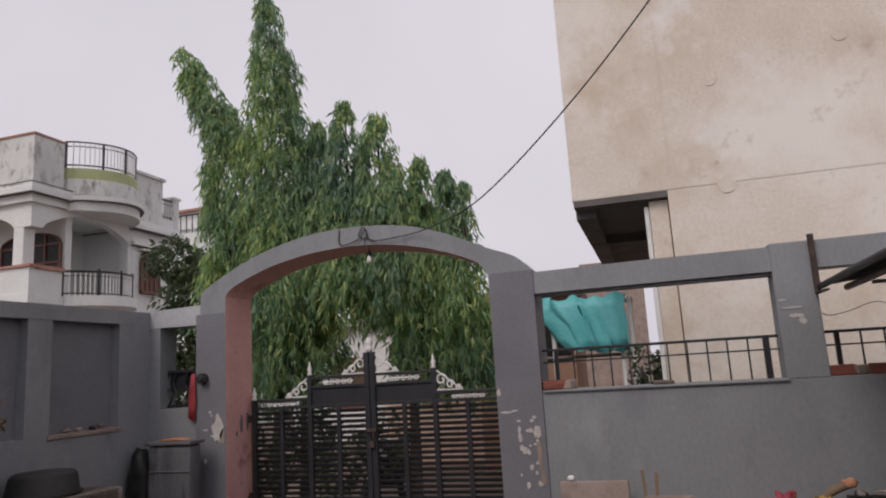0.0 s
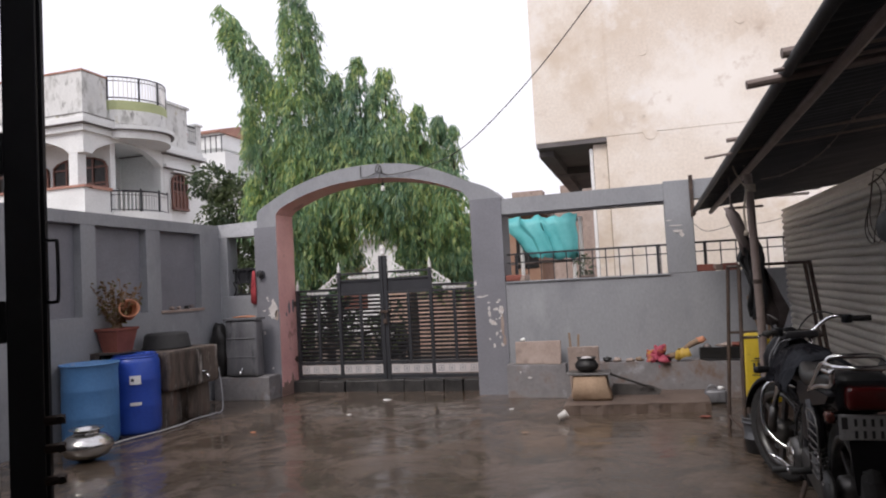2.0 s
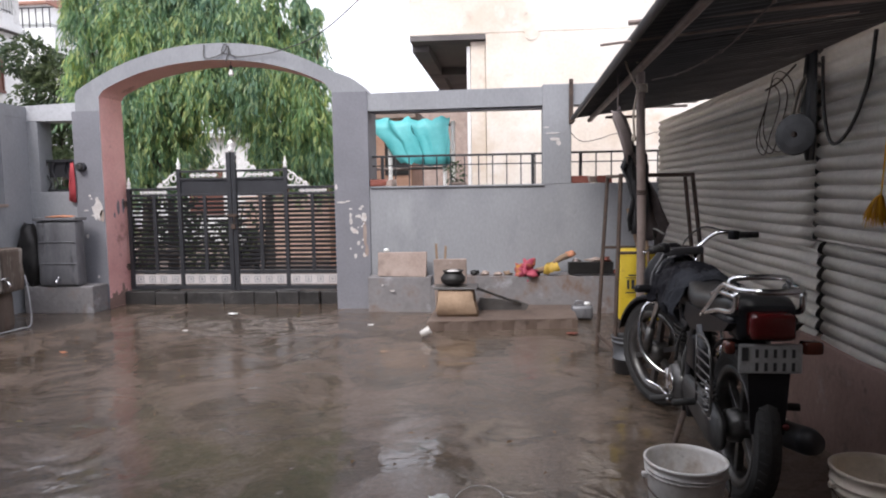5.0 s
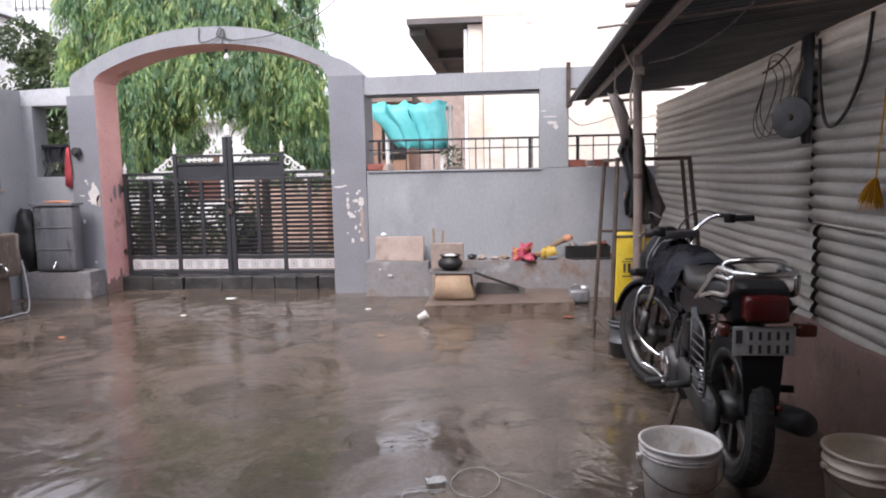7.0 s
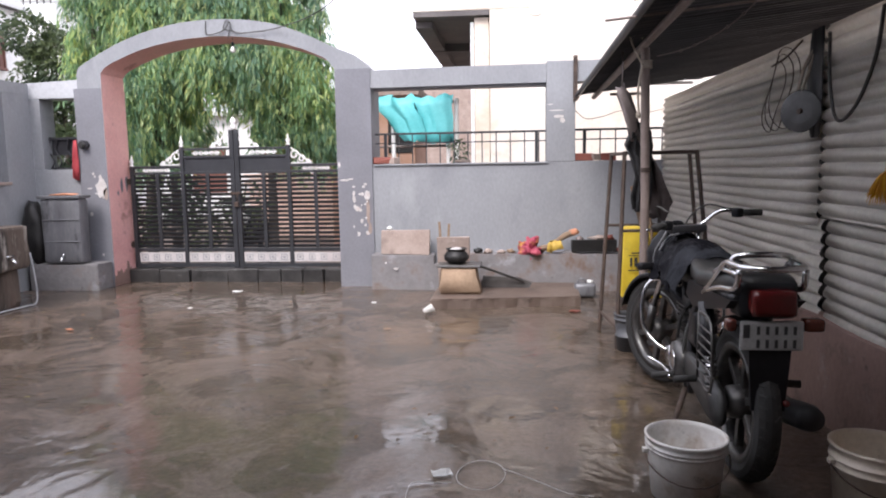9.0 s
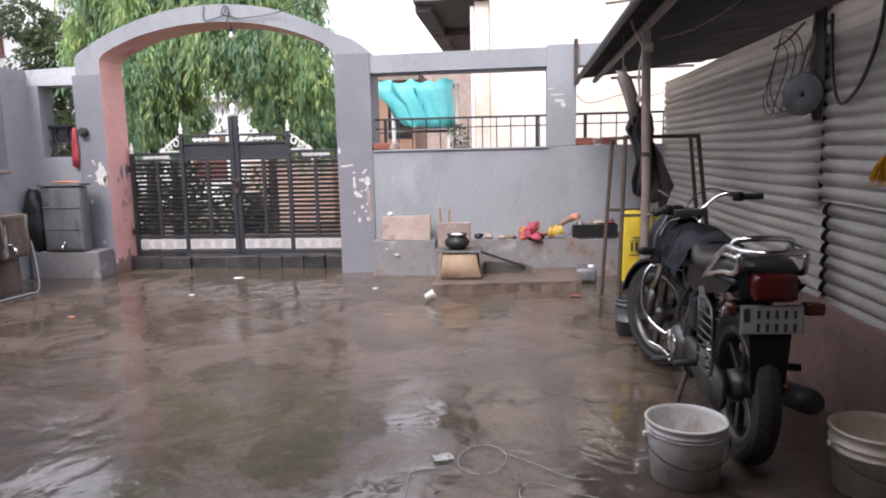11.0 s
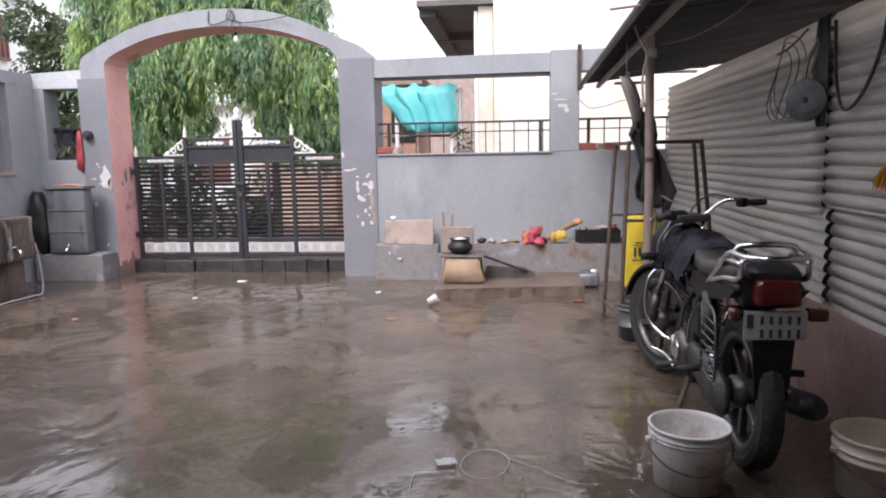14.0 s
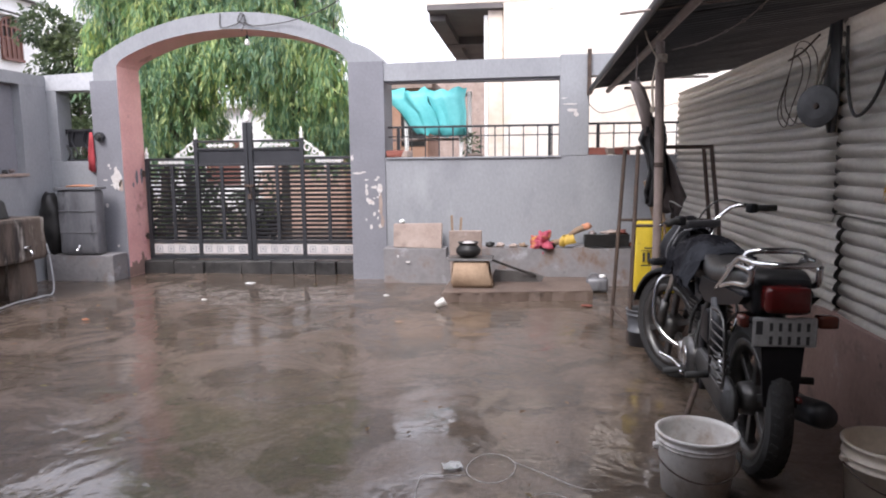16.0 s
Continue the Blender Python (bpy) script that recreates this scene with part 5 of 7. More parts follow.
tube(bm, [(0.135, 0.47, 0.195), (0.155, 0.36, 0.205), (0.175, 0.14, 0.24), (0.19, -0.14, 0.295), (0.193, -0.18, 0.30)], [0.022, 0.042, 0.052, 0.052, 0.042], 20)
bp("muffler", bm, M_BLACK, "black muffler")
# side stand and pegs, left
tubes("side_stand", 0.013, M_RUST, [(-0.10, 0.46, 0.22), (-0.17, 0.36, 0.10), (-0.21, 0.28, 0.012)])
tubes("footpeg", 0.016, M_RUBBER, [(-0.12, 0.52, 0.26), (-0.25, 0.51, 0.25)], [(-0.12, 0.22, 0.33), (-0.22, 0.20, 0.33)], [(0.12, 0.52, 0.26), (0.25, 0.51, 0.25)], [(0.12, 0.08, 0.36), (0.24, 0.06, 0.36)])
tubes("gear_lever", 0.008, M_SILVER, [(-0.15, 0.60, 0.24), (-0.17, 0.72, 0.25), (-0.22, 0.76, 0.27)], [(-0.14, 0.55, 0.25), (-0.18, 0.42, 0.27), (-0.2, 0.38, 0.29)])
# guard of rods on the left side
bm = B()
tube(bm, bend([(-0.14, 0.14, 0.64), (-0.15, -0.06, 0.63), (-0.15, -0.09, 0.42), (-0.15, -0.05, 0.36), (-0.14, 0.12, 0.36)], 4), 0.006, 6)
sg = bp("rod_guard", bm, M_ALU)
for k in range(6):
    bm = B()
    tube(bm, [(-0.149, -0.085, 0.40 + k * 0.038), (-0.143, 0.13, 0.40 + k * 0.038)], 0.004, 6)
    part("rod", bm, M_ALU, sg, smooth=True)
bm = B()
tube(bm, [(-0.142, 0.135, 0.36), (-0.142, 0.14, 0.64)], 0.005, 6)
part("rod", bm, M_ALU, sg, smooth=True)
# rear rack and grab rail
tubes("rack_tube", 0.0115, M_SILVER,
      [(-0.125, 0.14, 0.72), (-0.125, 0.0, 0.80), (-0.115, -0.10, 0.875), (-0.11, -0.24, 0.88), (-0.05, -0.30, 0.88), (0.05, -0.30, 0.88), (0.11, -0.24, 0.88), (0.115, -0.10, 0.875), (0.125, 0.0, 0.80), (0.125, 0.14, 0.72)],
      [(-0.112, -0.14, 0.86), (-0.095, -0.15, 0.905), (0, -0.17, 0.915), (0.095, -0.15, 0.905), (0.112, -0.14, 0.86)],
      [(-0.125, 0.10, 0.735), (-0.12, -0.06, 0.775), (-0.115, -0.22, 0.80), (-0.112, -0.25, 0.87)],
      [(0.125, 0.10, 0.735), (0.12, -0.06, 0.775), (0.115, -0.22, 0.80), (0.112, -0.25, 0.87)],
      [(-0.112, 0.04, 0.82), (-0.112, -0.05, 0.845), (-0.108, -0.22, 0.85)])
# fork, handlebar, headlamp, guard
for s in (-1, 1):
    bm = B()
    tube(bm, [(s * 0.085, 1.24, R), (s * 0.085, 1.19, 0.46)], 0.024, 12)
    fk = bp("fork", bm, M_ALU)
    bm = B()
    tube(bm, [(s * 0.085, 1.19, 0.46), (s * 0.085, 1.02, 0.90)], 0.017, 12)
    part("fork_tube", bm, M_SILVER, fk, smooth=True)
bm = B()
box(bm, -0.11, 0.11, 1.0, 1.06, 0.88, 0.92, 0.012)
bp("yoke", bm, M_BLACK)
HB = [(-0.31, 0.87, 0.935), (-0.25, 0.90, 0.94), (-0.15, 1.0, 0.93), (-0.05, 1.03, 0.90), (0.05, 1.03, 0.90), (0.10, 1.02, 0.93), (0.155, 0.985, 0.985), (0.20, 0.945, 1.0), (0.25, 0.90, 0.99), (0.31, 0.87, 0.985)]
tubes("handlebar", 0.011, M_SILVER, HB)
for s in (-1, 1):
    gz = 0.985 if s > 0 else 0.935
    bm = B()
    tube(bm, [(s * 0.22, 0.915, gz), (s * 0.335, 0.86, gz)], 0.017, 12)
    gp = bp("grip", bm, M_RUBBER)
    bm = B()
    box(bm, min(s * 0.20, s * 0.245), max(s * 0.20, s * 0.245), 0.885, 0.935, gz - 0.025, gz + 0.025, 0.012)
    part("switch_box", bm, M_PLASTIC, gp, smooth=True)
    bm = B()
    tube(bm, bend([(s * 0.22, 0.94, gz), (s * 0.28, 0.95, gz - 0.01), (s * 0.34, 0.915, gz - 0.02)], 4), 0.006, 6)
    part("lever", bm, M_SILVER, gp, smooth=True)
bm = B()
lathe(bm, [(0.0, 0), (0.07, 0.0), (0.095, 0.03), (0.10, 0.10), (0.085, 0.12), (0.0, 0.135)], 24)
bmesh.ops.transform(bm, matrix=pose(0, 1.07, 0.745, -90), verts=bm.verts)
hl = bp("headlamp", bm, M_PLASTIC)
bm = B()
rows = []
for z, w, y0, y1 in ((0.58, 0.06, 1.10, 1.19), (0.63, 0.115, 1.06, 1.23), (0.70, 0.142, 1.05, 1.255), (0.77, 0.145, 1.06, 1.25), (0.83, 0.120, 1.075, 1.225), (0.885, 0.080, 1.095, 1.185), (0.925, 0.050, 1.10, 1.150), (0.938, 0.020, 1.105, 1.13)):
    yc, ry = (y0 + y1) / 2, (y1 - y0) / 2
    rows.append([bm.verts.new((w * math.copysign(abs(math.cos(a)) ** 0.75, math.cos(a)), yc + ry * math.sin(a), z)) for a in [2 * math.pi * k / 24 for k in range(24)]])
for p, q in zip(rows, rows[1:]):
    skin(bm, p, q)
bm.faces.new(rows[0][::-1])
bm.faces.new(rows[-1])
bp("visor", bm, M_PLASTIC, "tall glossy black headlamp cowl")
for s in (-1, 1):
    bm = B()
    tube(bm, bend([(s * 0.148, 1.12, 0.70), (s * 0.146, 1.105, 0.78), (s * 0.112, 1.088, 0.85), (s * 0.068, 1.088, 0.915)], 4), 0.005, 6)
    bp("visor", bm, M_STEEL, "pale trim line along the cowl edge")
tubes("leg_guard", 0.012, M_SILVER, [(-0.03, 0.88, 0.62), (-0.14, 0.96, 0.64), (-0.20, 0.98, 0.57), (-0.21, 0.95, 0.40), (-0.14, 0.88, 0.30), (-0.03, 0.82, 0.26)],
      [(0.03, 0.88, 0.62), (0.14, 0.96, 0.64), (0.20, 0.98, 0.57), (0.21, 0.95, 0.40), (0.14, 0.88, 0.30), (0.03, 0.82, 0.26)], label="chrome leg guard")
tubes("control_cable", 0.005, M_WIRE, [(0.2, 0.93, 1.0), (0.16, 1.08, 1.02), (0.08, 1.14, 0.92), (0.03, 1.05, 0.8)], [(-0.2, 0.93, 1.0), (-0.16, 1.08, 1.02), (-0.08, 1.14, 0.92), (-0.03, 1.05, 0.8)])
bm = B()
box(bm, -0.29, -0.2, 1.03, 1.07, 0.69, 0.73, 0.014)
bp("front_indicator", bm, M_PLASTIC)

turn = pose(0, 1.10, 0) @ pose(0, 0, 0, 0, 0, 25) @ pose(0, -1.10, 0)
for ob in STEER:
    ob.matrix_basis = turn @ ob.matrix_basis

# jacket thrown over tank and headlamp
def bl(x, y, z):
    return bike.matrix_basis @ Vector((x, y, z))
def drape(y0, y1, w, top, left, right, seed, amp, nv=46, nu=64):
    """Crumpled cloth lying over a ridge that runs along y: drops by left and right at its sides."""
    bm = B()
    rows = []
    for j in range(nv + 1):
        v = j / nv
        y = y0 + (y1 - y0) * v
        row = []
        for i in range(nu + 1):
            s = -1 + 2 * i / nu
            k = min(1, abs(s) / 0.5)
            over = max(0, abs(s) - 0.5) / 0.5
            ragged = 0.75 + 0.5 * noise.noise((v * 3.1, math.copysign(2, s), seed))
            x = math.copysign(w * math.sin(k * 1.45) + 0.035 * over, s)
            z = top(v) - 0.055 * (1 - math.cos(k * 1.45)) - over * (left if s < 0 else right) * ragged
            p = Vector((x * 1.6, y * 1.3, z * 1.6))
            c = sum(a * (0.5 - abs(noise.noise(p * f + Vector((seed, f, 0))))) for a, f in ((1.0, 5), (0.6, 11), (0.3, 23)))
            out = Vector((s * (0.3 + over), 0.15 * noise.noise(p * 6), 1 - over)).normalized()
            row.append(bm.verts.new(bl(x, y + 0.05 * noise.noise((s * 3, v * 2, seed)) * (1 if j in (0, nv) else 0.4), z) + out * c * amp))
        rows.append(row)
    fs = [bm.faces.new((a[i], a[i + 1], b[i + 1], b[i])) for a, b in zip(rows, rows[1:]) for i in range(nu)]
    bmesh.ops.recalc_face_normals(bm, faces=fs)
    bmesh.ops.solidify(bm, geom=fs, thickness=0.004)
    return bm

jacket = tagged(part("black_jacket", drape(0.56, 1.0, 0.115, lambda v: 0.80 + 0.05 * v + 0.02 * math.sin(v * 5), 0.15, 0.10, 8, 0.045), M_NYLON, smooth=True), "crumpled black rain jacket thrown over the motorcycle tank", "jacket")
part("hood", drape(0.94, 1.08, 0.08, lambda v: 0.865 - 0.02 * v, 0.07, 0.07, 31, 0.04, 24, 48), M_NYLON, jacket, smooth=True)
jk = B()
tube(jk, bend([bl(-0.135, 0.98, 0.76), bl(-0.115, 0.97, 0.82), bl(-0.08, 0.95, 0.865), bl(-0.04, 0.93, 0.885)], 5), 0.005, 6)
tube(jk, bend([bl(-0.125, 0.95, 0.80), bl(-0.10, 0.94, 0.855), bl(-0.07, 0.93, 0.88)], 5), 0.004, 6)
part("drawstring", jk, M_STEEL, jacket, smooth=True)
tagged(part("grey_shirt", drape(0.42, 0.60, 0.118, lambda v: 0.80 + 0.035 * v, 0.13, 0.05, 15, 0.045, 22, 44), M_SHIRT, smooth=True), "crumpled blue-grey shirt lying on the motorcycle seat", "shirt")
# levers, hoses and small engine fittings on the left side
tubes("breather_hose", 0.008, M_RUBBER, [(-0.05, 0.56, 0.55), (-0.10, 0.50, 0.46), (-0.12, 0.46, 0.34), (-0.11, 0.44, 0.22)], [(-0.03, 0.60, 0.62), (-0.09, 0.62, 0.52), (-0.10, 0.66, 0.40)])
bm = B()
box(bm, -0.115, -0.03, 0.28, 0.42, 0.44, 0.60, 0.02)
bp("air_box", bm, M_PLASTIC)
bm = B()
tube(bm, [(-0.148, 0.54, 0.32), (-0.153, 0.54, 0.32)], [0.05, 0.045], 18)
bp("cover_cap", bm, M_SILVER)

# ---- stove corner by the gate wall ----
bm = B()
n = 26
front = [(-0.74 + 1.34 * k / n, 5.93 + 0.015 * (k / n) * 12 + 0.02 * noise.noise((k * 0.5, 3, 3))) for k in range(n + 1)]
prism(bm, front + [(0.62, 6.84), (-0.74, 6.84)], -0.02, 0.085, axis="z")
bmesh.ops.bevel(bm, geom=[e for e in bm.edges if all(v.co.z > 0.05 for v in e.verts)], offset=0.012, segments=2, affect="EDGES")
tagged(part("cooking_slab", bm, M_SLAB), "low muddy cement slab under the clay stove", "slab")

stv = thing("clay_stove", (-0.50, 6.30, 0.085), "ochre clay cooking stove with a flat stone top", "stove")
bm = B()
prism(bm, [(-0.18, 0), (0.22, 0), (0.185, 0.03), (0.165, 0.10), (0.16, 0.25), (-0.16, 0.25), (-0.165, 0.05)], -0.13, 0.13)
bmesh.ops.bevel(bm, geom=bm.edges[:], offset=0.015, segments=2, affect="EDGES")
part("body", bm, M_CLAY, stv, smooth=True)
bm = B()
box(bm, -0.20, 0.20, -0.14, 0.14, 0.25, 0.272, 0.006, jit=0.006)
part("top_slab", bm, M_STONE, stv)
bm = B()
lathe(bm, [(0.0, 0), (0.07, 0.004), (0.112, 0.04), (0.116, 0.075), (0.09, 0.11), (0.078, 0.122), (0.10, 0.138), (0.098, 0.142), (0.07, 0.126), (0.0, 0.128)], 28, (0, 0, 0))
pt = thing("cooking_pot", (-0.525, 6.28, 0.357), "sooty round cooking pot with a dull metal lid", "pot")
part("body", bm, M_SOOT_SHADE, pt, smooth=True)
bm = B()
lathe(bm, [(0.0, 0.150), (0.03, 0.150), (0.05, 0.142), (0.062, 0.13), (0.0, 0.129)], 22)
part("lid", bm, M_BAND, pt, "pale dented lid", True)
bm = B()
box(bm, -0.155, 0.155, -0.016, 0.016, 0, 0.50, 0.008, jit=0.006, m=pose(-0.57, 6.56, 0.085, 7))
tagged(part("stone_slab", bm, M_SAND), "pinkish sandstone slab standing behind the stove", "slab")
bm = B()
box(bm, -0.255, 0.255, -0.014, 0.014, 0, 0.255, 0.01, jit=0.012, m=pose(-1.10, 6.90, 0.361, -12))
tagged(part("stone_slab", bm, M_SAND), "flat sandstone slab leaning on the wall ledge", "slab")
bm = B()
blob(bm, (-1.27, 6.96, 0.63), (0.03, 0.03, 0.022), 3, 0.2, 2)
tagged(part("small_cup", bm, M_PAPER, smooth=True), "tiny white cup on the edge of the slab", "cup")
for x, h, a in ((-0.71, 0.62, -3), (-0.675, 0.60, 3)):
    bm = B()
    box(bm, -0.012, 0.012, -0.01, 0.01, 0, h, 0.003, m=pose(x, 6.80, 0.085, -6, a, 0))
    tagged(part("wooden_stick", bm, M_TWIG), "narrow wooden stick standing behind the stove", "stick", "sticks by the stove")
bm = B()
tube(bm, [(-0.36, 6.35, 0.34), (0.10, 6.5, 0.15)], 0.012, 8)
tagged(part("iron_pipe", bm, M_ALU), "thin blowing pipe resting on the stove", "pipe")
bm = B()
prism(bm, [(-0.28, 0.0), (0.20, 0.0), (0.23, 0.05), (0.10, 0.10), (-0.24, 0.115)], 6.52, 6.56)
tagged(part("metal_trough", bm, M_STONE, at=pose(-0.05, 0, 0.086)), "bent grey metal sheet lying on the slab", "sheet")
bm = B()
box(bm, -0.42, 0.16, 6.57, 6.62, 0.086, 0.12, 0.006, jit=0.008)
tagged(part("firewood_log", bm, M_SOOT_SHADE), "charred piece of firewood on the slab", "firewood")
can = thing("jerry_can", (0.68, 6.55, 0.0), "small grey plastic can with a lid beside the slab", "can")
bm = B()
box(bm, -0.10, 0.10, -0.07, 0.07, 0, 0.13, 0.03)
part("body", bm, M_STEEL, can, smooth=True)
bm = B()
lathe(bm, [(0.03, 0.13), (0.03, 0.155), (0.0, 0.158)], 12, (0.05, 0, 0))
part("cap", bm, M_WHITE, can, smooth=True)
bm = B()
tube(bm, bend([(-0.07, 0, 0.125), (-0.05, 0, 0.165), (0.0, 0, 0.16), (0.01, 0, 0.128)], 4), 0.01, 6)
part("handle", bm, M_STEEL, can, smooth=True)
# junk on the ledge
LZ = 0.375
bm = B()
blob(bm, (0.175, 6.88, LZ + 0.045), (0.085, 0.06, 0.075), 7, 1.5, 4)
blob(bm, (0.10, 6.87, LZ + 0.0), (0.06, 0.05, 0.05), 9, 0.5, 2)
tagged(part("cloth_bag", bm, M_PINKC, smooth=True), "crumpled magenta and orange cloth bag on the ledge", "bag")
bm = B()
tube(bm, bend([(0.26, 6.9, LZ + 0.04), (0.38, 6.9, LZ + 0.07), (0.5, 6.92, LZ + 0.16), (0.60, 6.93, LZ + 0.2)], 5), [0.03] * 5 + [0.025] * 5 + [0.03] * 6, 8)
tagged(part("dry_branch", bm, M_TWIG, smooth=True), "gnarled dry branch on the ledge", "branch")
bm = B()
blob(bm, (0.61, 6.93, LZ + 0.205), (0.05, 0.045, 0.04), 12, 0.5, 2)
tagged(part("clay_lump", bm, M_ORANGE, smooth=True), "orange clay lump on the branch end", "lump")
bm = B()
cloth(bm, [((0.34, 6.84, LZ + 0.02), (0.50, 6.84, LZ + 0.05)), ((0.34, 6.86, LZ + 0.09), (0.48, 6.86, LZ + 0.12)), ((0.36, 6.92, LZ + 0.12), (0.46, 6.92, LZ + 0.14))], 6, 0.04, 3, 0.01)
tagged(part("yellow_rag", bm, M_OCHRE, smooth=True), "small yellow plastic rag on the ledge", "rag")
bm = B()
box(bm, 0.58, 1.02, 6.85, 6.96, LZ + 0.01, LZ + 0.13, 0.008, jit=0.008)
tagged(part("black_plank", bm, M_SOOT_SHADE), "charred black plank lying on the ledge", "plank")
for k, (x, sx, m, z) in enumerate(((0.66, 0.035, M_GREYC, 0.14), (0.84, 0.07, M_SAND, 0.15), (0.94, 0.06, M_TERRA, 0.15), (1.06, 0.05, M_TERRA, 0.03), (-0.25, 0.04, M_SAND, 0.02), (-0.12, 0.045, M_SAND, 0.012), (-0.02, 0.035, M_TWIG, 0.02), (-0.36, 0.05, M_SOOT_SHADE, 0.03), (0.27, 0.04, M_SOOT_SHADE, 0.02))):
    bm = B()
    blob(bm, (x, 6.9, LZ + z), (sx, 0.035, 0.024), k + 30, 0.9, 2)
    tagged(part("rubble", bm, m, smooth=True), "small crumpled scrap lying on the ledge", "scrap", "scraps on the ledge")
bm = B()
lathe(bm, [(0.0, 0), (0.024, 0.002), (0.034, 0.075), (0.036, 0.08), (0.032, 0.078), (0.022, 0.006), (0, 0.006)], 16)
tagged(part("steel_tumbler", bm, M_MATKA, smooth=True, at=pose(0.02, 6.62, 0.086)), "small steel tumbler on the slab", "tumbler")

# bottle, paper, chalk ring and litter on the floor
# crumpled clear bottle, simplified to an opaque white cup shape
bm = B()
lathe(bm, [(0.0, 0), (0.028, 0.003), (0.038, 0.085), (0.040, 0.09), (0.035, 0.088), (0.0, 0.02)], 16, wob=0.25)
tagged(part("crushed_cup", bm, M_BUCKET, smooth=True, at=pose(-0.755, 5.66, 0.025, 20, 60, 30)), "crumpled bottle on the wet floor, modelled as an opaque white cup", "cup")
bm = B()
rows = [[bm.verts.new((-0.04 + 0.08 * i / 6, -0.03 + 0.06 * j / 5, 0.006 + 0.008 * noise.noise((i * 0.7, j * 0.7, 2)))) for i in range(7)] for j in range(6)]
fs = [bm.faces.new((a[i], a[i + 1], b[i + 1], b[i])) for a, b in zip(rows, rows[1:]) for i in range(6)]
bmesh.ops.solidify(bm, geom=fs, thickness=0.002)
ob = tagged(part("paper_scrap", bm, M_PAPER, at=pose(-0.295, 2.65, 0.004, 0, 0, 18)), "creased white paper scrap on the wet floor", "paper")
ck = B()
def chalk(pts, w=0.0016):
    tube(ck, [(x, y, 0.0035 + 0.001 * noise.noise((x * 9, y * 9, 1))) for x, y in pts], w, 5)
chalk([(-0.135 + 0.098 * math.cos(a) * (1 + 0.06 * math.sin(2 * a)), 2.655 + 0.135 * math.sin(a)) for a in [k * 6.5 / 40 for k in range(41)]])
chalk([(p.x, p.y) for p in bend([(-0.05, 2.72, 0), (0.08, 2.62, 0), (0.2, 2.52, 0), (0.3, 2.5, 0)], 5)])
chalk([(p.x, p.y) for p in bend([(-0.40, 2.3, 0), (-0.41, 2.55, 0), (-0.32, 2.57, 0), (-0.25, 2.58, 0)], 5)])
chalk([(p.x, p.y) for p in bend([(0.02, 2.3, 0), (0.02, 2.42, 0), (0.10, 2.46, 0), (0.20, 2.40, 0), (0.3, 2.36, 0)], 5)])
tagged(part("chalk_drawing", ck, M_CHALK), "faint white chalk rings drawn on the floor", "drawing")
random.seed(7)
lt = B()
for k in range(150):
    x, y = random.uniform(-4.6, 0.9), random.uniform(1.8, 7.0)
    s, a = random.uniform(0.008, 0.03), random.uniform(0, 3.14)
    c, d = math.cos(a) * s, math.sin(a) * s
    z = 0.006 + random.uniform(0, 0.004)
    v = [lt.verts.new(p) for p in ((x + c, y + d, z), (x - d * 0.4, y + c * 0.4, z + 0.005), (x - c, y - d, z), (x + d * 0.4, y - c * 0.4, z + 0.003))]
    lt.faces.new(v)
tagged(part("leaf_litter", lt, M_LEAF3), "scattered wet leaves and bits on the floor", "litter", kind="stuff")
for k, (x, y, w, m) in enumerate(((-3.55, 5.05, 0.05, M_ORANGE), (-0.98, 5.15, 0.05, M_TWIG), (-2.95, 5.9, 0.04, M_PAPER), (-2.85, 6.75, 0.10, M_PAPER), (0.52, 5.85, 0.09, M_TERRA), (-1.3, 6.2, 0.04, M_PAPER))):
    bm = B()
    blob(bm, (x, y, 0.004), (w * 0.6, w * 0.35, 0.005), k + 60, 0.9, 2)
    tagged(part("litter_scrap", bm, m), "flattened scrap of litter on the wet floor", "litter", "litter on the floor")

# ---- water corner by the side wall ----
def drum(name, loc, r, h, m, label, top_open):
    e = thing(name, loc, label, "drum", "blue water drums")
    bm = B()
    pr = [(r * 0.93, 0), (r * 0.98, 0.02), (r, 0.06), (r * 1.0, h * 0.33), (r * 1.010, h * 0.345), (r * 1.0, h * 0.36), (r * 1.0, h * 0.66), (r * 1.010, h * 0.675), (r * 1.0, h * 0.69), (r * 0.985, h * 0.9)]
    if top_open:
        pr += [(r * 1.02, h - 0.02), (r * 1.03, h - 0.004), (r * 1.01, h), (r * 0.97, h - 0.004), (r * 0.95, h - 0.06), (r * 0.93, 0.1), (0, 0.09)]
    else:
        pr += [(r * 0.9, h * 0.965), (r * 0.80, h * 0.985), (r * 0.86, h), (r * 0.82, h + 0.004), (r * 0.72, h * 0.985), (0, h * 0.985)]
    lathe(bm, pr, 36)
    part("body", bm, m, e, smooth=True)
    bm = B()
    q = r * (1.035 if top_open else 0.90)
    loop_lathe(bm, [(q + 0.010 * math.cos(a), 0.010 * math.sin(a)) for a in [k * 1.047 for k in range(6)]], 32, (0, 0, h - 0.008 if top_open else h * 0.965), "z")
    part("rim", bm, m, e, "rolled plastic rim", True)
    return e
d1 = drum("water_drum", (-4.98, 4.585, 0), 0.245, 0.74, M_BLUE1, "faded light blue plastic drum, cut open at the top", True)
d2 = drum("water_drum", (-4.88, 5.065, 0), 0.235, 0.77, M_BLUE2, "dark blue plastic drum with white labels", False)
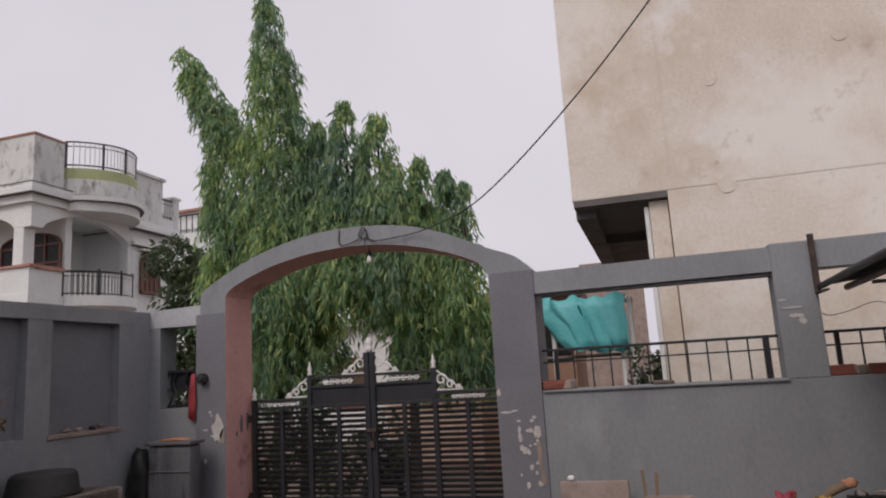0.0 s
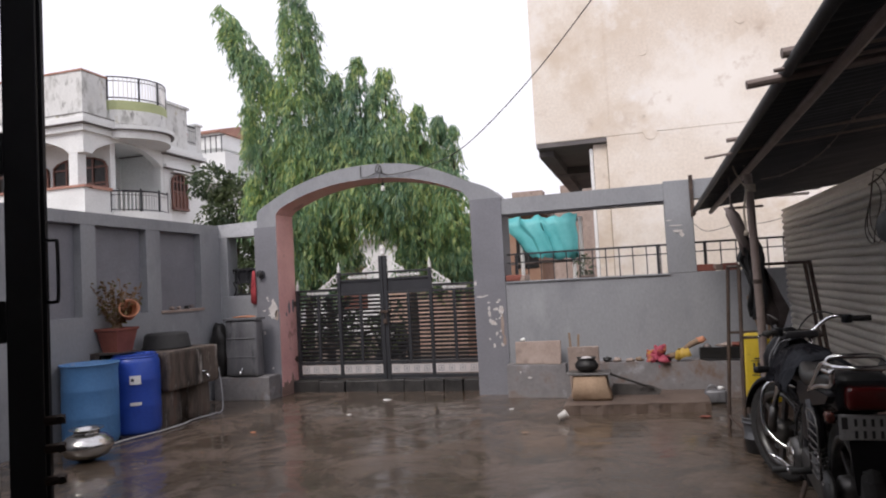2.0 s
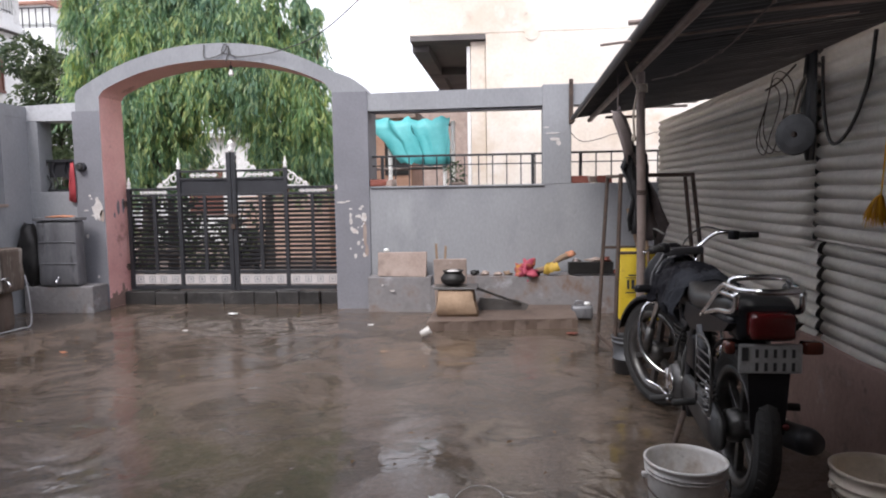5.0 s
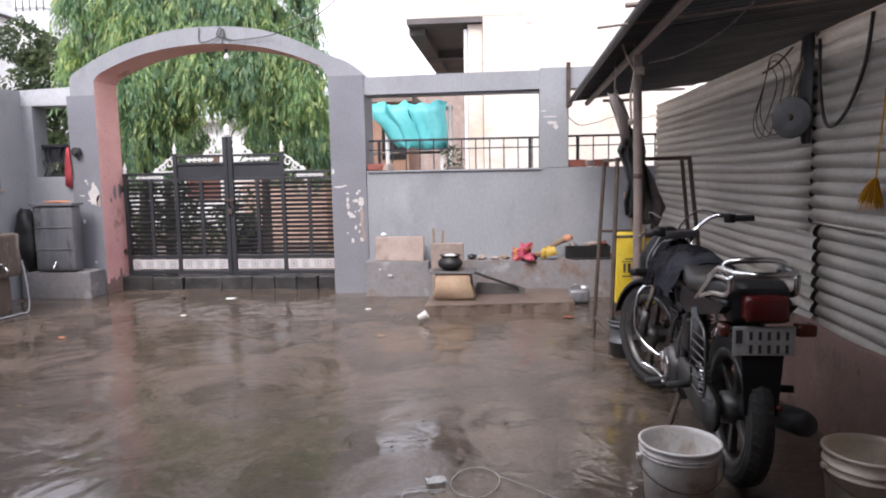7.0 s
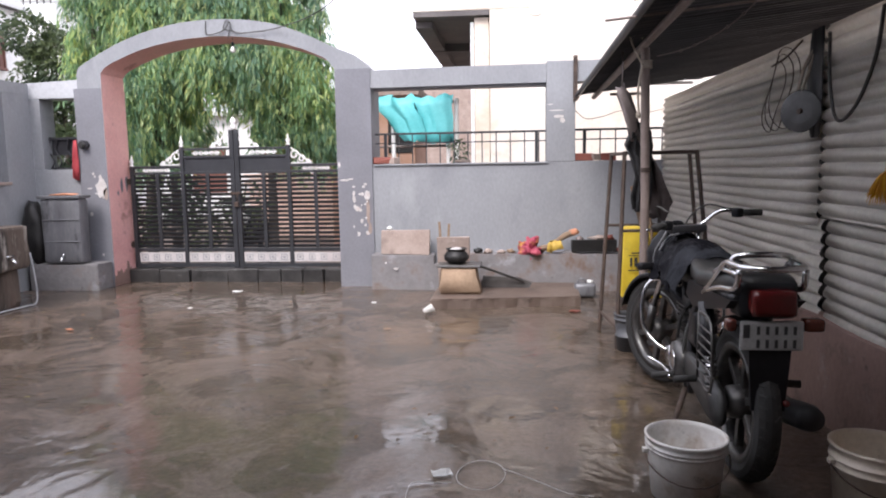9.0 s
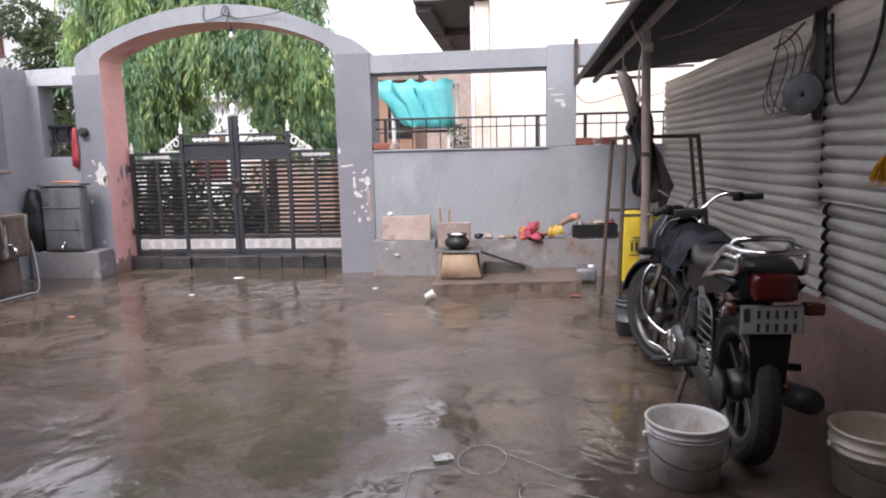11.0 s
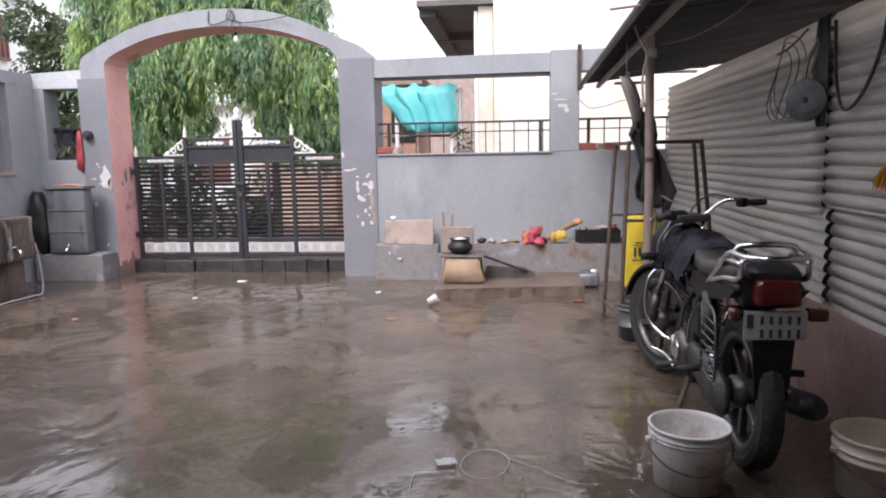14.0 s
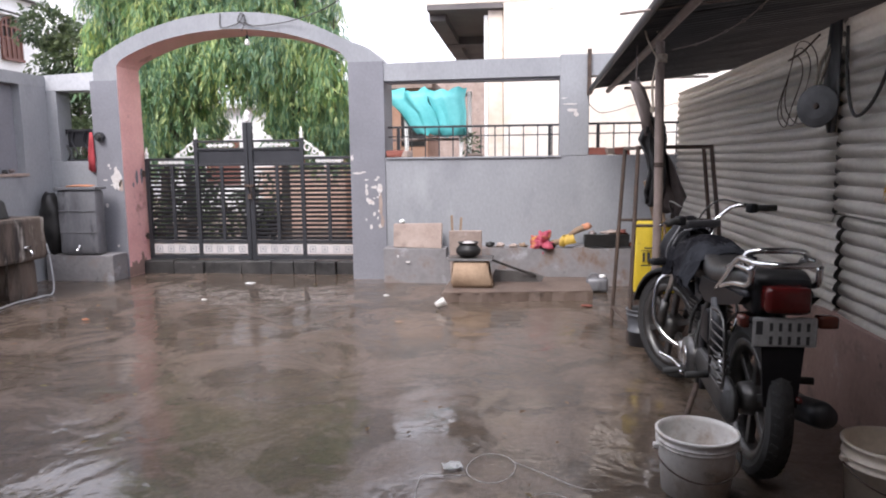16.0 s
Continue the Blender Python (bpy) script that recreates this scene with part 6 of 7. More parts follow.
for z, w, h in ((0.53, 0.09, 0.085), (0.30, 0.08, 0.03)):
    bm = B()
    rr = 0.2445 if z < 0.4 else 0.2445
    vs = []
    for k in range(7):
        a = radians(-62 + 24 * k / 6)
        vs.append([bm.verts.new((math.cos(a) * q, math.sin(a) * q, zz)) for q in (rr - 0.004, rr + 0.002) for zz in (z - h / 2, z + h / 2)])
    for p, q in zip(vs, vs[1:]):
        bm.faces.new((p[2], q[2], q[3], p[3]))
        bm.faces.new((p[0], p[1], q[1], q[0]))
        bm.faces.new((p[1], p[3], q[3], q[1]))
        bm.faces.new((p[0], q[0], q[2], p[2]))
    part("label", bm, M_WHITE, d2, "white paper label")
bm = B()
box(bm, 0.085, 0.125, -0.226, -0.2225, 0.52, 0.545, m=pose(0, 0, 0, 0, 0, 8))
part("bar", bm, M_INK, d2)
bm = B()
tube(bm, [(0.10, 0.05, 0.755), (0.10, 0.05, 0.785)], 0.035, 14)
part("bung", bm, M_BLUE2, d2, smooth=True)

ct = thing("cement_tank", (-4.93, 5.66, 0), "stained cement water trough on rounded legs with a small tap", "water tank")
bm = B()
box(bm, -0.36, 0.33, -0.43, 0.40, 0.36, 0.765, 0.03)
bmesh.ops.subdivide_edges(bm, edges=bm.edges[:], cuts=2, use_grid_fill=True)
for v in bm.verts:
    v.co += Vector((noise.noise(v.co * 5), noise.noise(v.co * 5 + Vector((4, 0, 0))), 0)) * 0.012
part("trough", bm, M_CEMENT, ct)
for y in (-0.27, 0.22):
    bm = B()
    lathe(bm, [(0.19, 0), (0.20, 0.05), (0.20, 0.30), (0.185, 0.38)], 18, (0.08, y, 0), wob=0.12)
    part("leg", bm, M_CEMENT, ct)
# black block added for the shaded void under the trough
bm = B()
box(bm, -0.36, -0.08, -0.4, 0.38, 0.0, 0.37, 0.01)
part("back_block", bm, M_SOOT_SHADE, ct)
bm = B()
tube(bm, bend([(0.31, 0.12, 0.47), (0.38, 0.10, 0.47), (0.41, 0.09, 0.45), (0.41, 0.09, 0.42)], 4), 0.014, 8)
tube(bm, [(0.36, 0.06, 0.50), (0.36, 0.15, 0.50)], 0.008, 6)
part("tap", bm, M_SILVER, ct, "small chrome tap", True)
bm = B()
tube(bm, bend([(-4.62, 4.25, 0.012), (-4.66, 4.6, 0.012), (-4.58, 5.0, 0.012), (-4.56, 5.35, 0.012), (-4.60, 5.6, 0.012), (-4.57, 5.9, 0.012), (-4.57, 6.06, 0.03), (-4.585, 6.075, 0.30), (-4.61, 6.07, 0.50)], 6), 0.0075, 8)
tagged(part("garden_hose", bm, M_LINTEL, smooth=True), "pale hose pipe lying along the drums", "hose")
bm = B()
lathe(bm, [(0, 0.0), (0.20, 0.005), (0.225, 0.03), (0.245, 0.15), (0.262, 0.165), (0.255, 0.172), (0.238, 0.16), (0.215, 0.03), (0, 0.02)], 30)
tagged(part("rubber_tub", bm, M_RUBBER, smooth=True, at=pose(-4.95, 5.64, 0.768 + 0.172, 180)), "black rubber tub turned over on the cement trough", "tub")

# planter on a block behind the drums
bm = B()
box(bm, LX, -5.125, 4.86, 5.23, 0, 0.78, 0.01)
box(bm, LX, -4.98, 4.86, 5.23, 0.78, 0.797, 0.004)
tagged(part("cement_block", bm, M_CEMENT), "stained cement block behind the blue drums", "block")
pl = thing("planter", (-5.09, 5.07, 0.797), "square terracotta planter with a dry sparse shrub", "plant")
bm = B()
v = [(0.09, 0.0), (0.125, 0.21), (0.138, 0.215), (0.138, 0.24), (0.12, 0.24), (0.11, 0.2)]
rows = [[bm.verts.new((sx * r, sy * r * 1.15, z)) for sx, sy in ((-1, -1), (1, -1), (1, 1), (-1, 1))] for r, z in v]
for a, b in zip(rows, rows[1:]):
    skin(bm, a, b)
bm.faces.new(rows[0][::-1])
bm.faces.new(rows[-1])
part("pot", bm, M_TERRA, pl)
bm = B()
lf = B()
random.seed(11)
for k in range(34):
    a, r = random.uniform(0, 6.28), random.uniform(0.1, 0.36)
    h = random.uniform(0.2, 0.52)
    pts = bend([(0, 0, 0.2), (math.cos(a) * r * 0.35, math.sin(a) * r * 0.5, 0.2 + h * 0.6), (math.cos(a) * r * 0.55, math.sin(a) * r * 1.1, 0.2 + h)], 4)
    bm = B()
    tube(bm, pts, 0.004, 5)
    part("stem", bm, M_TWIG, pl)
    for q in range(16):
        p = pts[random.randrange(2, len(pts))]
        d = Vector((random.uniform(-1, 1), random.uniform(-1, 1), random.uniform(-0.6, 0.8))).normalized() * random.uniform(0.03, 0.065)
        s = d.orthogonal().normalized() * 0.012
        lf.faces.new([lf.verts.new(p + o) for o in (Vector((0, 0, 0)), d * 0.5 + s, d, d * 0.5 - s)])
part("leaves", lf, M_LEAF3, pl)
bm = B()
lathe(bm, [(0.06, 0), (0.085, 0.10), (0.098, 0.15), (0.10, 0.165), (0.09, 0.16), (0.075, 0.1), (0.05, 0.02)], 20)
tagged(part("clay_pot", bm, M_ORANGE, pl, "tilted orange clay pot hung among the stems", True, at=pose(0.06, 0.10, 0.36, 60, 25, 30)))

# galvanised tank on a plinth in the corner
tk = thing("steel_tank", (-4.76, 6.82, 0.0), "galvanised steel water tank with a brass tap on a low plinth", "water tank")
bm = B()
box(bm, -0.42, 0.36, -0.03, 0.25, -0.02, 0.285, 0.02)
part("plinth", bm, M_LEDGE, tk)
bm = B()
box(bm, -0.225, 0.225, -0.055, 0.12, 0.287, 0.99, 0.05)
bmesh.ops.subdivide_edges(bm, edges=bm.edges[:], cuts=3, use_grid_fill=True)
for v in bm.verts:
    v.co += Vector((0, -1, 0)) * 0.012 * noise.noise(v.co * 4) + Vector((0.006 * noise.noise(v.co * 5), 0, 0))
part("body", bm, M_TANK, tk, smooth=True)
bm = B()
box(bm, -0.24, 0.24, -0.07, 0.135, 0.985, 1.015, 0.008)
part("lid", bm, M_STEEL, tk)
for z in (0.53, 0.76):
    bm = B()
    tube(bm, [(-0.205, -0.061, z), (0.205, -0.061, z)], 0.006, 6)
    part("seam", bm, M_STEEL, tk)
bm = B()
tube(bm, bend([(0.02, -0.045, 0.36), (0.02, -0.10, 0.36), (0.02, -0.12, 0.33)], 4), 0.014, 8)
tube(bm, [(0.02, -0.075, 0.36), (0.02, -0.075, 0.40)], 0.009, 6)
part("tap", bm, M_SILVER, tk, smooth=True)
bm = B()
blob(bm, (0.0, 0.03, 1.022), (0.16, 0.07, 0.016), 5, 0.5, 2)
part("orange_cover", bm, M_ORANGE, tk, "scrap of orange cloth on the lid")
# rounded black mass, added to darken the gap beside the tank
bm = B()
blob(bm, (-5.10, 6.86, 0.62), (0.13, 0.14, 0.33), 6, 0.25, 3)
tagged(part("dark_sack", bm, M_SOOT_SHADE, smooth=True), "black filler mass added for the dark gap between tank and side wall", "sack")

bm = B()
lathe(bm, [(0.0, 0.0), (0.07, 0.006), (0.16, 0.045), (0.205, 0.11), (0.20, 0.155), (0.15, 0.205), (0.105, 0.222), (0.095, 0.235), (0.108, 0.252), (0.135, 0.262), (0.132, 0.268), (0.10, 0.258), (0.085, 0.235), (0.0, 0.225)], 34, wob=0.012)
tagged(part("steel_pot", bm, M_MATKA, smooth=True, at=pose(-4.46, 3.99, 0.0)), "round dented steel water pot on the wet floor", "pot")
for k, (y, z) in enumerate(((6.15, 1.20), (6.28, 1.20), (6.42, 1.195), (6.52, 1.21))):
    bm = B()
    blob(bm, (LX - 0.03, y, z - 0.012), (0.03, 0.03, 0.02), k + 80, 0.7, 2)
    tagged(part("ledge_scrap", bm, (M_SAND, M_SAND, M_SOOT_SHADE, M_GREYC)[k], smooth=True), "small odd scrap in the wall recess", "scrap", "scraps in the recess")

# ---- black steel door, standing open beside the viewer ----
dr = thing("steel_door", (-0.783, 0.08, 0), "black steel door leaf standing open, with bolts and a hook", "door", rz=222)
for x0, x1, nm in ((-0.022, 0.022, "stile"), (0.034, 0.095, "stile"), (0.40, 0.46, "stile")):
    bm = B()
    box(bm, x0, x1, -0.006, 0.006, 0.02, 2.6, 0.002)
    part(nm, bm, M_BLACK, dr)
for z in (0.1, 0.45, 1.26, 1.50, 2.2):
    bm = B()
    box(bm, 0.022, 0.40, -0.005, 0.005, z, z + 0.06, 0.002)
    part("cross_bar", bm, M_BLACK, dr)
bm = B()
tube(bm, [(-0.026, -0.006, 0.95), (-0.026, -0.006, 2.6)], 0.005, 6)
part("edge_rod", bm, M_BLACK, dr)
for z in (1.02, 1.06, 1.105, 1.145):
    bm = B()
    tube(bm, [(-0.02, 0.0, z), (-0.048, 0.0, z)], 0.007, 8)
    tube(bm, [(-0.042, -0.012, z), (-0.042, 0.012, z)], 0.006, 8)
    part("bolt", bm, M_RUST, dr)
bm = B()
tube(bm, bend([(-0.025, 0, 1.405), (-0.040, 0, 1.405), (-0.043, 0, 1.398), (-0.043, 0, 1.325), (-0.040, 0, 1.315), (-0.028, 0, 1.315)], 3), 0.0028, 6)
part("hook", bm, M_BLACK, dr)

# ---- neighbouring building beyond the wall ----
BY = 8.5
nb = thing("concrete_building", (1.4, BY + 2.4, 0), "tall unpainted building with weathered cream plaster and an overhanging storey", "building")
def nbx(nm, x0, x1, y0, y1, z0, z1, m, bev=0.0, label=""):
    bm = B()
    box(bm, x0 - 1.4, x1 - 1.4, y0 - BY - 2.4, y1 - BY - 2.4, z0, z1, bev)
    return part(nm, bm, m, nb, label)
nbx("lower_storey", -0.27, 7.0, BY + 0.002, BY + 5.0, -0.05, 3.12, M_CREAM)
nbx("upper_storey", -1.21, 7.0, BY, BY + 5.0, 3.12, 9.5, M_CREAM, 0.015)
# underside shade is put into the dark colour of soffit and beams
nbx("soffit", -1.20, -0.275, BY + 0.30, BY + 4.95, 3.085, 3.118, M_SHADED)
nbx("soffit_beam", -1.20, -0.275, BY + 0.004, BY + 0.26, 3.06, 3.117, M_SHADED)
nbx("soffit_beam", -1.20, -0.275, BY + 2.0, BY + 2.25, 2.97, 3.084, M_SHADED)
nbx("soffit_beam", -1.205, -1.0, BY + 0.26, BY + 4.9, 2.98, 3.084, M_SHADED)
nbx("pilaster", -0.46, -0.278, BY + 0.08, BY + 0.35, -0.05, 3.05, M_CREAM, 0.01)
nbx("drain_pipe", -0.51, -0.465, BY + 0.1, BY + 0.15, -0.05, 3.0, M_WHITE, 0.01)
for k, (x, z, r) in enumerate(((0.28, 3.12, 0.085), (1.45, 4.45, 0.07), (0.25, 4.2, 0.06), (3.2, 3.5, 0.08))):
    bm = B()
    pts = [(x - 1.4 + math.cos(a) * r * (1 + 0.2 * noise.noise((math.cos(a), math.sin(a), k))), z + math.sin(a) * r * 1.15) for a in [j * 6.283 / 16 for j in range(16)]]
    prism(bm, pts, -2.406, -2.398)
    part("plaster_patch", bm, M_CREAM, nb, "patched round hole in the plaster")
nbx("construction_joint", -0.24, -0.225, BY - 0.008, BY + 0.02, 3.3, 9.5, M_CREAM)

# ---- half-built place with a tarpaulin further along ----
sc = thing("scaffold", (-1.4, 9.7, 0), "pale pole frame of a half-built room draped with a sheet", "scaffold")
for x in (-0.62, -0.28, 0.50, 0.62):
    bm = B()
    tube(bm, [(x, 0, -0.06), (x, 0, 2.2)], 0.03, 8)
    part("pole", bm, M_WHITE, sc)
for z in (1.55, 2.16):
    bm = B()
    tube(bm, [(-0.66, 0.02, z), (0.66, 0.02, z)], 0.02, 8)
    part("cross_pole", bm, M_POLE, sc)
bm = B()
cloth(bm, [((-1.95, 9.62, 2.24), (-0.82, 9.62, 2.24)), ((-1.92, 9.58, 2.12), (-0.82, 9.60, 2.10)), ((-1.72, 9.57, 1.92), (-0.80, 9.60, 1.92)), ((-1.60, 9.57, 1.74), (-0.82, 9.60, 1.74)), ((-1.50, 9.58, 1.63), (-0.84, 9.60, 1.58))], 18, 0.09, 9, 0.01)
tagged(part("tarpaulin", bm, M_TEAL, smooth=True), "teal tarpaulin sheet draped over poles", "tarpaulin")
bw = thing("brick_shed", (-1.9, 11.6, 0), "unfinished orange brick shed beyond the lane", "shed")
bm = B()
box(bm, -1.2, 0.25, 0, 1.6, -0.06, 2.45)
part("wall", bm, M_BRICK, bw)
bm = B()
box(bm, -1.3, 0.35, -0.1, 1.7, 2.45, 2.58, 0.01)
part("roof_slab", bm, M_SAND, bw)
# flat black panels, the unlit inside put into their colour
for x, z in ((-0.9, 1.5), (-0.2, 1.5)):
    bm = B()
    box(bm, x, x + 0.4, -0.012, 0.02, z, z + 0.6)
    part("window", bm, M_SOOT_SHADE, bw)
pk = thing("pink_house", (-3.7, 26, -0.5), "distant pink house with a flat roof and parapet", "house")
bm = B()
box(bm, -1.0, 3.0, 0, 5, -0.06, 4.9)
part("wall", bm, M_SAND, pk)
for x0, x1, z1 in ((-1.0, 0.2, 5.25), (0.9, 2.2, 5.35)):
    bm = B()
    box(bm, x0, x1, -0.03, 0.8, 4.9, z1, 0.02)
    part("parapet", bm, M_SAND, pk)
# low orange wall and pale wall seen between the slats
lw = thing("lane_wall", (-4.25, 12.9, 0), "low orange brick wall across the lane", "wall")
for r in range(15):
    for k in range(9):
        bm = B()
        x = -0.95 + k * 0.235 + (0.117 if r % 2 else 0)
        box(bm, x, x + 0.225, -0.05, 0.055, -0.05 + r * 0.082, 0.025 + r * 0.082)
        part("brick", bm, M_SALMON, lw)
pw = thing("pale_house", (-6.0, 17.0, 0), "distant pale house wall seen through the gate", "house")
bm = B()
box(bm, -3.2, 2.9, 0, 4, -0.06, 2.7)
part("wall", bm, M_HOUSE, pw)
for x in (-2.2, -0.4, 1.3):
    bm = B()
    box(bm, x, x + 0.9, -0.03, 0.03, 0.7, 1.9)
    part("window", bm, M_WOOD, pw)
bm = B()
box(bm, -3.3, 3.0, -0.25, 0, 2.62, 2.75, 0.02)
part("eave", bm, M_HOUSED, pw)
# parked scooter far behind the slats, a dark low shape with pale panels
pb = thing("parked_scooter", (-3.62, 9.1, -0.06), "dark scooter with pale panels parked outside the gate", "scooter")
bm = B()
blob(bm, (0, 0, 0.55), (0.18, 0.5, 0.25), 3, 0.3, 3)
part("body", bm, M_PLASTIC, pb, smooth=True)
bm = B()
blob(bm, (-0.02, -0.30, 0.62), (0.14, 0.14, 0.12), 5, 0.3, 3)
part("leg_shield", bm, M_WHITE, pb, smooth=True)
for y in (-0.55, 0.55):
    bm = B()
    loop_lathe(bm, [(0.16, -0.04), (0.22, -0.03), (0.23, 0), (0.22, 0.03), (0.16, 0.04)], 24, (0, y, 0.23))
    part("tyre", bm, M_RUBBER, pb, smooth=True)
bm = B()
tube(bm, [(-0.28, -0.42, 0.95), (0, -0.45, 0.9), (0.28, -0.42, 0.95)], 0.015, 8)
tube(bm, [(0, -0.52, 0.3), (0, -0.45, 0.9)], 0.025, 8)
part("handlebar", bm, M_BLACK, pb)

# ---- white two-storey house along the lane ----
HX = -10.98
hs = thing("white_house", (HX, 10.85, 0), "white two-storey house with a curved balcony, arches and mouldy parapet", "house")
def hb(nm, x0, x1, y0, y1, z0, z1, m=M_HOUSE, bev=0.0, p=None, label=""):
    bm = B()
    box(bm, x0, x1, y0, y1, z0, z1, bev)
    return part(nm, bm, m, p or hs, label)
# local: x is out to the lane (0 at the facade), y runs along it
hb("ground_storey", -7, 0.0, 0.0, 4.0, -0.06, 2.95)
hb("rear_wall", -7, -1.3, 0.9, 4.0, 2.95, 5.2)
hb("balcony_floor", -7, 0.02, -0.02, 2.5, 2.95, 3.12)
hb("end_parapet", -4.5, 0.0, 0.0, 0.12, 3.12, 3.62)
hb("parapet_coping", -4.55, 0.05, -0.04, 0.16, 3.62, 3.67, M_BRICKC)
hb("side_parapet", -0.12, 0.0, 0.12, 0.72, 3.12, 3.60)
hb("side_coping", -0.16, 0.05, 0.17, 0.74, 3.60, 3.67, M_BRICKC)
# columns
for x, y in ((-0.42, 0.02), (-0.27, 2.42), (-3.2, 0.02)):
    hb("column", x, x + 0.24, y, y + 0.24, 3.62 if y < 1 else 3.12, 4.50, M_HOUSE, 0.02)
# roof slab and cornice with a bulge
def bulge(y):
    u = (y - 0.75) / 1.75
    return 0.62 * math.sin(math.pi * min(max(u, 0), 1)) ** 0.75 if 0 < u < 1 else 0.0
ys = [0.75 + 1.75 * k / 24 for k in range(25)]
def curved(nm, z0, z1, off, m, t=None, p=None, label=""):
    bm = B()
    if t is None:
        prism(bm, [(-1.4, 0.75)] + [(bulge(y) + off, y) for y in ys] + [(-1.4, 2.5)], z0, z1, axis="z")
    else:
        prism(bm, [(bulge(y) + off, y) for y in ys] + [(bulge(y) + off - t, y) for y in ys[::-1]], z0, z1, axis="z")
    return part(nm, bm, m, p or hs, label)
curved("balcony_slab", 5.02, 5.22, 0.08, M_HOUSE)
curved("balcony_cornice", 5.22, 5.32, 0.16, M_HOUSE)
curved("balcony_parapet", 5.32, 5.62, 0.02, M_HOUSED, 0.14)
curved("green_band", 5.62, 5.80, 0.0, M_HGREEN, 0.10, label="pale green parapet band")
# thin dark bands: cornice shadow lines put in as geometry and colour
curved("moulding", 5.205, 5.22, 0.185, M_SHADED)
curved("moulding", 5.32, 5.335, 0.10, M_SHADED)
hb("moulding", -7.1, 0.155, -0.155, 0.80, 5.185, 5.2, M_SHADED)
hb("moulding", -7.1, 0.11, -0.11, 0.80, 5.40, 5.412, M_SHADED)
hb("moulding", -7.1, 0.155, 2.45, 4.05, 4.965, 4.98, M_SHADED)
hb("moulding", -0.02, 0.095, 2.5, 4.03, 4.535, 4.55, M_SHADED)
hb("roof_slab", -7, 0.06, -0.06, 4.0, 5.04, 5.2)
hb("cornice", -7.1, 0.14, -0.14, 0.80, 5.2, 5.34, M_HOUSE, 0.02)
hb("cornice", -7.1, 0.14, 2.45, 4.05, 4.98, 5.1, M_HOUSE, 0.02)
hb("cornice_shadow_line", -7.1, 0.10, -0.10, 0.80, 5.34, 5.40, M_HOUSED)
hb("corner_parapet", -4.5, 0.0, 0.0, 0.68, 5.38, 6.22, M_HOUSED)
hb("corner_coping", -4.52, 0.02, -0.02, 0.70, 6.22, 6.255, M_BRICKC)
hb("end_parapet_block", -1.2, 0.0, 2.62, 3.45, 5.1, 6.15, M_HOUSED)
hb("block_coping", -1.25, 0.05, 2.57, 3.5, 6.15, 6.21, M_HOUSED)
hb("pier", -0.25, 0.0, 3.82, 4.02, 5.1, 5.85, M_HOUSED)
hb("coping", -0.3, 0.04, 3.78, 4.06, 5.85, 5.90, M_HOUSE)
hb("low_parapet", -0.1, 0.0, 3.45, 3.82, 5.1, 5.40, M_HOUSE)
# railings
def hrail(z0, z1, yy, xf, n, parent=hs):
    bm = B()
    pts = [(xf(y), y, z1) for y in yy]
    tube(bm, pts, 0.022, 6)
    rail = part("balcony_railing", bm, M_BLACK, parent, "black metal balcony railing with white bars")
    bm = B()
    tube(bm, [(x, y, z0 + 0.06) for x, y, _ in pts], 0.014, 6)
    part("lower_bar", bm, M_BLACK, rail)
    bm = B()
    tube(bm, [(x, y, z1 - 0.09) for x, y, _ in pts], 0.010, 6)
    part("upper_bar", bm, M_BLACK, rail)
    for k in range(n):
        i = k * (len(pts) - 1) / (n - 1)
        a, f = int(min(i, len(pts) - 2)), i - int(min(i, len(pts) - 2))
        x = pts[a][0] * (1 - f) + pts[a + 1][0] * f
        y = pts[a][1] * (1 - f) + pts[a + 1][1] * f
        bm = B()
        thick = k % 7 == 0
        tube(bm, [(x, y, z0), (x, y, z1 + (0.06 if thick else -0.02))], 0.024 if thick else 0.013, 6)
        part("post" if thick else "baluster", bm, M_BLACK if thick else M_WHITE, rail)
hrail(5.80, 6.30, ys, lambda y: bulge(y) - 0.04, 29)
hrail(5.40, 5.80, [3.46 + 0.36 * k / 4 for k in range(5)], lambda y: -0.05, 5)
hrail(3.12, 3.62, ys, lambda y: bulge(y) * 0.9 - 0.02, 29)
curved("lower_balcony_slab", 2.93, 3.13, 0.05, M_HOUSE)
# arches between the columns
def arch_band(pts0, pts1, zc, zt, n=20, plane="x", d0=-0.2, d1=-0.02):
    low, high = [], []
    for k in range(n + 1):
        u = k / n
        y = pts0 + (pts1 - pts0) * u
        low.append((y, 4.50 + (zc - 4.50) * math.sin(math.pi * u) ** 0.55))
        high.append((y, zt))
    bm = B()
    strip(bm, low, high, d0, d1, axis=plane)
    return bm
part("arch", arch_band(0.26, 2.44, 4.98, 5.04), M_HOUSE, hs)
part("arch", arch_band(-2.98, -0.42, 4.98, 5.04, plane="y", d0=0.03, d1=0.22), M_HOUSE, hs)
hb("beam_end", -0.42, -0.02, 0.02, 0.26, 4.50, 5.04)
hb("beam_end", -0.27, -0.03, 2.42, 2.52, 4.50, 5.04)
hb("rear_wall_return", -1.3, -0.14, 0.9, 1.05, 2.95, 5.0)
# bay with the small arched window
hb("bay_wall", -1.3, -0.02, 2.52, 4.0, 2.95, 5.0)
hb("bay_cornice", -0.02, 0.08, 2.5, 4.02, 4.55, 4.68, M_HOUSE, 0.01)
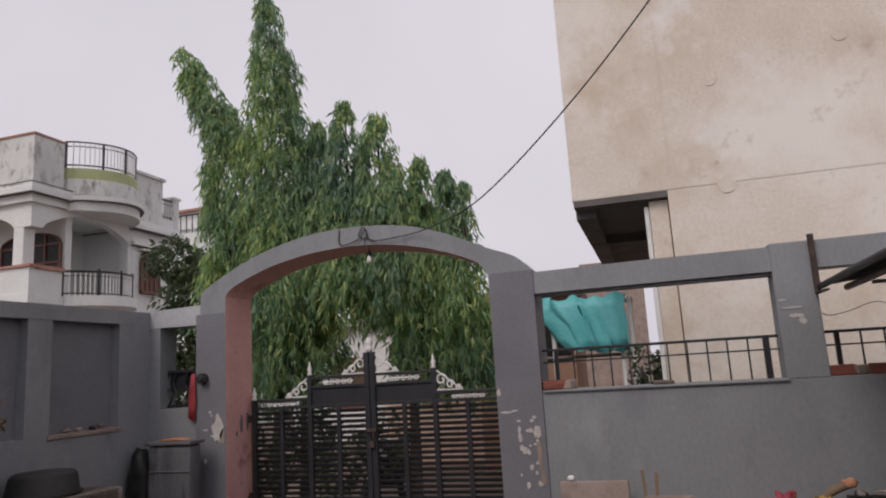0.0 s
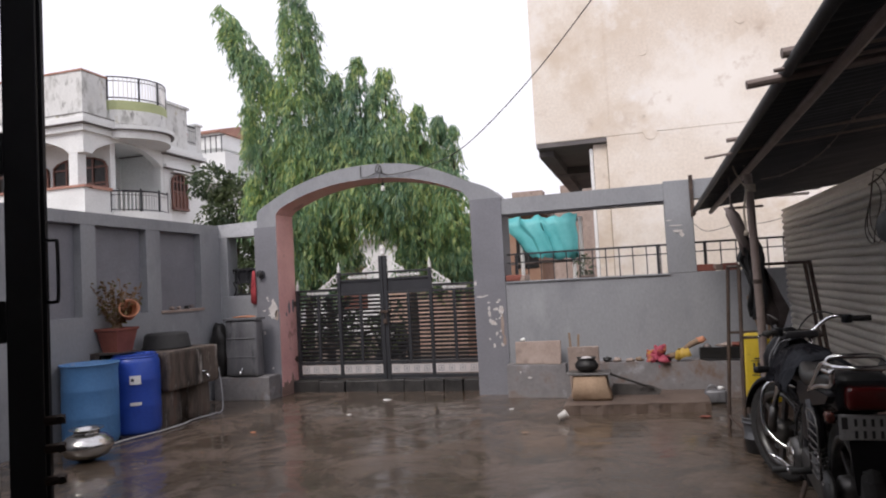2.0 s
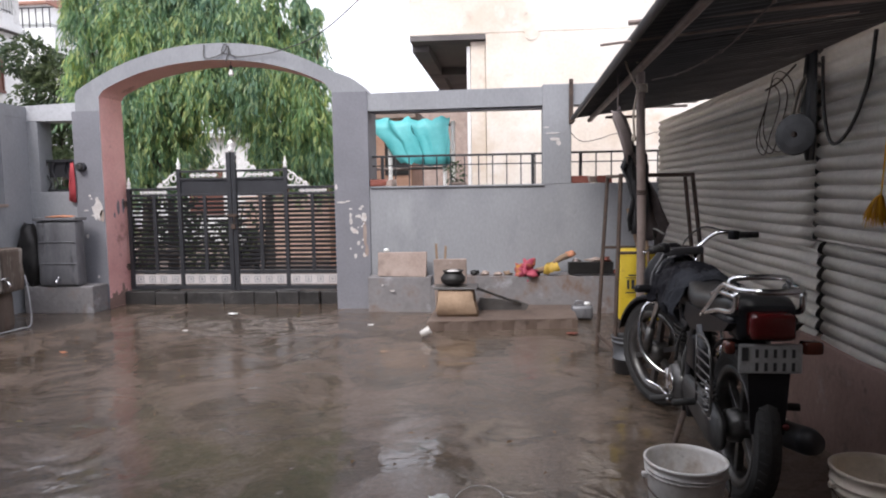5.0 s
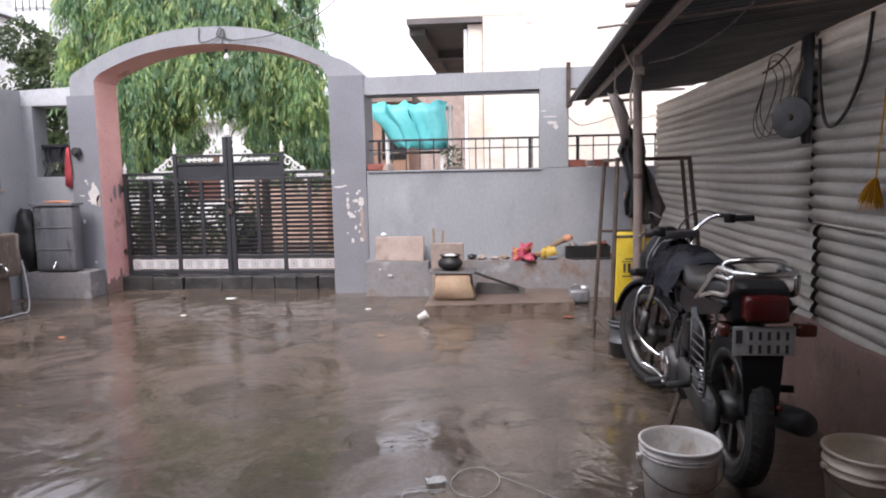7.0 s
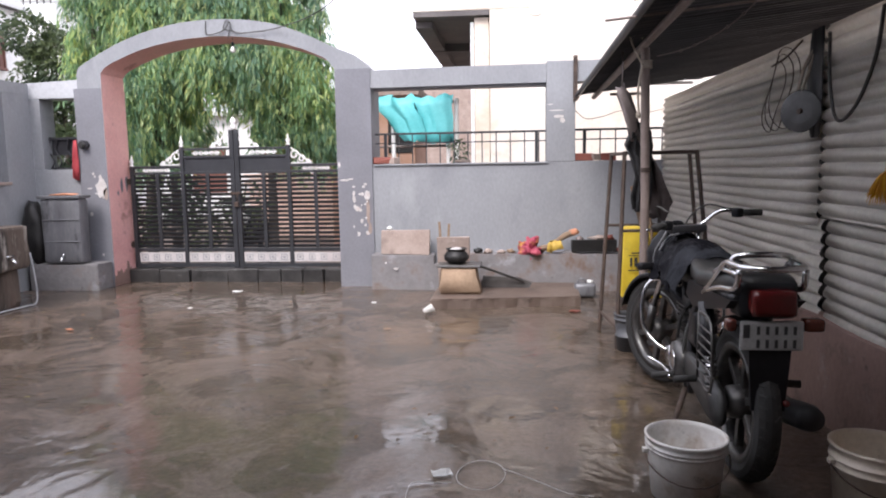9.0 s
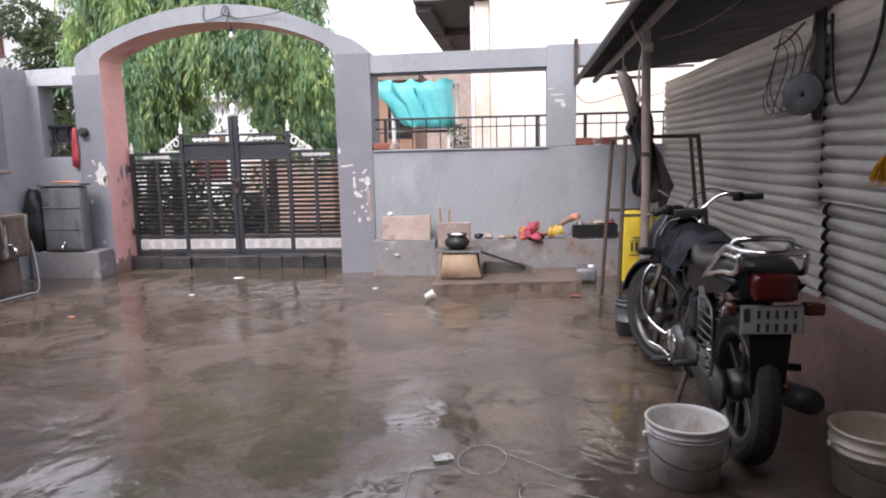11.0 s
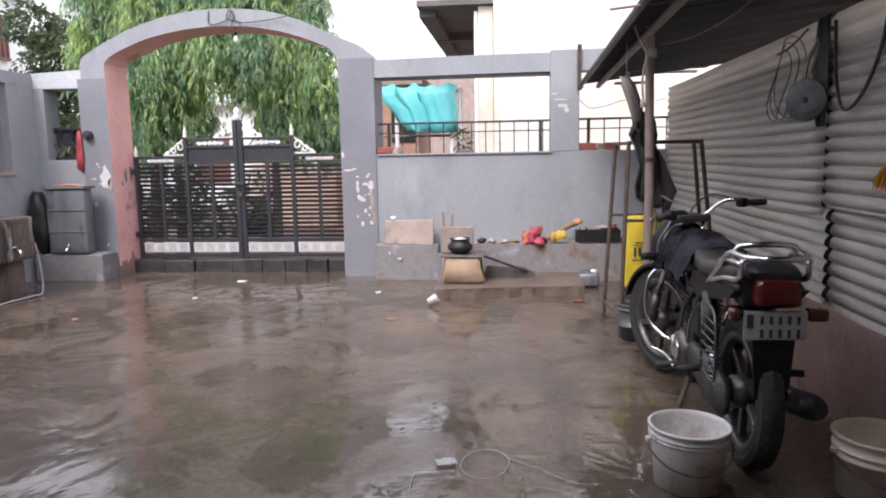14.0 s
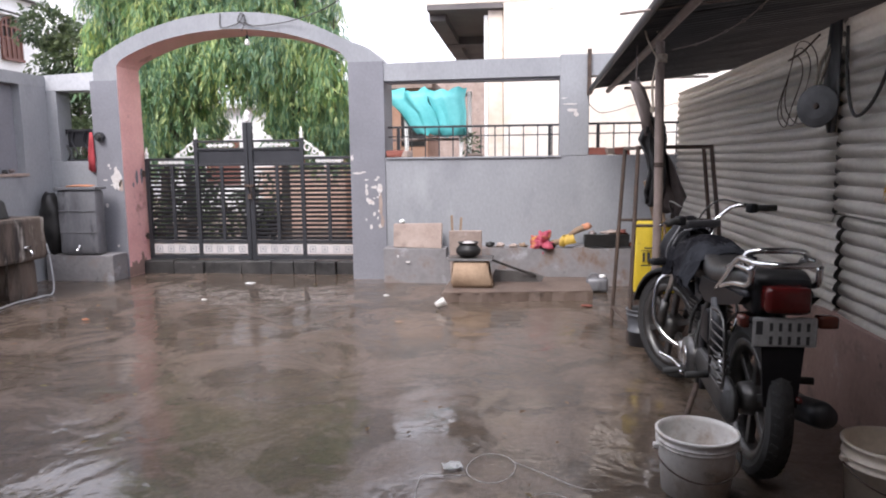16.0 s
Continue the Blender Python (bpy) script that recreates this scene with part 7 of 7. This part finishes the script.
def window(y, w, z0, z1, x, arched=True, face="x"):
    e = new("window")
    e.parent = hs
    e.matrix_basis = pose(x, y, z0) if face == "x" else pose(x, y, z0, 0, 0, -90)
    # unlit room behind the opening is painted as a black panel
    bm = B()
    top = [(w / 2 * math.cos(a), (z1 - z0) * 0.78 + (z1 - z0) * 0.22 * math.sin(a)) for a in [k * math.pi / 10 for k in range(11)]]
    prism(bm, [(-w / 2, 0), (w / 2, 0)] + top, -0.01, 0.02, axis="x")
    part("opening", bm, M_SOOT_SHADE, e)
    for k in range(5):
        bm = B()
        yy = -w / 2 + w * k / 4
        hh = (z1 - z0) * (0.78 + 0.22 * math.sqrt(max(0, 1 - (2 * yy / w) ** 2)))
        box(bm, 0.0, 0.05, yy - 0.022, yy + 0.022, 0, hh)
        part("mullion", bm, M_WOOD, e)
    for z in (0.02, 0.5, 0.78):
        bm = B()
        box(bm, 0.0, 0.045, -w / 2, w / 2, (z1 - z0) * z - 0.02, (z1 - z0) * z + 0.03)
        part("rail", bm, M_WOOD, e)
    for k in range(4):
        bm = B()
        yy = -w / 2 + w * (k + 0.5) / 4
        box(bm, 0.0, 0.03, yy - w / 8 + 0.02, yy + w / 8 - 0.02, 0.04, (z1 - z0) * 0.46)
        part("panel", bm, M_WOOD, e)
    bm = B()
    tube(bm, [(0.035, py, pz) for py, pz in top], 0.03, 6)
    part("arched_frame", bm, M_WOOD, e)
    return e
window(3.05, 0.56, 3.36, 4.38, 0.0)
hb("window_hood", 0.0, 0.12, 2.72, 3.38, 4.42, 4.47, M_HOUSE)
hb("window_sill", 0.0, 0.08, 2.75, 3.35, 3.36, 3.42, M_WOOD)
window(-0.93, 1.45, 3.12, 4.62, 0.88, face="y").location = (-0.93, 0.88, 3.12)
window(-2.55, 1.45, 3.12, 4.62, 0.88, face="y").location = (-2.55, 0.88, 3.12)

# storey heights of the house: floor line, arch springing, cornice, parapet
Z_IN, Z_OUT = (-0.06, 2.9, 3.7, 4.4, 4.78, 5.4, 5.8, 6.3), (-0.06, 3.04, 3.80, 4.40, 4.66, 5.26, 5.74, 6.28)
def settle(ob, z0):
    if ob.type == "MESH":
        for v in ob.data.vertices:
            v.co.z = float(np.interp(v.co.z + z0, Z_IN, Z_OUT)) - z0
    for c in ob.children:
        settle(c, z0 + c.matrix_basis.translation.z)
settle(hs, 0.0)

h2 = thing("white_house", (-16.2, 20.5, 0), "distant white house with a red terrace roof", "house")
bm = B()
box(bm, -2.5, 2.0, 0, 6, -0.06, 7.15)
part("wall", bm, M_HOUSE, h2)
bm = B()
prism(bm, [(-0.2, 7.15), (2.3, 7.15), (2.3, 7.22), (1.2, 7.6), (-0.2, 7.22)], -2.6, 2.1, axis="x")
part("red_roof", bm, M_BRICKC, h2)
bm = B()
box(bm, -2.6, 2.2, -0.15, 6, 6.55, 6.75, 0.02)
part("cornice", bm, M_HOUSE, h2)
bm = B()
box(bm, 0.6, 2.6, -0.6, 2.0, 5.2, 6.3)
part("balcony", bm, M_HOUSE, h2)
bm = B()
for k in range(9):
    tube(bm, [(0.7 + k * 0.22, -0.58, 6.3), (0.7 + k * 0.22, -0.58, 6.9)], 0.02, 5)
tube(bm, [(0.6, -0.58, 6.9), (2.6, -0.58, 6.9)], 0.025, 5)
part("railing", bm, M_BLACK, h2)

# ---- trees ----
def leaf_mesh(name, pos, dirs, length, width, m, parent):
    """Many small lance-shaped leaves, each folded along its midrib."""
    n = len(pos)
    d = dirs / np.linalg.norm(dirs, axis=1, keepdims=True)
    ref = np.random.normal(size=(n, 3))
    s = np.cross(d, ref)
    s /= np.linalg.norm(s, axis=1, keepdims=True) + 1e-9
    up = np.cross(s, d)
    L, Wd = length[:, None], width[:, None]
    v = np.stack([pos, pos + d * L * 0.42 + s * Wd + up * Wd * 0.35, pos + d * L - np.array([0, 0, 0.15]) * L, pos + d * L * 0.42 - s * Wd + up * Wd * 0.35], axis=1).reshape(-1, 3)
    me = bpy.data.meshes.new(name)
    idx = np.arange(n * 4).reshape(n, 4)
    faces = np.concatenate([idx[:, [0, 1, 2]], idx[:, [0, 2, 3]]])
    me.from_pydata(v.tolist(), [], faces.tolist())
    me.materials.append(m)
    ob = new(name, me)
    ob.parent = parent
    return ob

def weeping_tree(x0, spires, label, trunk_h):
    """A mast tree: upright limbs, each hung with drooping sprays of narrow leaves."""
    e = thing("mast_tree", (x0, TY, -0.05), label, "tree", "trees behind the gate")
    bm = B()
    tube(bm, bend([(0, 0, -0.05), (0.02, 0.01, trunk_h * 0.5), (0, 0, trunk_h)], 5), [0.08 - 0.05 * k / 10 for k in range(11)], 12)
    part("trunk", bm, M_BARK, e, smooth=True)
    P, D, Ls = [], [], []
    for bx, bz, tx, tz, r, dy in spires:
        b, t = np.array((bx - x0, dy, bz + 0.05)), np.array((tx - x0, dy, tz + 0.02))
        bm = B()
        mid = (b + t) / 2 + np.array([0.0, 0.05, 0.1])
        stem = [tuple(b), tuple(mid), tuple(t)]
        if abs(b[0]) < 0.35:
            stem.insert(0, (0.0, 0.0, trunk_h * 0.7))
        line = bend(stem, 6)
        tube(bm, line, [0.03 * (1 - k / len(line)) + 0.004 for k in range(len(line))], 8)
        part("limb", bm, M_BARK, e, smooth=True)
        h = np.linalg.norm(t - b)
        ns = int(225 * h * (0.25 + r))
        # big boughs make the outline step and gap
        boughs = [(np.random.rand(), np.random.rand() * 6.283, np.random.uniform(0.8, 1.28)) for _ in range(int(h * 7))]
        for k in range(ns):
            bu, ba, bs = boughs[np.random.randint(len(boughs))]
            u = min(0.99, max(0.0, bu + np.random.normal(scale=0.06))) if k % 4 else np.random.rand()
            a = ba + np.random.normal(scale=0.75) if k % 4 else np.random.rand() * 6.283
            prof = r * (1 - u) ** 0.62 * (bs if k % 4 else 0.9) + 0.02
            rad = prof * (0.15 + 0.85 * np.random.rand() ** 0.5)
            c = b + (t - b) * u
            root = c + np.array([math.cos(a) * rad, math.sin(a) * rad, 0.10])
            ln = np.random.uniform(0.16, 0.50) * (0.45 + 0.7 * (1 - u))
            out = np.array([math.cos(a), math.sin(a), 0]) * np.random.uniform(0.10, 0.55)
            nl = int(10 + ln * 48)
            w = np.linspace(0, 1, nl)[:, None]
            pts = root + out * w * ln + np.array([0, 0, 1.0]) * ln * (0.25 * w - 1.1 * w ** 1.6)
            P.append(pts + np.random.normal(scale=0.022, size=(nl, 3)))
            D.append(np.random.normal(scale=0.45, size=(nl, 3)) + out * 0.6 + np.array([0, 0, -1.25]))
            Ls.append(np.random.uniform(0.07, 0.135, nl))
    P, D, Ls = np.concatenate(P), np.concatenate(D), np.concatenate(Ls)
    leaf_mesh("crown", P, D, Ls, Ls * 0.11, M_LEAF, e)

TY = 8.85
# each limb: foot x z, tip x z, reach, offset in depth
weeping_tree(-4.9, [(-4.62, 1.7, -4.95, 6.42, 0.53, 0), (-4.75, 3.3, -6.33, 6.0, 0.36, 0.1), (-5.45, 2.3, -5.80, 4.50, 0.34, 0), (-5.25, 1.8, -5.3, 3.6, 0.34, 0.1), (-4.75, 1.35, -4.75, 3.7, 0.46, -0.2), (-4.60, 1.55, -4.45, 3.5, 0.34, -0.15), (-4.35, 2.6, -4.32, 4.6, 0.32, 0.05)],
             "tall dense weeping mast tree with yellow-green drooping leaves", 3.0)
weeping_tree(-4.55, [(-3.95, 2.32, -3.88, 4.75, 0.36, 0), (-3.50, 2.6, -3.50, 4.62, 0.46, 0.05), (-4.1, 2.3, -4.1, 3.9, 0.36, -0.15), (-3.75, 2.3, -3.75, 3.7, 0.40, -0.2), (-3.3, 2.12, -3.3, 3.6, 0.38, -0.2), (-3.15, 2.2, -3.15, 3.7, 0.30, 0.1)],
             "dense weeping mast tree behind the gate", 2.4)
weeping_tree(-3.2, [(-2.98, 1.65, -2.97, 3.90, 0.24, 0), (-2.70, 1.55, -2.68, 3.70, 0.17, 0), (-2.48, 1.4, -2.46, 3.54, 0.22, 0), (-3.0, 1.5, -3.0, 3.2, 0.34, -0.15), (-2.6, 1.35, -2.6, 2.95, 0.32, -0.15)],
             "slender weeping mast tree behind the gate", 2.2)

def leafy_bush(name, loc, blobs, n, label, m, size, trunk=True, cat="tree"):
    e = thing(name, loc, label, cat)
    bm = B()
    for c, r in blobs:
        tube(bm, bend([(0, 0, -0.05), (c[0] * 0.4, c[1] * 0.4, c[2] * 0.55), c], 4), [0.06 * (1 - k / 10) + 0.006 for k in range(9)], 7)
    part("trunk", bm, M_BARK, e, smooth=True)
    P, D = [], []
    for c, r in blobs:
        k = int(n * r[0] * r[2])
        q = np.random.normal(size=(k, 3))
        q /= np.linalg.norm(q, axis=1, keepdims=True)
        f = np.array([0.72 + 0.5 * noise.noise((x * 2.2 + c[0], y * 2.2, z * 2.2 + c[2])) for x, y, z in q])
        rad = (0.55 + 0.45 * np.random.rand(k) ** 0.5) * f
        P.append(np.array(c) + q * rad[:, None] * np.array(r))
        D.append(q + np.random.normal(scale=0.7, size=(k, 3)) + np.array([0, 0, -0.3]))
    P, D = np.concatenate(P), np.concatenate(D)
    L = np.random.uniform(0.6, 1.2, len(P)) * size
    leaf_mesh("crown", P, D, L, L * 0.24, m, e)

leafy_bush("leafy_tree", (-7.22, 10.6, -0.05), [((0, 0, 3.0), (0.75, 0.6, 0.75)), ((-0.5, 0, 3.5), (0.5, 0.5, 0.45)), ((0.5, 0, 2.4), (0.6, 0.6, 0.6)), ((0.1, 0, 1.6), (0.8, 0.6, 0.6)), ((0.75, -0.1, 1.75), (0.5, 0.5, 0.5)), ((-0.4, 0, 2.2), (0.6, 0.5, 0.6))], 3600, "dark bushy tree beside the white house", M_LEAF2, 0.12)
leafy_bush("roadside_bush", (-5.6, 8.6, -0.05), [((-0.3, 0, 0.8), (0.6, 0.4, 0.5)), ((0.5, 0, 0.6), (0.6, 0.4, 0.5)), ((1.1, 0.2, 0.9), (0.45, 0.4, 0.45)), ((1.6, 0.0, 0.6), (0.4, 0.35, 0.45)), ((2.1, 0.1, 0.8), (0.35, 0.35, 0.4))], 2600, "dark green bush along the lane behind the gate", M_LEAF2, 0.09, cat="bush")
leafy_bush("roadside_bush", (-0.72, 9.4, -0.05), [((0, 0, 1.45), (0.14, 0.2, 0.3)), ((0.0, 0, 1.1), (0.2, 0.2, 0.3))], 4200, "small leafy bush beside the building corner", M_LEAF2, 0.07, cat="bush")
leafy_bush("far_trees", (-3.0, 30.0, -0.05), [((-4, 0, 1.0), (2.6, 1.5, 0.9)), ((0, 0, 0.9), (2.4, 1.5, 0.8)), ((4, 0, 1.0), (2.8, 1.5, 0.9))], 520, "distant trees beyond the lane", M_LEAF2, 0.3)
